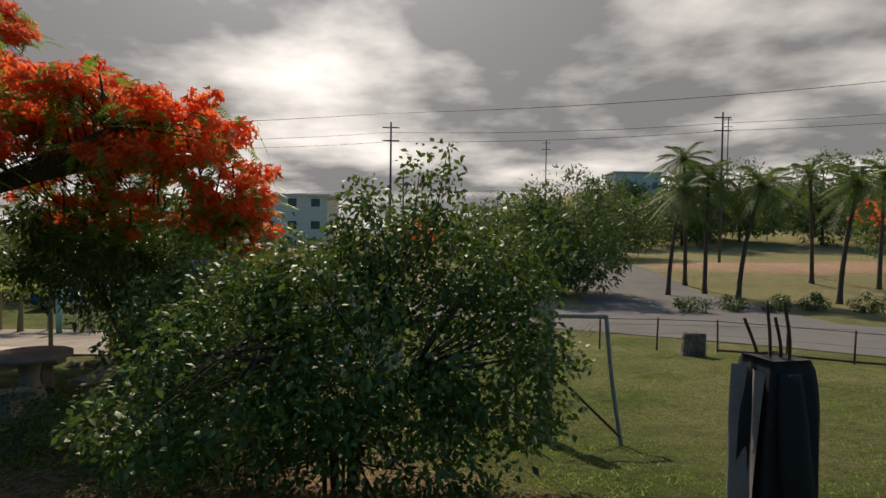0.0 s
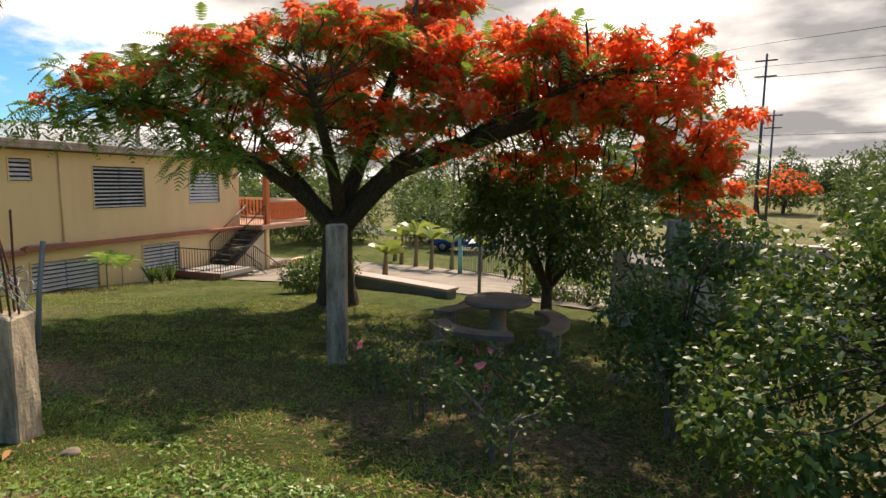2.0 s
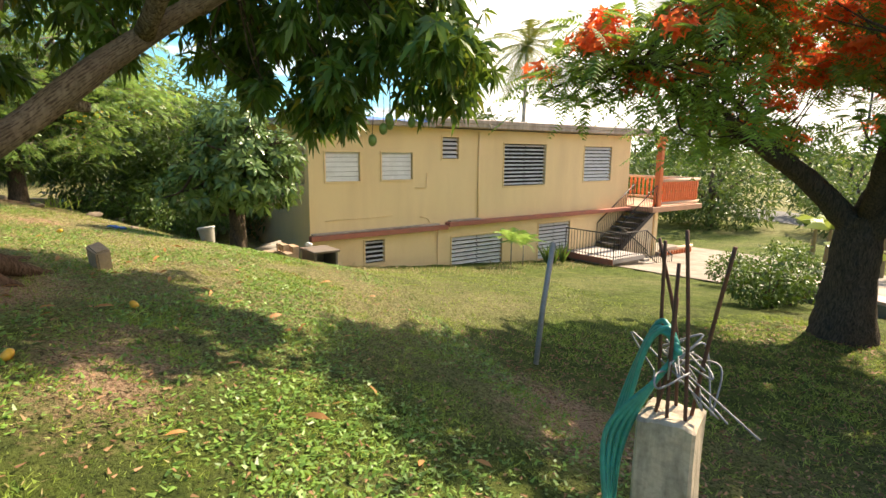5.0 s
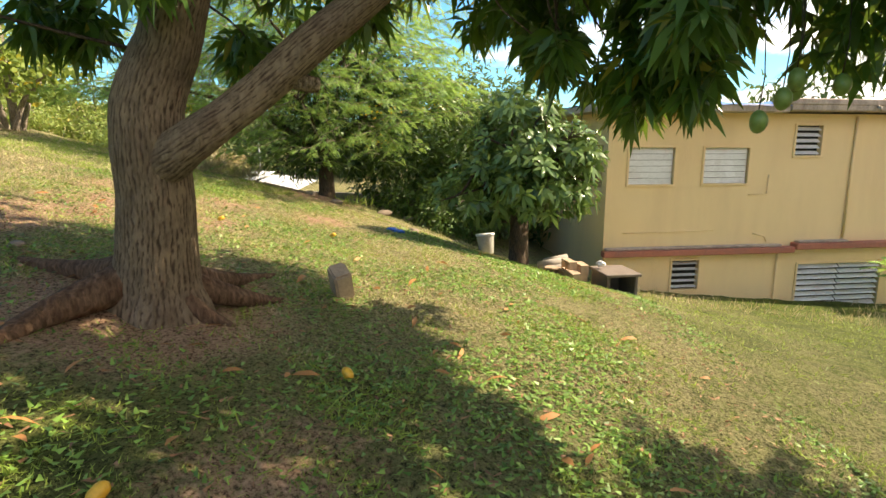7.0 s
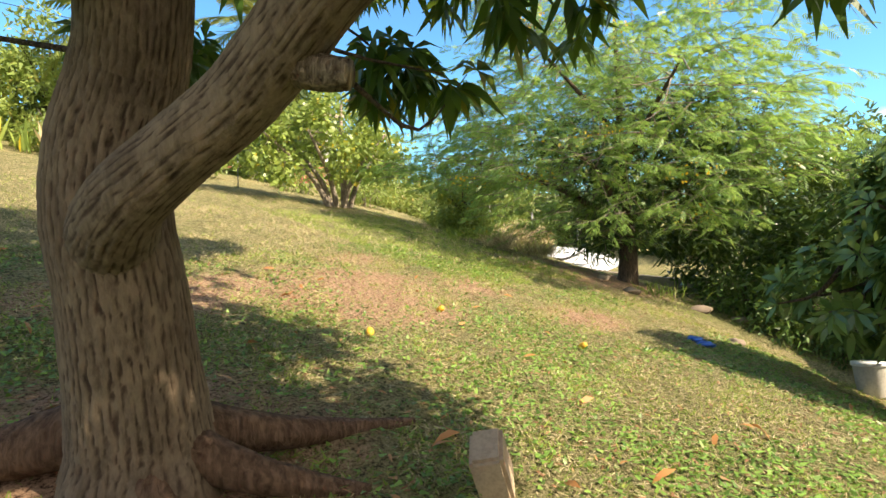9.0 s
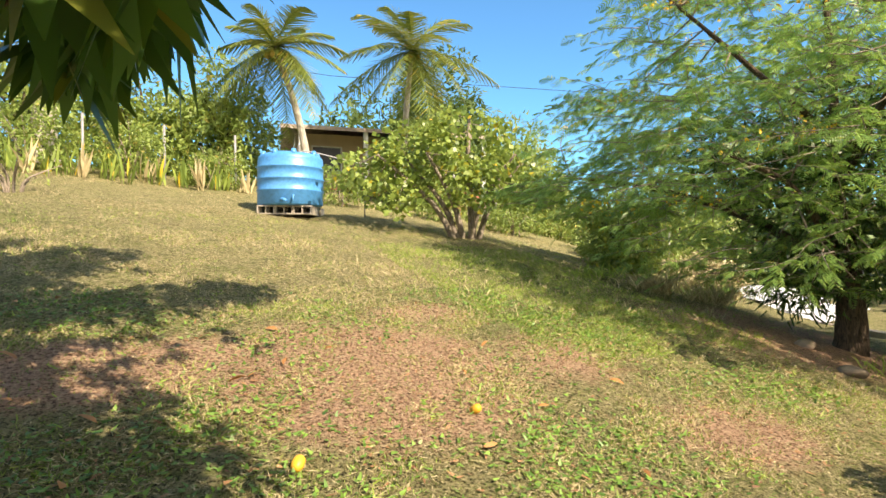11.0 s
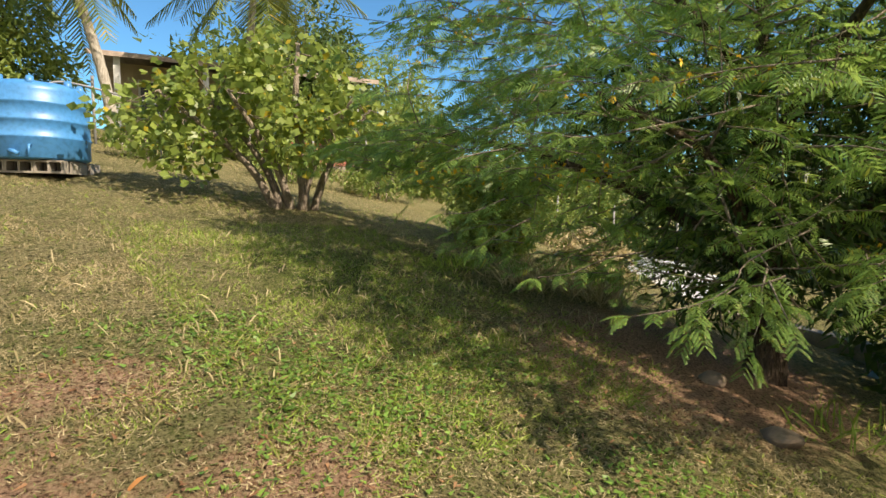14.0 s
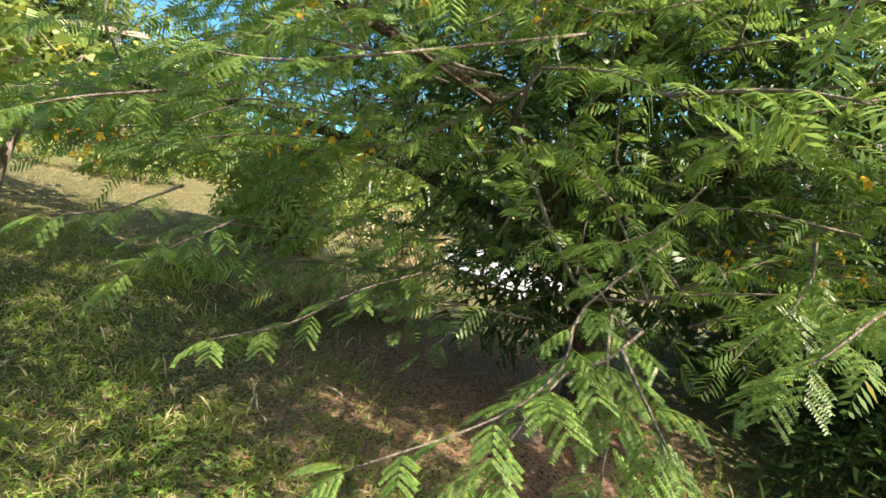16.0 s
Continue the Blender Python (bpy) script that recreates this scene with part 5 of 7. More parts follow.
    bush("round_leaf_shrub", "round-leaved multi-stemmed shrub with yellowing leaves", "shrub", at, [(x + .2, y, 4.1, 1.2, 1.1, .8), (x + 1.2, y - .4, 3.9, 1.0, 1.0, .7), (x + 2.1, y - .9, 3.4, .9, .9, .6), (x - .9, y + .3, 3.4, .9, .9, .7), (x + .3, y + .8, 3.2, 1.0, .8, .5), (x + 1.9, y - .3, 2.9, .7, .7, .35)], 4200, .13, .12, ROUND_LEAF, lim, PALE_BARK, .1, seed=91, per=16, size=(.2, .36), shell=.3)
    # dark undergrowth between the feathery tree and the house
    for i, (x, y, rx, h, n, mat, L) in enumerate([(-24.6, .6, 2.0, 4.2, 12000, DARK_LEAF, .17), (-22.6, .0, 1.1, 1.6, 4000, BUSH_LEAF, .10), (-27.0, -1.2, 2.6, 4.6, 9000, DARK_LEAF, .22), (-26.5, 3.4, 2.0, 4.0, 6000, DARK_LEAF, .2), (-23.4, -1.6, .8, 1.0, 2200, BUSH_LEAF, .08)]):
        at = (x, y, gz(x, y))
        rg = np.random.default_rng(100 + i)
        bush("dark_thicket", "dark shady thicket of leaves beside the house", "bush", at, [(x, y, at[2] + h * .55, rx, rx, h * .45), (x + .5 * rx, y - .4 * rx, at[2] + h * .35, rx * .7, rx * .7, h * .3)], n, L, L * .42, mat, stems(rg, at, 7, h * .8, rx * .5, .03), BARK, seed=110 + i, per=20, size=(.3, .6), group="thicket", rows=2)
    # grass clump under the feathery tree
    r = np.random.default_rng(121)
    for x, y, n, h in ((-22.3, -6.7, 260, .75), (-23.1, -6.2, 220, .7), (-24.2, -6.9, 200, .7), (-21.7, -7.6, 120, .5), (-22.0, -3.0, 60, .5)):
        p = np.c_[r.normal(size=n) * .22, r.normal(size=n) * .22, np.full(n, -.03)]
        w = unit(np.c_[r.normal(size=(n, 2)) * .45, np.ones(n)])
        me = strips_mesh("grass_clump", leaf_strips(p, w, r.normal(size=(n, 3)), h * r.uniform(.6, 1.2, n), .018, .35, 4), STRAW if n > 210 else BLADE)
        ob = new("grass_clump", me)
        ob.location = (x, y, gz(x, y))
        tagged(ob, "tall clump of coarse grass at the lawn's edge", "grass", kind="stuff")


near_bushes()


def palm(at, height, lean, n, length, seed, label, group="", crown_tilt=0.0, r=.15, kind_name="palm_tree", bark=PALM_BARK, leaf=PALM_LEAF):
    rng = np.random.default_rng(seed)
    x, y, z = at
    ob = thing(kind_name, pose(x, y, z), label, "palm", group)
    top = np.array((lean[0], lean[1], height))
    pts = curve_pts([(0, 0, -.15), (lean[0] * .15, lean[1] * .15, height * .3), (lean[0] * .5, lean[1] * .5, height * .65), tuple(top)], 10)
    rad = np.linspace(r, r * .6, len(pts))
    rad[:3] *= (1.6, 1.3, 1.1)
    rad = rad * (1 + .05 * np.cos(np.arange(len(pts)) * 2.2))
    part("trunk", tubes("trunk", [(pts, rad)], bark, 10, .02), ob)
    a = np.arange(n) * 2.4 + rng.random(n)
    el = np.linspace(1.1, -.75, n)
    w = np.stack([np.cos(a) * np.cos(el), np.sin(a) * np.cos(el), np.sin(el)], -1)
    lv, ribs = fronds(rng, np.repeat(top[None], n, 0), w, np.full(n, length) * rng.uniform(.8, 1.1, n), 40, length * .30, .05, .45, 52, 2)
    part("crown", strips_mesh("crown", lv, leaf), ob, "arching palm fronds")
    V = []
    for i in range(n):
        V.append((ribs[i][::5], np.linspace(.025, .006, len(ribs[i][::5]))))
    part("midrib", tubes("midrib", V, WILD_LEAF, 4), ob)
    husk = stained("coconut_husk", (.45, .33, .08), (.2, .2, .05))
    for q in ((1, 0), (-.5, .9), (-.5, -.9), (.6, .7)):
        part("coconut", tubes("coconut", [([top + (q[0] * .22, q[1] * .22, -.18), top + (q[0] * .24, q[1] * .24, -.26), top + (q[0] * .24, q[1] * .24, -.36), top + (q[0] * .22, q[1] * .22, -.42)], [.03, .1, .1, .03])], husk, 8), ob, "yellow-green coconut")
    return ob


palm((-19.4, -17.8, gz(-19.4, -17.8)), 4.7, (1.1, -.2), 26, 2.3, 1, "tall leaning coconut palm behind the water tank", "upper palms")
palm((-22.8, -18.0, gz(-22.8, -18.0)), 5.6, (-.3, .2), 26, 2.9, 2, "coconut palm with yellowing fronds above the shrub", "upper palms")
palm((-12.2, -19.2, gz(-12.2, -19.2)), 7.2, (-.2, 0), 24, 2.6, 3, "tall grey-trunked palm at the upper garden edge", "upper palms", r=.34)
palm((-33.8, 17.7, gz(-33.8, 17.7)), 9.2, (.1, .1), 24, 3.0, 4, "coconut palm rising behind the house roof")
for i, (px, d, h, ln) in enumerate([(1185, 40, 7.6, (.9, 0)), (1250, 41, 8.8, (.2, .2)), (1310, 38, 7.8, (1.4, 0)), (1490, 36, 7.8, (1.2, .2)), (1440, 46, 9.0, (-.4, 0)), (1560, 44, 9.0, (.2, 0)), (1215, 45, 10.2, (-.3, 0))]):
    x = (px - 784) / 985 * d
    palm((x, d, gz(x, d)), h, ln, 24, 2.9, 10 + i, "coconut palm standing in a row beyond the road", "roadside palms", r=.17, bark=BARK, leaf=FAR_LEAF)


def far_tree(x, y, w, h, n, L, mat, seed, label, name="tree", flat=.42, group="far trees", trunk=.25, lift=.55, red=0):
    rng = np.random.default_rng(seed)
    z = gz(x, y)
    at = (x, y, z)
    lim = [([(x, y, z - .2), (x + .1, y, z + h * .3), (x - .1, y, z + h * .6), (x, y, z + h * .85)], [trunk, trunk * .8, trunk * .6, trunk * .2])]
    for k in range(5):
        a = k * 1.26 + rng.random()
        lim.append(([(x, y, z + h * .3), (x + w * .3 * math.cos(a), y + w * .3 * math.sin(a), z + h * .55), (x + w * .6 * math.cos(a), y + w * .6 * math.sin(a), z + h * .72)], [trunk * .5, trunk * .35, trunk * .12]))
    cl = [(x, y, z + h * (lift + .12), w * .75, w * .75, h * (1 - lift) * .9)] + [(x + w * .55 * math.cos(a), y + w * .55 * math.sin(a), z + h * lift * rng.uniform(.85, 1.15), w * .5, w * .5, h * flat * .7) for a in np.linspace(0, 6.28, 6, endpoint=False)]
    sub = sub_clumps(rng, cl, 16, (w * .12, w * .24), .7)
    sets = [("crown", broad_leaves("crown", rng, sub + cl, n, L, L * .5, mat, .2, 2, shell=.55), "")]
    if red:
        p, d = in_clumps(rng, [c for c in sub if c[2] > z + h * lift], red, .6)
        sets.append(("blossom", rosettes("blossom", rng, p, d + (0, 0, .5), 5, L * .8, L * .5, FLOWER, .1, 3), "orange-red blossom"))
    return tree(name, label, "tree", at, lim, BARK, sets, group, 7)


# ---- background woods ----
def woods():
    big = [(8.4, 40, 5.0, 8.6, 10000, .36, 12), (7.5, 58, 6, 8, 6500, .45, 13), (21, 68, 6, 9, 4500, .5, 14), (4, 66, 5, 6, 3500, .45, 15), (37, 86, 6, 12, 5000, .6, 16), (48, 90, 7, 13, 5000, .65, 17), (60, 88, 7, 14, 5000, .65, 18), (42, 96, 6, 11, 3500, .6, 19), (72, 92, 8, 14, 4500, .7, 20), (27, 84, 4, 8, 3000, .5, 21)]
    for x, y, w, h, n, L, sd in big:
        far_tree(x, y, w, h, n, L, FAR_LEAF, sd, "broad green tree beyond the road", "roadside_tree", group="trees beyond the road", lift=.42)
    rng = np.random.default_rng(7)
    for i in range(26):
        x, y = -8 + i * 4.6 + rng.uniform(-1.5, 1.5), 118 + rng.uniform(-14, 22)
        far_tree(x, y, rng.uniform(4, 7), rng.uniform(6, 9.5), 1500, .75, FAR_LEAF, 200 + i, "green tree on the far hillside", "hill_tree", group="hillside trees", lift=.4)
    far_tree(51, 62, 5, 7.5, 2500, .5, FAR_LEAF, 240, "distant flame tree with red blossom", "flame_tree", group="", lift=.5, red=500)
    far_tree(-4, 88, 4, 5.5, 1500, .5, FAR_LEAF, 241, "distant flame tree with red blossom", "flame_tree", group="", lift=.5, red=400)
    # behind the house and driveway
    for i, (x, y, w, h, n, L) in enumerate([(-30, 29, 4, 4.6, 5000, .3), (-36, 26, 4, 4.6, 4000, .35), (-24, 33, 3, 3.2, 3500, .26), (-42, 34, 5, 6, 3500, .45), (-29, 41, 4, 4.5, 3000, .4), (-34, 14, 4, 5.2, 3500, .35), (-55, 55, 7, 7, 2500, .7), (-70, 40, 8, 7, 2500, .8), (-40, 75, 7, 7, 2500, .7), (-20, 95, 7, 6, 2000, .7), (-60, 85, 8, 7, 2000, .8)]):
        far_tree(x, y, w, h, n, L, FAR_LEAF, 260 + i, "green tree beyond the driveway", "yard_tree", group="trees beyond the driveway", lift=.4)
    # upper boundary of the garden
    up = [(-17.2, -20.5, 2.0, 4.0, 5000, .17, WILD_LEAF), (-14.6, -20.8, 1.9, 3.6, 4000, .17, WILD_LEAF), (-11.6, -20.2, 2.2, 3.4, 3500, .17, WILD_LEAF), (-8.5, -19.6, 2.2, 3.2, 2500, .18, WILD_LEAF), (-26.5, -21.5, 2.6, 6.5, 6000, .2, FAR_LEAF), (-30.5, -22, 3, 5.2, 5000, .22, WILD_LEAF), (-28.4, -17.2, 1.8, 3.0, 4200, .13, WILD_LEAF), (-31.8, -16.6, 1.9, 3.2, 4000, .15, WILD_LEAF),
          (-35, -15.5, 2.4, 3.6, 3500, .18, WILD_LEAF), (-38, -11, 3, 4.5, 4000, .22, FAR_LEAF), (-36, -6, 3.2, 5, 4000, .24, FAR_LEAF), (-40, -1, 4, 6, 3500, .3, FAR_LEAF), (-33, 1, 3, 4.5, 3500, .24, FAR_LEAF), (-24.6, -9.6, 1.0, 1.9, 3500, .10, ROUND_LEAF), (-26.4, -11.6, .9, 1.4, 2000, .09, WILD_LEAF), (-23.2, -18.0, 1.5, 3.2, 3200, .15, WILD_LEAF), (-44, -20, 5, 7, 3000, .4, FAR_LEAF), (-30, -34, 6, 8, 3000, .4, FAR_LEAF), (-4, -22, 3, 4, 2500, .25, WILD_LEAF), (4, -24, 4, 5, 2000, .3, FAR_LEAF)]
    for i, (x, y, w, h, n, L, mat) in enumerate(up):
        far_tree(x, y, w, h, int(n * 1.6), L * 1.15, mat, 300 + i, "wild sunlit tree on the garden's overgrown edge", "wild_tree", group="boundary trees", lift=.36, trunk=.09, flat=.6)
    for i, (x, y, w, h) in enumerate([(9, -14, 4, 5), (14, -4, 4, 5), (18, 6, 4, 4.5), (-2, -30, 5, 7), (-48, 10, 5, 6), (-46, 22, 5, 6)]):
        far_tree(x, y, w, h, 1800, .4, FAR_LEAF, 340 + i, "green tree closing the garden", "yard_tree", group="garden trees", lift=.4)
    for i in range(9):
        x, y = 14 + i * 2.6, 31 + .25 * i + .6 * (i % 2)
        at = (x, y, gz(x, y))
        rg = np.random.default_rng(360 + i)
        bush("roadside_bush", "clipped dark bush on the road's far verge", "bush", at, [(x, y, at[2] + .45, .9, .7, .45)], 900, .13, .07, DARK_LEAF, stems(rg, at, 4, .5, .5, .03), BARK, seed=370 + i, per=8, size=(.2, .35), group="roadside bushes", rows=2)
    for i, (x, y, r, h) in enumerate([(-7.6, 15.8, .8, .7), (-6.2, 15.4, .8, .8), (-5.0, 15.0, .7, .7), (-9.0, 16.2, .6, .5), (-13.6, 12.0, .7, 1.1), (-14.6, 13.2, .8, 1.2), (-13.2, 10.8, .6, .9), (-16.2, 13.6, .7, .9)]):
        at = (x, y, gz(x, y))
        rg = np.random.default_rng(380 + i)
        bush("border_bush", "leafy green bush along the driveway's edge", "bush", at, [(x, y, at[2] + h * .6, r, r, h * .5)], 1600, .10, .05, BUSH_LEAF, stems(rg, at, 5, h * .8, r * .6, .02), BARK, seed=390 + i, per=10, size=(.15, .3), group="border bushes")


woods()


def banana(x, y, h, seed):
    rng = np.random.default_rng(seed)
    ob = thing("banana_plant", pose(x, y, gz(x, y)), "banana plant with broad torn green leaves", "plant", "banana plants")
    part("stem", tubes("stem", [(curve_pts([(0, 0, -.1), (.03, 0, h * .3), (.05, .02, h * .6)], 5), np.linspace(.13, .06, 11))], stained("banana_stem", (.25, .2, .1), (.12, .09, .05)), 8), ob)
    n = 9
    a = np.arange(n) * 2.4 + rng.random()
    w = np.stack([np.cos(a) * .6, np.sin(a) * .6, rng.uniform(.4, 1.0, n)], -1)
    for i in range(n):
        part("leaf", strips_mesh("leaf", leaf_strips(np.array([[.05, .02, h * .58]]), w[i:i + 1], rng.normal(size=(1, 3)) + (0, 0, 1), h * .6, .42, .5, 4), ROUND_LEAF), ob)


for i, (x, y, h) in enumerate([(-17.2, 22.6, 2.6), (-18.4, 23.0, 2.9), (-16.4, 23.2, 2.3), (-19.6, 23.4, 2.5), (-15.0, 23.6, 2.2), (-20.8, 24.4, 2.4), (-14.2, 15.2, 1.9)]):
    banana(x, y, h, 400 + i)


# ---- concrete posts ----
def post(x, y, h, w, turn, label, rods=0, rod_len=.75, seed=0):
    rng = np.random.default_rng(seed)
    ob = thing("concrete_post", pose(x, y, gz(x, y), 0, 0, turn), label, "post", "concrete posts")
    bm = bmesh.new()
    r = bmesh.ops.create_cube(bm, size=1)
    bmesh.ops.scale(bm, vec=(w, w, h + .2), verts=r["verts"])
    bmesh.ops.translate(bm, vec=(0, 0, h / 2 - .1), verts=r["verts"])
    bmesh.ops.bevel(bm, geom=bm.edges[:], offset=.014, segments=1, affect="EDGES")
    bmesh.ops.subdivide_edges(bm, edges=bm.edges[:], cuts=7, use_grid_fill=True)
    for v in bm.verts:
        k = noise.noise(v.co * 9 + Vector((x, y, 0)))
        v.co += Vector((v.co.x, v.co.y, 0)).normalized() * k * .012
        if v.co.z > h - .02:
            v.co.z += .02 * noise.noise(v.co * 14)
    part("shaft", finish("shaft", bm, PILLAR), ob)
    for i in range(rods):
        a = i / max(1, rods) * 6.28 + .5
        q = np.array((math.cos(a) * w * .32, math.sin(a) * w * .32, h - .05))
        e = q + np.array((rng.normal() * .07, rng.normal() * .07, rod_len * rng.uniform(.75, 1.15)))
        part("rebar", tubes("rebar", [(curve_pts([q, (q + e) / 2 + rng.normal(size=3) * .012, e], 5), .009)], RUST, 6), ob, "rusty bent reinforcing rod")
    return ob


pa = post(-7.66, 2.08, 1.04, .27, 30, "low weathered concrete post with rusty rods and a hose", 6, .85, 3)
post(-7.92, 6.19, 2.05, .28, 35, "tall weathered concrete post in the shade of the tree")
post(-3.7, 8.5, 2.35, .27, 20, "tall concrete post half hidden by leaves")
post(1.40, 7.55, 2.0, .22, 5, "weathered concrete gate post with flaking face")
pe = post(1.80, 2.98, 1.16, .20, 12, "concrete post draped with dark cloth, rods on top", 4, .36, 8)


def hose():
    m = stained("teal_hose", (.02, .30, .24), (.03, .18, .16), .45, 8, 40, .5, .001)
    z = gz(-7.66, 2.08)
    ob = thing("garden_hose", pose(-7.66, 2.08, z), "teal garden hose hung in loops on the post rods", "hose")
    for i in range(4):
        o = .022 * i
        ctrl = [(-.14 - o, -.16, .10 + .1 * i), (-.17 - o, -.17, .5), (-.16 - o, -.14, .95), (-.10, -.10 + o, 1.35 + .04 * i), (-.02 + o, -.05, 1.47 - .03 * i), (.03, -.04, 1.36), (-.02, -.1, 1.22), (-.12 - o, -.17 - o, .9), (-.18 + o, -.19 - o, .45), (-.15 - o, -.2, .12 + .08 * i)]
        part("coil", tubes("coil", [(curve_pts(ctrl, 8), .014)], m, 8), ob)
    w = thing("wire_bundle", pose(-7.66, 2.08, z), "bundle of loose grey wire tangled round the rods", "wire")
    rng = np.random.default_rng(77)
    for i in range(7):
        c = [(.02 + .1 * rng.normal(), .02 + .1 * rng.normal(), 1.30 + .05 * rng.normal()) for _ in range(5)] + [(.2 + .06 * rng.normal(), .05, 1.1)]
        part("strand", tubes("strand", [(curve_pts(c, 6), .005)], GALV, 5), w)


hose()


def cloth():
    m = stained("black_cloth", (.018, .018, .022), (.04, .04, .045), .85, 5, 120, .6, .002)
    z = gz(1.80, 2.98)
    ob = thing("draped_jacket", pose(1.80, 2.98, z, 0, 0, 12), "black jacket hanging over the top of a concrete post", "jacket")
    # a folded sheet over the post's top, hanging down on four sides
    verts, faces = [], []
    n, rows = 48, 16
    for r in range(rows):
        for k in range(n):
            a = k / n * 6.283
            s = r / (rows - 1)
            sq = max(abs(math.cos(a)), abs(math.sin(a)))
            base = .112 / sq
            fold = .022 * math.sin(a * 7 + 1.2 * s) + .018 * math.sin(a * 13 + 3 * s)
            hang = 1.205 - (1.0 + .05 * math.sin(a * 3) - .12 * max(0, math.cos(a - 2.2))) * s ** 1.1
            rad = base * (.90 + .10 * min(1, s * 12)) * 1.12 + max(0, fold) * min(1, s * 3) + .04 * s
            verts.append((rad * math.cos(a), rad * math.sin(a), max(.09, hang)))
    for r in range(rows - 1):
        for k in range(n):
            q = (k + 1) % n
            faces.append((r * n + k, r * n + q, (r + 1) * n + q, (r + 1) * n + k))
    faces.append(tuple(range(n)))
    part("body", (verts, faces, m, True), ob)
    gm = stained("grey_cloth", (.28, .26, .26), (.14, .13, .13), .9, 5, 90)
    v, f = [], []
    for i in range(14):
        for k in range(7):
            t = i / 13
            v.append((-.15 - .03 * math.sin(k * 1.3 + t * 2) - .05 * t, -.10 + .035 * k, 1.15 - .95 * t))
    for i in range(13):
        for k in range(6):
            a = i * 7 + k
            f.append((a, a + 1, a + 8, a + 7))
    me = mesh_from("sleeve", v, f, gm, True)
    part("sleeve", me, ob, "grey sleeve hanging at the side")
    sl = tubes("arm", [(curve_pts([(-.04, -.13, 1.14), (-.05, -.18, .85), (-.02, -.2, .5), (.02, -.19, .35)], 6), np.r_[np.linspace(.06, .075, 10), np.linspace(.075, .05, 9)])], m, 12, .06)
    part("arm", sl, ob, "black sleeve")


cloth()


# ---- gate, fence and stump by the road ----
def chain_link(name, p0, p1, z0, z1, cell=.09, r=.0018):
    """Diagonal wires between two posts."""
    p0, p1 = np.array((*p0, 0.0)), np.array((*p1, 0.0))
    L = np.linalg.norm(p1 - p0)
    d = (p1 - p0) / L
    H = z1 - z0
    lines = []
    k = -H
    while k < L:
        for a, b in (((k, 0), (k + H, H)), ((k, H), (k + H, 0))):
            (xa, za), (xb, zb) = a, b
            if xb <= 0 or xa >= L:
                continue
            if xa < 0:
                za += (zb - za) * (0 - xa) / (xb - xa)
                xa = 0
            if xb > L:
                zb = za + (zb - za) * (L - xa) / (xb - xa)
                xb = L
            lines.append(([p0 + d * xa + (0, 0, z0 + za), p0 + d * xb + (0, 0, z0 + zb)], r))
        k += cell
    return tubes(name, lines, GALV, 3)


def gate():
    z = gz(2.36, 7.2)
    ob = thing("garden_gate", pose(0, 0, 0), "leaning chain-link gate frame of rusty pipe", "gate")
    part("top_pipe", tubes("top_pipe", [([(1.15, 7.5, .42), (2.26, 7.62, .40)], .03)], GALV, 8), ob)
    part("side_pipe", tubes("side_pipe", [(curve_pts([(2.26, 7.62, .42), (2.30, 7.45, -.4), (2.38, 7.2, z - .1)], 6), .03)], GALV, 8), ob)
    part("brace", tubes("brace", [([(1.05, 7.3, .25), (1.7, 7.22, -.5), (2.33, 7.15, -1.1)], .017)], RUST, 8), ob)
    part("inner_pipe", tubes("inner_pipe", [([(1.0, 7.25, gz(1, 7.25) - .1), (.98, 7.3, .1)], .022)], RUST, 8), ob)
    part("mesh", chain_link("mesh", (1.5, 7.58), (2.26, 7.62), .12, .4), ob)
    # fence along the road
    fence = thing("road_fence", pose(0, 0, 0), "low wire fence with rusty posts along the road", "fence")
    xs = [3.2, 5.2, 7.0, 8.9, 11.0, 13.0, 15.0, 17.2, 20, 23]
    tops = []
    for i, x in enumerate(xs):
        y = 18.4 - .1 * (x - 3)
        g = gz(x, y)
        tops.append((x, y, g + 1.0))
        part("post", tubes("post", [([(x, y, g - .2), (x + .03 * (i % 3 - 1), y, g + 1.06)], .03)], RUST, 7), fence)
    part("top_rail", tubes("top_rail", [(tops, .016)], GALV, 6), fence)
    part("mid_wire", tubes("mid_wire", [([(x, y, z - .45) for x, y, z in tops], .006)], GALV, 4), fence)
    part("ground_bar", tubes("ground_bar", [([(x, y, z - .93) for x, y, z in tops[3:7]], .04)], RUST, 6), fence)
    mesh = thing("left_fence", pose(0, 0, 0), "chain-link fence behind the bush", "fence")
    for x in (-.6, .4):
        part("post", tubes("post", [([(x, 7.5, gz(x, 7.5) - .1), (x, 7.5, .2)], .025)], GALV, 7), mesh)
    part("mesh", chain_link("mesh", (-2.4, 7.5), (1.1, 7.5), -1.2, .1, .12), mesh)
    st = thing("tree_stump", pose(7.5, 16.5, gz(7.5, 16.5)), "grey weathered tree stump on the lawn", "stump")
    part("body", tubes("body", [(curve_pts([(0, 0, -.15), (0, 0, .1), (.02, 0, .4), (.03, .02, .68)], 5), np.interp(np.linspace(0, 1, 16), [0, .3, 1], [.48, .33, .30]))], bark_mat("stump_wood", (.09, .07, .055), (.30, .25, .20), .8), 18, .06, 6), st)
    pl = thing("white_pole", pose(14.2, 17.0, gz(14.2, 17)), "thin white pole leaning on the fence", "pole")
    part("shaft", tubes("shaft", [([(.3, -.6, -.05), (-.1, .1, 1.2)], .025)], WHITE_METAL, 8), pl)


gate()


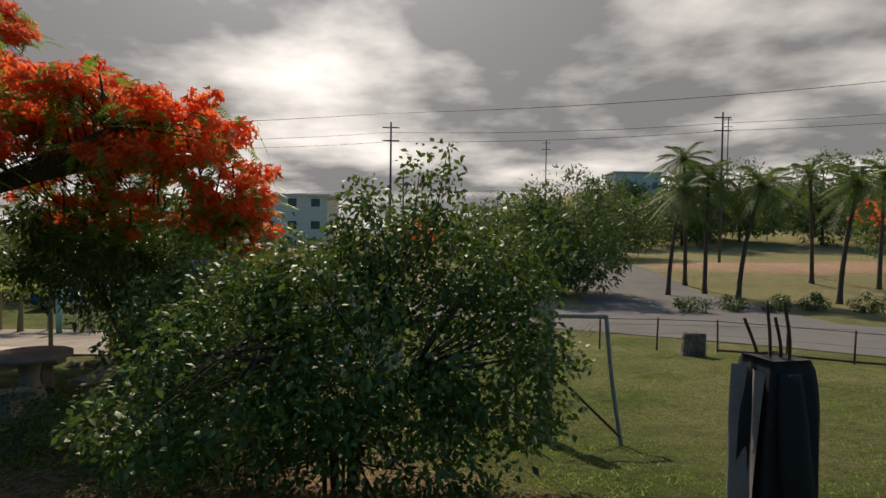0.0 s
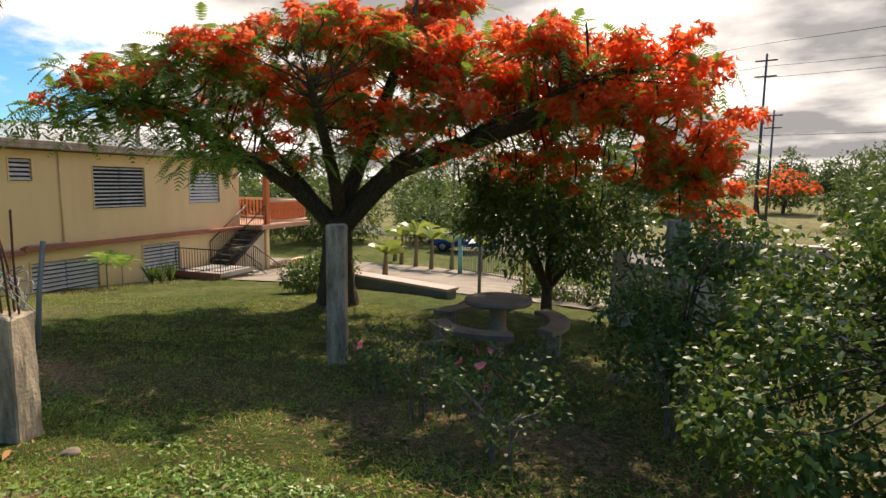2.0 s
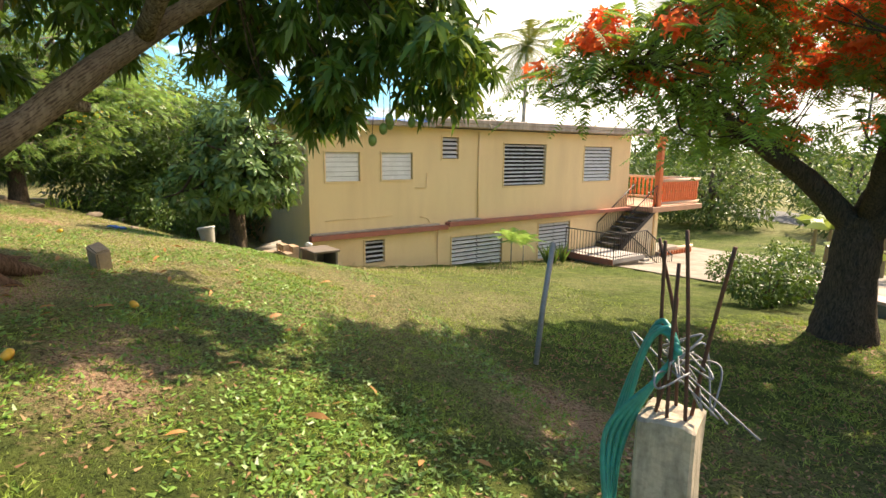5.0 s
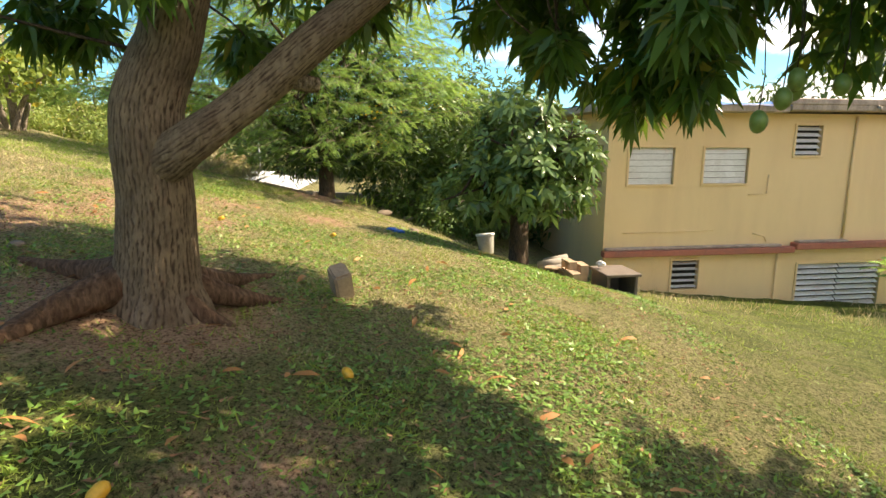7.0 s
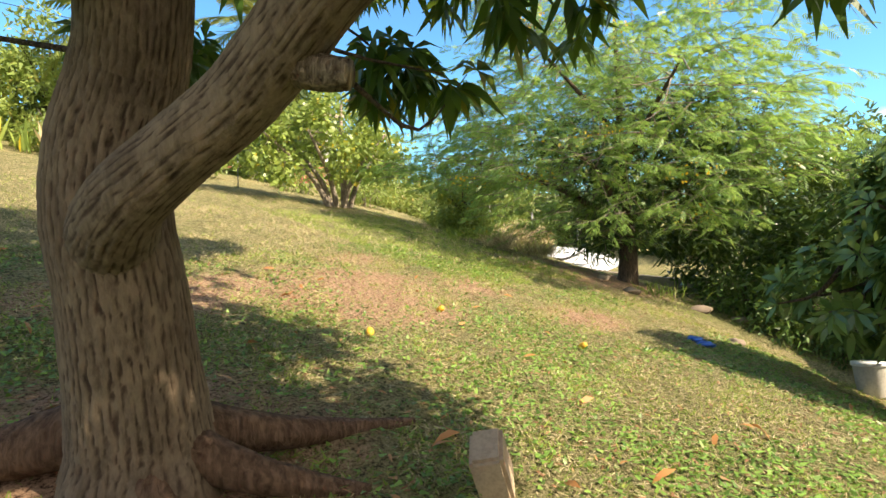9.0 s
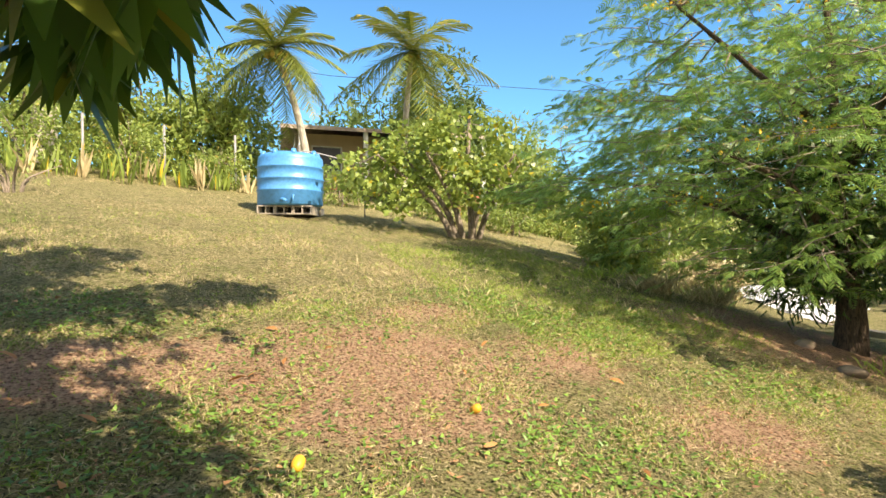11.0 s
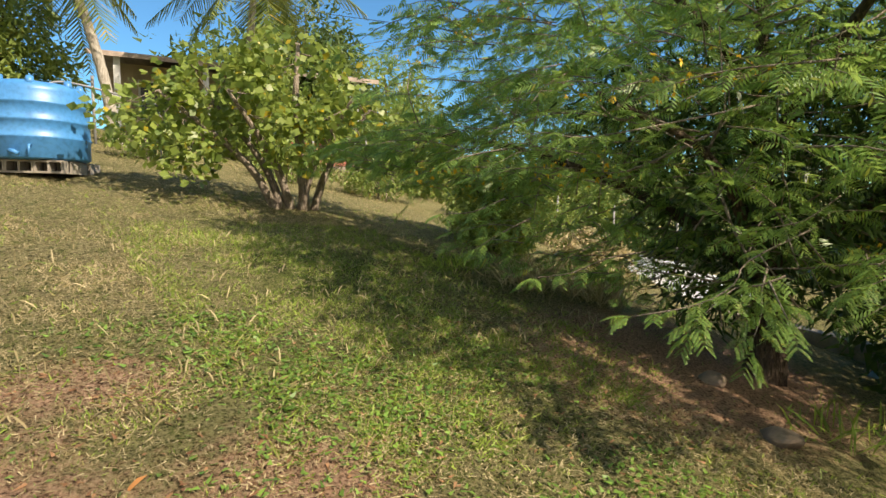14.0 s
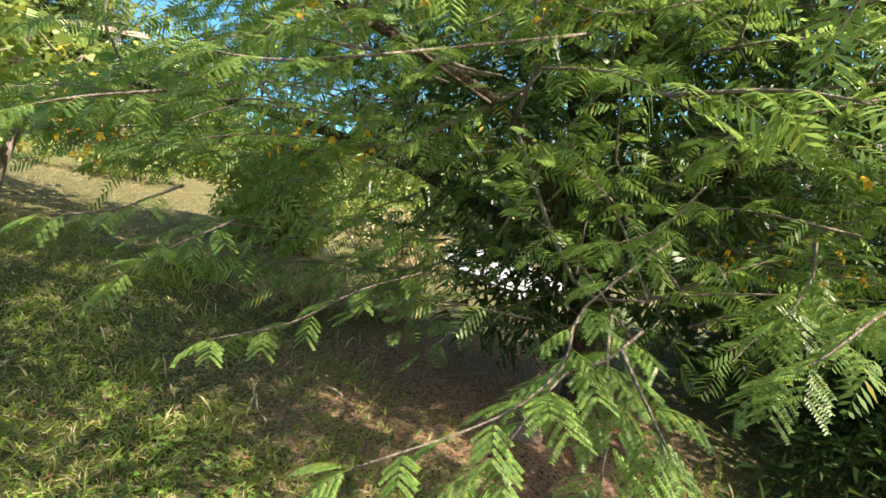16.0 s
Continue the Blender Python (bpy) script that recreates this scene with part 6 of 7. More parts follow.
# ---- utility poles and lines ----
def lines():
    def upole(x, y, top, lean=0):
        ob = thing("utility_pole", pose(x, y, gz(x, y)), "tall grey utility pole with cross-arms", "utility pole", "utility poles")
        h = top - gz(x, y)
        part("shaft", tubes("shaft", [([(0, 0, -.3), (lean, 0, h)], [.16, .09])], plain("pole_wood", (.08, .075, .075), .8), 8), ob)
        for k in (.6, 2.0):
            part("cross_arm", boxes("cross_arm", [(-.9, -.06, h - k - .06, .9, .06, h - k + .06)], RUST), ob)
        return ob
    upole(-5.7, 60, 13.5)
    upole(-5.4, 75, 10.2)
    upole(29.9, 60, 15.0)
    upole(60, 118, 27)
    upole(22, 120, 22)
    upole(-40, 62, 12.5)
    upole(68, 55, 17)
    specs = [[(-40, 62, 11.5), (-5.7, 60, 12.4), (29.9, 60, 13.8), (68, 55, 16.5)], [(-40, 62, 10.6), (-5.7, 60, 11.4), (29.9, 60, 13.0), (68, 55, 15.4)], [(-40, 48, 10.5), (-5, 46, 11.4), (36, 45, 14.3), (70, 44, 17)], [(-40, 62, 5.8), (-5.7, 60, 6.2), (29.9, 60, 7.4), (68, 55, 9.5)], [(-5.7, 60, 3.0), (29.9, 60, 3.6), (68, 55, 5.0)]]
    for pts in specs:
        ob = thing("power_line", pose(*pts[0]), "thin power line strung between poles", "cable", "power lines")
        full = []
        for a, b in zip(pts[:-1], pts[1:]):
            a, b = np.array(a), np.array(b)
            for s in np.linspace(0, 1, 14, endpoint=False):
                full.append(a + (b - a) * s - (0, 0, 1.6 * s * (1 - s)))
        full.append(np.array(pts[-1]))
        part("wire", tubes("wire", [(np.array(full) - np.array(pts[0]), .022)], IRON, 4), ob)
    ob = thing("power_line", pose(-10, -26, 9.8), "thin black cable over the upper garden", "cable", "power lines")
    part("wire", tubes("wire", [(np.array([(0, 0, 0), (-12, 3, -.7), (-30, 9, -.6)]), .012)], IRON, 4), ob)


lines()


# ---- houses farther off ----
def far_house(x, y, turn, w, d, h, z0, wall, label, storeys=1, pitched=False, name="far_house"):
    ob = thing(name, pose(x, y, z0, 0, 0, turn), label, "house")
    part("wall", boxes("wall", [(-w / 2, 0, -1.5, w / 2, .2, h), (-w / 2, .2, -1.5, -w / 2 + .2, d, h), (w / 2 - .2, .2, -1.5, w / 2, d, h), (-w / 2 + .2, d - .2, -1.5, w / 2 - .2, d, h)], wall), ob)
    if pitched:
        v = [(-w / 2 - .6, -2.2, h - .1), (w / 2 + .6, -2.2, h - .1), (w / 2 + .6, d / 2, h + 1.0), (-w / 2 - .6, d / 2, h + 1.0), (-w / 2 - .6, d + .6, h - .1), (w / 2 + .6, d + .6, h - .1)]
        v += [(a, b, c - .15) for a, b, c in v]
        part("roof", (v, [(0, 1, 2, 3), (3, 2, 5, 4), (7, 6, 9, 8), (8, 9, 10, 11), (0, 6, 7, 1), (4, 5, 11, 10), (0, 3, 9, 6), (3, 4, 10, 9), (1, 7, 8, 2), (2, 8, 11, 5)], ROOF_EDGE), ob, "low pitched roof with a pale edge")
        for k in range(4):
            u = -w / 2 + .2 + k * (w - .4) / 3
            part("porch_post", boxes("porch_post", [(u - .09, -2.0, -.8, u + .09, -1.82, h - .1)], WHITE_METAL), ob)
        part("porch_floor", boxes("porch_floor", [(-w / 2, -2.1, -1.2, w / 2, -.01, -.8 + .1)], CONCRETE), ob)
        part("porch_rail", boxes("porch_rail", [(-w / 2 + .1, -2.02, .02, w / 2 - .1, -1.94, .1), (-w / 2 + .1, -2.0, -.7, w / 2 - .1, -1.96, -.05)], RED_TRIM), ob)
    else:
        part("roof", boxes("roof", [(-w / 2 - .5, -.6, h, w / 2 + .5, d + .4, h + .3)], wall, .02), ob)
    n = int(w // 2.6)
    for s in range(storeys):
        for k in range(n):
            u = -w / 2 + (k + .5) * w / n
            zz = s * 2.9 + .9
            wn = part("window", boxes("window", [(u - .65, -.03, zz, u + .65, -.002, zz + 1.2)], WHITE_METAL), ob)
            part("pane", boxes("pane", [(u - .58, -.05, zz + .07, u + .58, -.032, zz + 1.13)], plain("far_glass", (.05, .055, .06), .25)), wn)
    return ob


WHITE_WALL = stained("white_house_wall", (.66, .62, .56), (.45, .42, .38), .8, .8, 12, .4)
far_house(-19.5, 72, 0, 9, 8, 5.2, 1.0, WHITE_WALL, "white two-storey house beyond the meadow", 2)
far_house(46, 132, 0, 11, 8, 4.2, 12.4, WHITE_WALL, "white house with columns on the hillside", 1)
far_house(-24.4, -22.5, 165, 8, 6, 2.6, 4.0, stained("beige_wall", (.62, .50, .36), (.4, .32, .24), .8), "beige bungalow with porch above the garden", 1, True, "bungalow")


# ---- driveway walls, gate, blue car ----
def drive_things():
    lw = thing("low_wall", pose(-12.4, 13.4, gz(-12.4, 13.4), 0, 0, -7), "low concrete wall with a pale pink top", "wall")
    part("body", boxes("body", [(-2.6, -.22, -.3, 2.2, .22, .30)], stained("shaded_block_wall", (.3, .26, .22), (.14, .12, .1)), .01), lw)
    part("coping", boxes("coping", [(-2.65, -.27, .30, 2.25, .27, .38)], stained("pink_coping", (.66, .50, .44), (.4, .3, .27)), .012), lw)
    ww = thing("white_wall", pose(-5.5, 12.9, gz(-5.5, 12.9), 0, 0, 4), "white boundary wall with pinkish end pier", "wall")
    part("pier", boxes("pier", [(-.25, -.2, -.3, .08, .2, 1.75)], stained("pink_pier", (.68, .52, .44), (.4, .3, .25)), .012), ww)
    part("panel", boxes("panel", [(.08, -.1, -.4, 4.6, .1, 1.35)], stained("cream_wall", (.70, .60, .48), (.42, .34, .27), .8), .01), ww)
    part("panel_top", boxes("panel_top", [(.08, -.15, 1.35, 4.6, .15, 1.45)], stained("wall_cap", (.6, .5, .45), (.35, .3, .27)), .012), ww)
    part("upper_block", boxes("upper_block", [(1.6, .4, .6, 3.9, .8, 2.0)], stained("pink_block", (.62, .5, .46), (.4, .32, .3)), .012), ww)
    for nm, x, y, h, r, mat, lb in (("gate_pole", -9.6, 13.6, 2.2, .05, GALV, "grey pipe pole at the driveway's edge"), ("gate_pole", -8.6, 14.4, 1.5, .05, stained("yellow_pole", (.6, .45, .12), (.3, .22, .1)), "yellow painted pole at the driveway's edge"), ("gate_pole", -15.2, 22.0, 1.8, .11, stained("turquoise_pole", (.25, .55, .52), (.2, .35, .33)), "turquoise painted round gate post")):
        ob = thing(nm, pose(x, y, gz(x, y)), lb, "pole")
        part("shaft", tubes("shaft", [([(0, 0, -.1), (0, 0, h)], r)], mat, 10), ob)
    g = thing("metal_gate", pose(0, 0, 0), "grey metal bar gate closing the driveway", "gate")
    p0, p1 = np.array((-15.0, 22.0)), np.array((-9.8, 20.2))
    z = gz(-12.4, 21)
    part("top_rail", tubes("top_rail", [([(*p0, z + 1.15), (*p1, z + 1.15)], .03), ([(*p0, z + .15), (*p1, z + .15)], .03)], GALV, 6), g)
    for i in range(38):
        q = p0 + (p1 - p0) * (i + .5) / 38
        part("bar", tubes("bar", [([(*q, z + .05), (*q, z + 1.3)], .013)], GALV, 5), g)
    # pickup-like blue car
    paint = plain("blue_car_paint", (.015, .09, .45), .25)
    car = thing("car", pose(-19.5, 30.0, gz(-19.5, 30.0) + .02, 0, 0, 20), "bright blue parked car beyond the gate", "car")
    bm = bmesh.new()
    prof = [(-2.1, .35), (-2.1, .85), (-1.9, 1.0), (-1.0, 1.05), (-.55, 1.5), (.7, 1.5), (1.25, 1.02), (2.0, .92), (2.12, .7), (2.12, .35)]
    va = [bm.verts.new((x, -.82, zz)) for x, zz in prof]
    vb = [bm.verts.new((x, .82, zz)) for x, zz in prof]
    bm.faces.new(va)
    bm.faces.new(vb[::-1])
    for i in range(len(prof)):
        j = (i + 1) % len(prof)
        bm.faces.new((va[j], va[i], vb[i], vb[j]))
    bmesh.ops.bevel(bm, geom=bm.edges[:], offset=.06, segments=2, affect="EDGES")
    part("body", finish("body", bm, paint, True), car)
    gl = plain("car_glass", (.02, .025, .03), .1)
    part("side_window", boxes("side_window", [(-.85, -.835, 1.08, .95, -.825, 1.42)], gl, .002), car)
    for x in (-1.35, 1.35):
        for s in (-1, 1):
            w = part("wheel", tubes("wheel", [([(x, s * .66, .32), (x, s * .86, .32)], .32)], plain("tyre", (.02, .02, .02), .9), 16), car)
            part("rim", tubes("rim", [([(x, s * .80, .32), (x, s * .875, .32)], .19)], GALV, 12), w)


drive_things()


# ---- stone table ----
def stone_table():
    m = stained("dark_stone", (.30, .235, .17), (.10, .08, .065), .85, 3, 40, .7, .006)
    x, y = -6.7, 9.0
    z = gz(x, y)
    t = thing("stone_table", pose(x, y, z, 0, 0, 15), "round dark stone garden table on a stout pedestal", "table")
    part("top", tubes("top", [([(0, 0, .70), (0, 0, .71), (0, 0, .78), (0, 0, .79)], [.56, .60, .60, .57])], m, 32), t)
    part("pedestal", tubes("pedestal", [([(0, 0, -.05), (0, 0, .08), (0, 0, .35), (0, 0, .6), (0, 0, .7)], [.28, .22, .13, .16, .24])], stained("pale_stone", (.42, .33, .24), (.2, .15, .11)), 14), t)
    pale = stained("bench_leg_stone", (.42, .32, .24), (.22, .16, .12))
    for k in range(3):
        b = thing("stone_bench", pose(x, y, z, 0, 0, 25 + 120 * k), "curved dark stone bench beside the round table", "bench", "stone benches")
        v, f = [], []
        n = 14
        for i in range(n + 1):
            a = radians(-44 + 88 * i / n)
            for r, zz in ((.92, .36), (1.26, .36), (1.26, .44), (.92, .44)):
                v.append((r * math.cos(a), r * math.sin(a), zz))
        for i in range(n):
            for q in range(4):
                p = (q + 1) % 4
                f.append((i * 4 + q, i * 4 + p, i * 4 + 4 + p, i * 4 + 4 + q))
        f += [(3, 2, 1, 0), (n * 4, n * 4 + 1, n * 4 + 2, n * 4 + 3)]
        part("seat", (v, f, m), b)
        for a in (-30, 30):
            c = (1.09 * math.cos(radians(a)), 1.09 * math.sin(radians(a)))
            part("leg", boxes("leg", [(c[0] - .12, c[1] - .1, -.3, c[0] + .12, c[1] + .1, .36)], pale, .02), b)


stone_table()


# ---- water tank ----
def block_mesh(mat, L=.40, W=.20, H=.20):
    """Hollow concrete block: shell with two cells."""
    bm = bmesh.new()
    t = .03
    for x0, y0, x1, y1 in ((-L / 2, -W / 2, L / 2, -W / 2 + t), (-L / 2, W / 2 - t, L / 2, W / 2), (-L / 2, -W / 2 + t, -L / 2 + t, W / 2 - t), (L / 2 - t, -W / 2 + t, L / 2, W / 2 - t), (-t / 2, -W / 2 + t, t / 2, W / 2 - t)):
        r = bmesh.ops.create_cube(bm, size=1)
        bmesh.ops.scale(bm, vec=(x1 - x0, y1 - y0, H), verts=r["verts"])
        bmesh.ops.translate(bm, vec=((x0 + x1) / 2, (y0 + y1) / 2, H / 2), verts=r["verts"])
    return finish("block", bm, mat)


BLOCK_GREY = stained("block_concrete", (.40, .36, .31), (.16, .13, .11), .95, 6, 50, .6, .006)
BLOCK_TAN = stained("tan_clay_block", (.50, .36, .25), (.25, .17, .12), .9, 6, 50, .5, .004)


def water_tank():
    x, y = -17.35, -12.9
    z = gz(x, y)
    blk = block_mesh(BLOCK_GREY)
    rng = random.Random(4)
    base = thing("block_platform", pose(x, y, z - .02, 0, 0, -30), "platform of concrete blocks laid on their sides", "platform")
    for i in range(3):
        for j in range(-3, 3):
            b = part("block", blk, base)
            b.matrix_basis = pose((i - 1) * .41 + rng.uniform(-.02, .02), j * .225 + rng.uniform(-.01, .01) + .1, .10, 90, 0, rng.uniform(-3, 3))
    blue = stained("blue_tank_plastic", (.06, .27, .62), (.11, .34, .66), .4, 1.5, 15, .5, .002)
    t = thing("water_tank", pose(x, y, z + .19, 0, 0, -30), "blue ribbed plastic water tank on concrete blocks", "water tank")
    prof = [(0, .70), (.03, .735), (.30, .735), (.32, .755), (.35, .755), (.37, .735), (.56, .735), (.58, .755), (.61, .755), (.63, .735), (.82, .735), (.84, .755), (.87, .755), (.89, .735), (1.04, .73), (1.10, .715), (1.15, .66), (1.18, .58), (1.19, .40), (1.20, .0)]
    v, f, n = [], [], 48
    for h, r in prof:
        for k in range(n):
            a = 6.2832 * k / n
            v.append((max(r, .01) * math.cos(a), max(r, .01) * math.sin(a), h))
    for i in range(len(prof) - 1):
        for k in range(n):
            q = (k + 1) % n
            f.append((i * n + k, i * n + q, (i + 1) * n + q, (i + 1) * n + k))
    f.append(tuple(range(n))[::-1])
    part("body", (v, f, blue, True), t)
    part("lid", tubes("lid", [([(.1, 0, 1.17), (.1, 0, 1.235), (.1, 0, 1.245)], [.30, .30, .26])], blue, 24), t)
    for a in (20, 70, 110, 160, 200, 250, 290, 340):
        c, s = math.cos(radians(a)), math.sin(radians(a))
        part("lug", tubes("lug", [([(c * .62, s * .62, 1.10), (c * .60, s * .60, 1.24)], [.075, .05])], blue, 8), t)
    part("drain_valve", tubes("drain_valve", [([(.0, .72, .10), (.0, .80, .10), (-.05, .82, .10), (-.12, .82, .06)], .035), ([(-.25, .72, .2), (-.25, .78, .2), (-.25, .8, .05)], .02)], blue, 8), t)
    part("filler_pipe", tubes("filler_pipe", [(curve_pts([(.0, -.2, 1.24), (-.3, -.4, 1.34), (-1.0, -.7, 1.22), (-1.6, -.9, 1.1)], 6), .018), ([(-1.6, -.9, 1.1), (-1.6, -.9, -.2)], .014)], GALV, 6), t, "grey filler pipe")


water_tank()


# ---- clutter by the house corner ----
def corner_pile():
    rng = random.Random(9)
    blk = block_mesh(BLOCK_TAN, .40, .20, .15)
    for i, (x, y, up, rz, tilt) in enumerate([(-19.15, 1.95, .0, 12, 0), (-19.0, 2.2, .0, 12, 0), (-19.1, 2.0, .20, 14, 0), (-19.0, 2.22, .20, 10, 0), (-18.75, 2.05, .0, 8, 4), (-19.5, 2.0, .05, 20, -6), (-19.45, 1.75, .0, 60, 8)]):
        b = thing("clay_block", pose(x, y, gz(x, y) + up + .1, 90 + tilt, 0, rz), "tan hollow block in a pile by the wall", "block", "block pile")
        part("body", blk, b)
    ch = thing("concrete_box", pose(-18.9, 2.75, gz(-18.9, 2.75), 0, 0, 13), "dark weathered concrete box against the house corner", "box")
    part("side", boxes("side", [(-.35, -.3, -.4, .35, -.24, .36), (-.35, .24, -.4, .35, .3, .36), (-.35, -.24, -.4, -.29, .24, .36)], stained("dark_concrete", (.16, .14, .12), (.06, .05, .05)), .01), ch)
    part("top", boxes("top", [(-.4, -.34, .365, .4, .34, .42)], stained("dark_slab", (.2, .16, .13), (.09, .07, .06)), .01), ch)
    wh = thing("white_rag", pose(-18.95, 2.5, gz(-18.95, 2.5) + .47), "crumpled white rag on the block pile", "rag")
    bm = bmesh.new()
    bmesh.ops.create_icosphere(bm, subdivisions=3, radius=.08)
    for v in bm.verts:
        v.co *= 1 + .5 * noise.noise(v.co * 22)
        v.co.z *= .7
    part("cloth", finish("cloth", bm, WHITE_METAL, True), wh)
    for i in range(5):
        x, y = -19.55 - .12 * i, 1.65 + .14 * (i % 3)
        p = thing("clay_pipe", pose(x, y, gz(x, y) + .1 + .11 * (i // 2), 0, 78, 60 + 8 * i), "short grey clay pipe in a heap", "pipe", "pipe heap")
        ring = tubes("tube", [([(0, 0, -.25), (0, 0, .25)], .085)], BLOCK_GREY, 14)
        part("tube", ring, p)
    x, y = -19.75, .35
    bu = thing("bucket", pose(x, y, gz(x, y), 6, -5, 0), "old white plastic bucket with dark stuff on top", "bucket")
    part("body", tubes("body", [([(0, 0, 0), (0, 0, .02), (0, 0, .40), (0, 0, .42)], [.13, .145, .18, .185])], stained("old_white_plastic", (.55, .53, .48), (.3, .27, .22), .5), 24), bu)
    part("rim", tubes("rim", [([(0, 0, .38), (0, 0, .425)], [.195, .195])], WHITE_METAL, 24), bu)
    x, y = -13.52, -1.02
    b = thing("concrete_block", pose(x, y, gz(x, y) + .13, 14, 20, 35), "tan chipped concrete block lying by the mango roots", "block")
    bm = bmesh.new()
    r = bmesh.ops.create_cube(bm, size=1)
    bmesh.ops.scale(bm, vec=(.24, .17, .30), verts=r["verts"])
    bmesh.ops.bevel(bm, geom=bm.edges[:], offset=.02, segments=2, affect="EDGES")
    part("body", finish("body", bm, stained("tan_concrete", (.44, .33, .23), (.25, .18, .13), .9, 8, 50, .5)), b)
    # pole in the lawn, stake, blue bag
    p = thing("steel_pole", pose(-10.9, 3.5, gz(-10.9, 3.5)), "rusty grey steel pole standing in the lawn", "pole")
    part("shaft", tubes("shaft", [([(0, 0, -.2), (.03, .06, .7), (.06, .14, 1.42)], .032)], GALV, 10), p)
    p = thing("thin_stake", pose(-12.95, -4.6, gz(-12.95, -4.6)), "thin metal stake in the lawn with a hook", "stake")
    part("shaft", tubes("shaft", [([(0, 0, -.1), (.04, 0, .88), (-.02, .02, .9)], .008)], RUST, 5), p)
    for x, y in ((-18.85, -1.45), (-18.7, -1.3)):
        bb = thing("blue_bag", pose(x, y, gz(x, y) + .03), "crumpled blue plastic bag on the grass", "bag")
        bm = bmesh.new()
        bmesh.ops.create_icosphere(bm, subdivisions=3, radius=.1)
        for v in bm.verts:
            v.co *= 1 + .9 * noise.noise(v.co * 14 + Vector((x, 0, 0)))
            v.co.z *= .4
        part("film", finish("film", bm, plain("blue_film", (.03, .14, .55), .3), True), bb)
    # white sheets beyond the feathery tree
    for i, (x, y, rz) in enumerate(((-29.6, -8.3, 60), (-28.8, -7.2, 62), (-30.2, -9.3, 58))):
        s = thing("corrugated_sheet", pose(x, y, gz(x, y) + .1, 16, 0, rz), "white corrugated metal sheet lying beyond the trees", "sheet", "metal sheets")
        v, f = [], []
        for k in range(41):
            u = k / 40
            for w in (-.5, .5):
                v.append((u * 2.4 - 1.2, w * 1.1, .02 * math.sin(u * 60) + .10))
        for k in range(40):
            f.append((2 * k, 2 * k + 2, 2 * k + 3, 2 * k + 1))
        me = mesh_from("panel", v, f, WHITE_METAL, True)
        part("panel", me, s)
        part("support", boxes("support", [(-.3, -.3, -.3, .3, .3, .07)], BLOCK_GREY), s)
    kb = thing("low_slab_wall", pose(-27.2, -4.6, gz(-27.2, -4.6), 0, 0, 70), "low concrete kerb wall beyond the tree", "kerb")
    part("body", boxes("body", [(-3, -.12, -.3, 3, .12, .22)], CONCRETE, .01), kb)


corner_pile()


ROCK = stained("field_stone", (.26, .20, .15), (.11, .08, .06), .95, 5, 40, .6, .006)


def rock(x, y, r, seed, label="grey field stone half sunk in the ground"):
    bm = bmesh.new()
    bmesh.ops.create_icosphere(bm, subdivisions=3, radius=r)
    for v in bm.verts:
        v.co *= 1 + .35 * noise.noise(v.co * (2 / r * .5) + Vector((seed, 0, 0)))
        v.co.z *= .55
    ob = new("rock", finish("rock", bm, ROCK))
    ob.location = (x, y, gz(x, y) + r * .12)
    tagged(ob, label, "rock", "rocks")


for i, (x, y, r) in enumerate([(-21.8, -4.0, .14), (-21.2, -3.2, .16), (-22.0, -2.2, .18), (-22.6, -1.7, .15), (-7.0, 2.2, .07), (-9.2, 12.2, .2), (-8.2, 12.4, .18), (-19.9, -1.2, .12), (-4.3, 8.0, .16), (-12.9, -3.7, .07), (-10.6, -2.4, .06)]):
    rock(x, y, r, i)


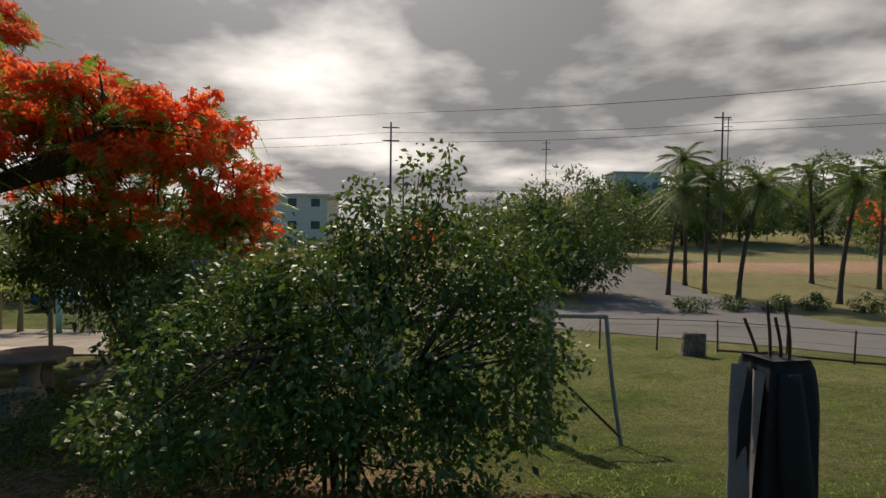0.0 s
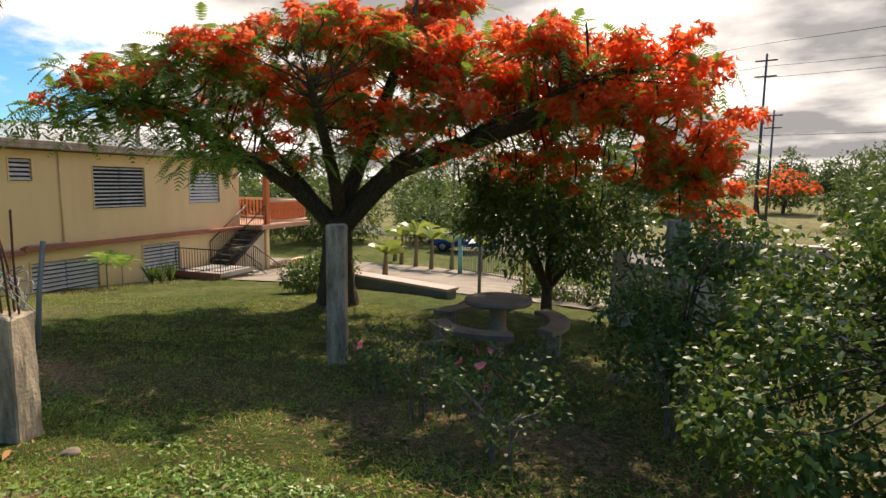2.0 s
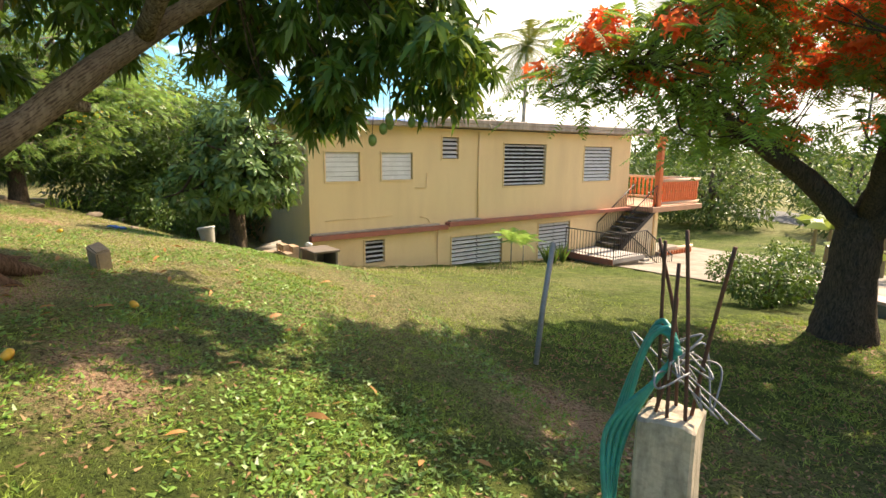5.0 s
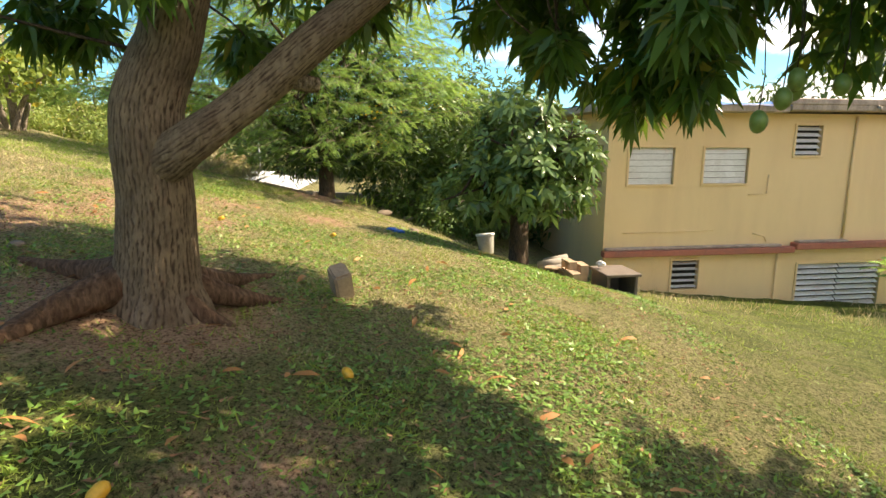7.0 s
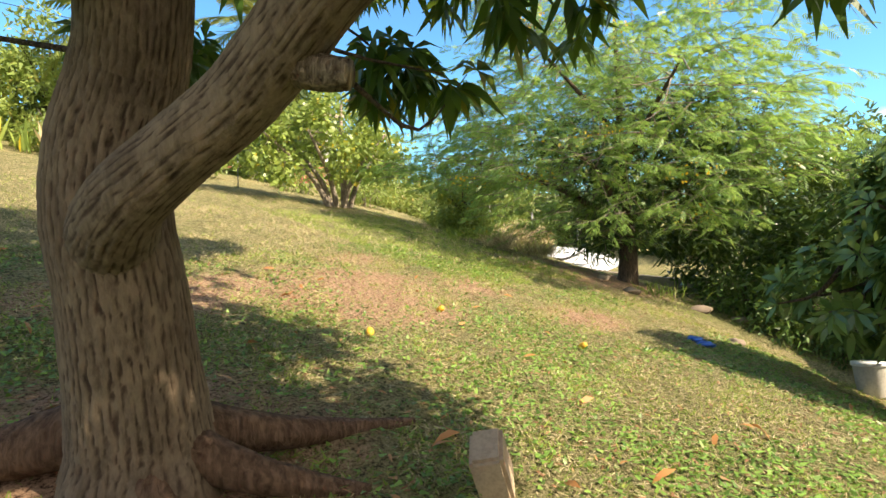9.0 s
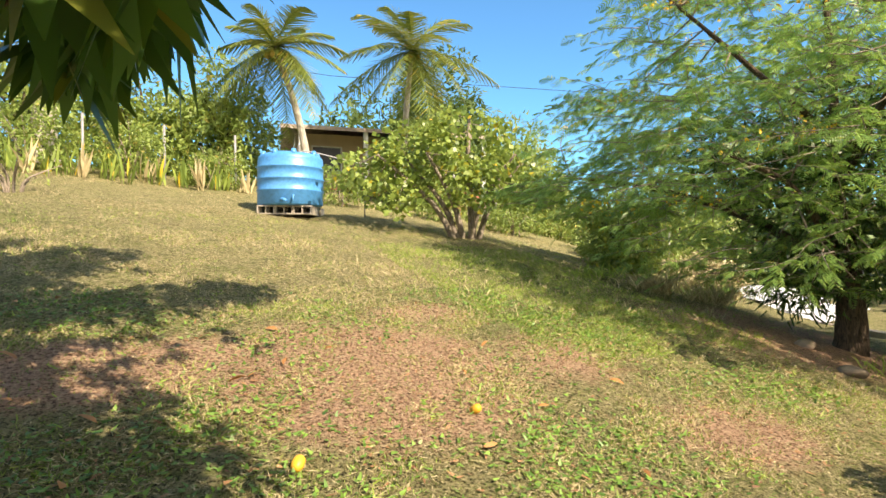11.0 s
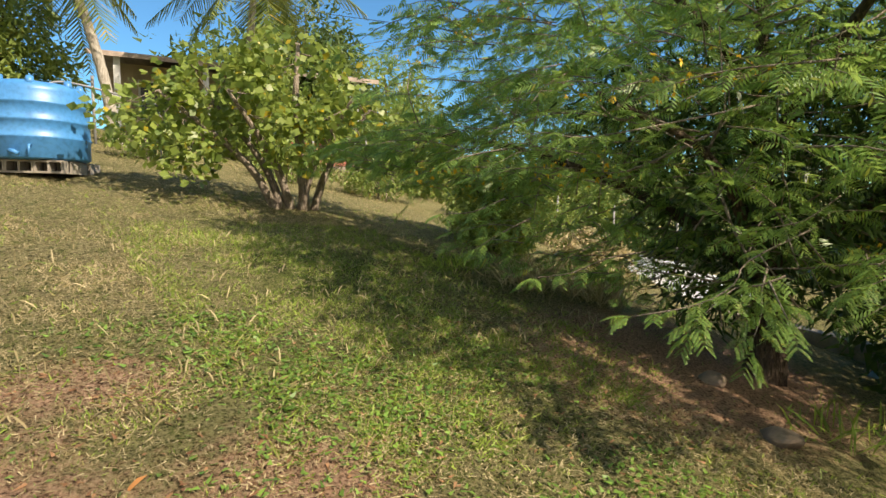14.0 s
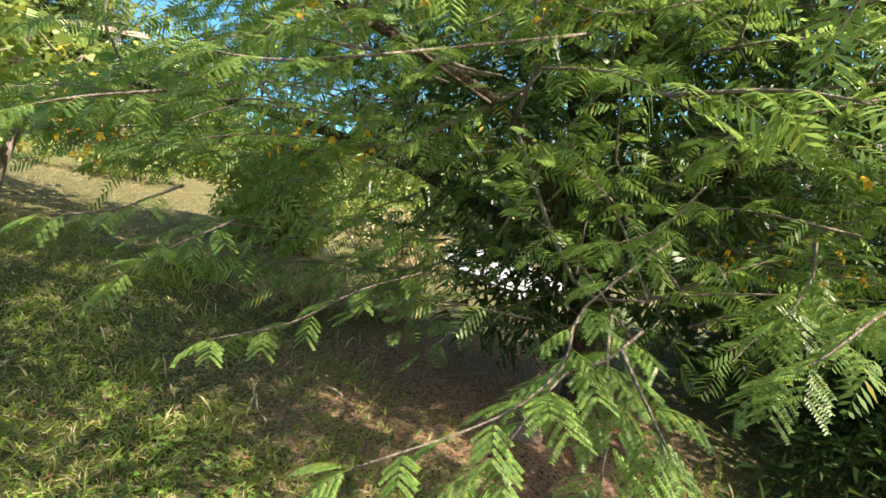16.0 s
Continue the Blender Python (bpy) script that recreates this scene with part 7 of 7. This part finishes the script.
# ---- upper boundary: spiky plants, fence posts, scrub ----
def upper_edge():
    rng = np.random.default_rng(500)
    for i in range(22):
        x = -8.2 - i * .42 + rng.normal() * .12
        y = -16.2 + .15 * rng.normal() - .06 * i * .2
        n = 12
        p = np.c_[rng.normal(size=n) * .1, rng.normal(size=n) * .1, np.full(n, -.03)]
        w = unit(np.c_[rng.normal(size=(n, 2)) * .22, np.ones(n)])
        ob = thing("snake_plant", pose(x, y, gz(x, y)), "tuft of upright yellow-edged sword leaves", "plant", "sword-leaved plants")
        part("leaves", strips_mesh("leaves", leaf_strips(p, w, rng.normal(size=(n, 3)), rng.uniform(.5, 1.1, n), .075, .12, 4), ROUND_LEAF if i % 3 else STRAW), ob)
    for i in range(12):
        x, y = -7.5 - i * 1.9, -17.4 + .12 * rng.normal() + (.0 if i < 6 else -.0)
        ob = thing("fence_post", pose(x, y, gz(x, y)), "thin grey post of the boundary fence", "post", "boundary fence posts")
        part("shaft", tubes("shaft", [([(0, 0, -.2), (.02, 0, 1.6)], .035)], GALV, 7), ob)
    for i in range(9):
        x, y = -31 - .5 * i, -17.5 + i * 1.9
        ob = thing("fence_post", pose(x, y, gz(x, y)), "thin grey post of the boundary fence", "post", "boundary fence posts")
        part("shaft", tubes("shaft", [([(0, 0, -.2), (.02, 0, 1.5)], .035)], GALV, 7), ob)
    for i, (x, y, r, h, n, mat) in enumerate([(-9.5, -17.2, 1.2, 1.5, 2600, WILD_LEAF), (-12.0, -17.4, 1.2, 1.7, 2600, WILD_LEAF), (-14.3, -17.6, 1.1, 1.5, 2600, WILD_LEAF), (-16.4, -17.2, 1.0, 1.2, 2000, WILD_LEAF), (-19.6, -15.6, .8, .9, 1500, WILD_LEAF), (-22.6, -14.6, 1.0, 1.0, 1800, WILD_LEAF), (-25.0, -14.2, 1.1, 1.1, 2000, WILD_LEAF), (-27.6, -13.2, 1.1, 1.2, 2000, WILD_LEAF), (-29.6, -11.5, 1.0, 1.2, 2000, WILD_LEAF), (-26.6, -8.4, .8, .9, 1500, STRAW), (-28.0, -10.0, .9, .9, 1500, STRAW), (-7.0, -16.6, 1.2, 1.6, 2000, WILD_LEAF)]):
        at = (x, y, gz(x, y))
        rg = np.random.default_rng(520 + i)
        bush("scrub", "sunlit scrubby growth along the boundary", "bush", at, [(x, y, at[2] + h * .5, r, r * .8, h * .5)], n, .11, .05, mat, stems(rg, at, 6, h * .9, r * .7, .02), PALE_BARK, seed=540 + i, per=12, size=(.18, .35), group="boundary scrub")
    # small bare shrub
    x, y = -12.2, -13.2
    at = (x, y, gz(x, y))
    rg = np.random.default_rng(560)
    bush("bare_shrub", "small nearly leafless shrub on the lawn", "shrub", at, [(x, y, at[2] + .5, .7, .7, .35)], 60, .09, .05, ROUND_LEAF, stems(rg, at, 9, .6, .8, .025), PALE_BARK, seed=561, per=8, size=(.15, .25))
    # ferns against the house wall
    for i, (x, y, h) in enumerate([(-21.4, 9.6, 1.7), (-21.6, 10.2, 1.4), (-21.9, 11.4, .6), (-22.1, 12.2, .6), (-22.0, 11.8, .6)]):
        ob = thing("fern" if i < 2 else "sword_plant", pose(x, y, gz(x, y)), "young feathery plant against the house wall" if i < 2 else "dark sword-leaved plant against the house wall", "plant")
        n = 14
        if i < 2:
            a = np.arange(n) * 2.4
            w = np.stack([np.cos(a) * .6, np.sin(a) * .6, np.linspace(1.4, .3, n)], -1)
            lv, _ = fronds(rng, np.tile((0, 0, h * .5), (n, 1)), w, np.full(n, 1.0), 13, .19, .05, .5, 62, 2)
            part("fronds", strips_mesh("fronds", lv, FEATHER), ob)
            part("stem", tubes("stem", [([(0, 0, -.1), (0, 0, h * .5)], .02)], PALE_BARK, 5), ob)
        else:
            w = unit(np.c_[rng.normal(size=(n, 2)) * .3, np.ones(n)])
            part("leaves", strips_mesh("leaves", leaf_strips(np.zeros((n, 3)), w, rng.normal(size=(n, 3)), rng.uniform(.6, 1.0, n), .07, .1, 4), DARK_LEAF), ob)


upper_edge()


# ---- grass, leaves and fruit on the lawn ----
def lawn_stuff():
    rng = np.random.default_rng(600)

    def blades(name, x0, x1, y0, y1, n, h, w, mat, label, dense=None):
        x, y = rng.uniform(x0, x1, n), rng.uniform(y0, y1, n)
        clump = np.array([noise.noise(Vector((a * .9, b * .9, 3.0))) + .6 * noise.noise(Vector((a * 3.1, b * 3.1, 8.0))) for a, b in zip(x, y)])
        keep = (rng.random(n) > soil_at(x, y) * .92 - .1) & (rng.random(n) < .68 + .8 * clump)
        hx, hy = np.cos(radians(13)), np.sin(radians(13))
        keep &= (x * hx + y * hy > -19.6) | (y < 3)
        x, y, clump = x[keep], y[keep], clump[keep]
        p = np.c_[x, y, ground_z(x, y) - .01]
        wy = unit(np.c_[rng.normal(size=(len(x), 2)) * .75, np.ones(len(x))])
        s = rng.uniform(.5, 1.25, len(x)) * (1 + .5 * clump)
        me = strips_mesh(name, leaf_strips(p, wy, rng.normal(size=(len(x), 3)), h * s, w, .35, 2), mat)
        tagged(new(name, me), label, "grass", kind="stuff")
    blades("lawn_grass", -12, -3.5, -3.5, 3.0, 125000, .058, .010, BLADE, "short green lawn grass")
    blades("lawn_grass", -20.5, -12, -6.0, 2.0, 115000, .058, .009, BLADE, "short green lawn grass")
    blades("lawn_grass", -24, 3, -12, 8, 75000, .085, .015, BLADE, "short green lawn grass")
    blades("dry_grass", -21, -12.0, -10, 0.5, 165000, .058, .009, STRAW, "dry straw-coloured lawn grass")
    blades("shade_grass", -21.5, -17.6, -9.5, -4.0, 34000, .10, .012, BLADE, "longer green grass in the trees' shade")
    blades("worn_grass", -18.8, -16.0, -5.0, -2.0, 20000, .05, .011, STRAW, "thin dry grass by the feathery tree")
    blades("under_tree_grass", -12.5, -2, 2.5, 10, 62000, .085, .014, BLADE, "ragged grass in the flame tree's shade")
    blades("far_lawn_grass", -1, 13, 3, 18, 60000, .07, .012, BLADE, "lawn grass towards the road")
    blades("far_dry_grass", -26, -6, -17, -8, 36000, .08, .012, STRAW, "dry grass on the upper slope")
    # flat litter of dead blades and leaf scraps
    for name, x0, x1, y0, y1, n, L, W, mat, label in (("straw_litter", -21, -13.3, -13, 1, 56000, .055, .006, STRAW, "scattered dead grass blades lying flat"), ("leaf_litter", -20.5, -3, -6, 3, 9000, .05, .022, LITTER, "small brown leaf scraps among the grass"), ("leaf_litter", -12, 0, 3, 10, 12000, .055, .024, LITTER, "small brown leaf scraps under the flame tree")):
        x, y = rng.uniform(x0, x1, n), rng.uniform(y0, y1, n)
        p = np.c_[x, y, ground_z(x, y) + rng.uniform(.008, .03, n)]
        w = np.c_[rng.normal(size=(n, 2)), rng.normal(size=n) * .15]
        me = strips_mesh(name, leaf_strips(p, w, rng.normal(size=(n, 3)) * .35 + (0, 0, 1), L * rng.uniform(.5, 1.3, n), W, .1, 2), mat)
        tagged(new(name, me), label, "litter", kind="stuff")
    # broad-leaved ground weeds
    n = 120000
    x, y = rng.uniform(-20, -3.5, n), rng.uniform(-6.5, 3.0, n)
    c = np.array([noise.noise(Vector((a * .7, b * .7, 20.0))) for a, b in zip(x, y)])
    k = (rng.random(n) < .45 + .3 * smooth(-13, -10, x) + 1.6 * c) & (rng.random(n) > soil_at(x, y))
    x, y = x[k], y[k]
    p = np.c_[x, y, ground_z(x, y) + rng.uniform(0, .03, len(x))]
    w = unit(np.c_[rng.normal(size=(len(x), 2)), np.full(len(x), .45)])
    me = strips_mesh("ground_weeds", leaf_strips(p, w, rng.normal(size=(len(x), 3)) * .3 + (0, 0, 1), rng.uniform(.03, .06, len(x)), rng.uniform(.02, .036, len(x)), .2, 2), leaf_mat("weed_leaf", (.04, .11, .022), (.22, .38, .07), (.35, .5, .08), .45, .22))
    tagged(new("ground_weeds", me), "low broad-leaved weeds among the grass", "weeds", kind="stuff")
    # tall grass fringe along the house and under the trees
    for x0, x1, y0, y1, n, h in ((-21.0, -19.2, 2.6, 9.0, 500, .3), (-22.5, -20.5, 9, 15, 400, .3), (-22.5, -16, -9, -5, 700, .22)):
        x, y = rng.uniform(x0, x1, n), rng.uniform(y0, y1, n)
        p = np.c_[x, y, ground_z(x, y) - .02]
        w = unit(np.c_[rng.normal(size=(n, 2)) * .35, np.ones(n)])
        me = strips_mesh("tall_grass", leaf_strips(p, w, rng.normal(size=(n, 3)), h * rng.uniform(.5, 1.2, n), .012, .4, 4), STRAW)
        tagged(new("tall_grass", me), "tall seeding grass left uncut", "grass", kind="stuff")
    # fallen leaves, one by one
    dry = leaf_mat("fallen_leaf", (.28, .10, .03), (.50, .24, .08), (.5, .2, .06), .6, .15)
    shapes = []
    for i in range(6):
        V = leaf_strips(np.array([(-.07, 0, 0)]), np.array([(1.0, 0, .12)]), np.array([(0, .25 * (i - 2), 1.0)]), .15 + .015 * i, .05, .12 + .05 * i, 4, .25)
        shapes.append(strips_mesh("fallen_leaf", V, dry))
    for i in range(170):
        u = rng.random()
        if u < .6:
            x, y = -12 + rng.normal() * 2.6, -1.2 + rng.normal() * 1.9
        else:
            x, y = rng.uniform(-19, -5), rng.uniform(-7, 2)
        if abs(x + 12.25) < .45 and abs(y + 2.05) < .45:
            continue
        ob = new("fallen_leaf", shapes[i % 6])
        ob.matrix_basis = pose(x, y, gz(x, y) + .035, rng.uniform(-20, 20), rng.uniform(-20, 20), rng.uniform(0, 360)) @ Matrix.Scale(rng.uniform(.5, 1.05), 4)
        tagged(ob, "dry orange-brown leaf fallen on the grass", "leaf", "fallen leaves")
    bm = bmesh.new()
    bmesh.ops.create_uvsphere(bm, u_segments=12, v_segments=8, radius=.038)
    for v in bm.verts:
        v.co.x *= 1.3
        v.co.z += .01 * math.sin(v.co.x * 40)
    fm = finish("fallen_mango", bm, stained("ripe_mango_skin", (.75, .42, .04), (.55, .22, .04), .45, 9, 30, .5, .001), True)
    for x, y in ((-16.55, -1.95), (-11.9, -.55), (-10.4, -1.2), (-14.6, -3.05), (-16.0, -3.4), (-12.9, -2.9)):
        ob = new("fallen_mango", fm)
        ob.matrix_basis = pose(x, y, gz(x, y) + .034, rng.uniform(0, 40), 0, rng.uniform(0, 360))
        tagged(ob, "ripe yellow mango lying in the grass", "fruit", "fallen mangoes")


lawn_stuff()
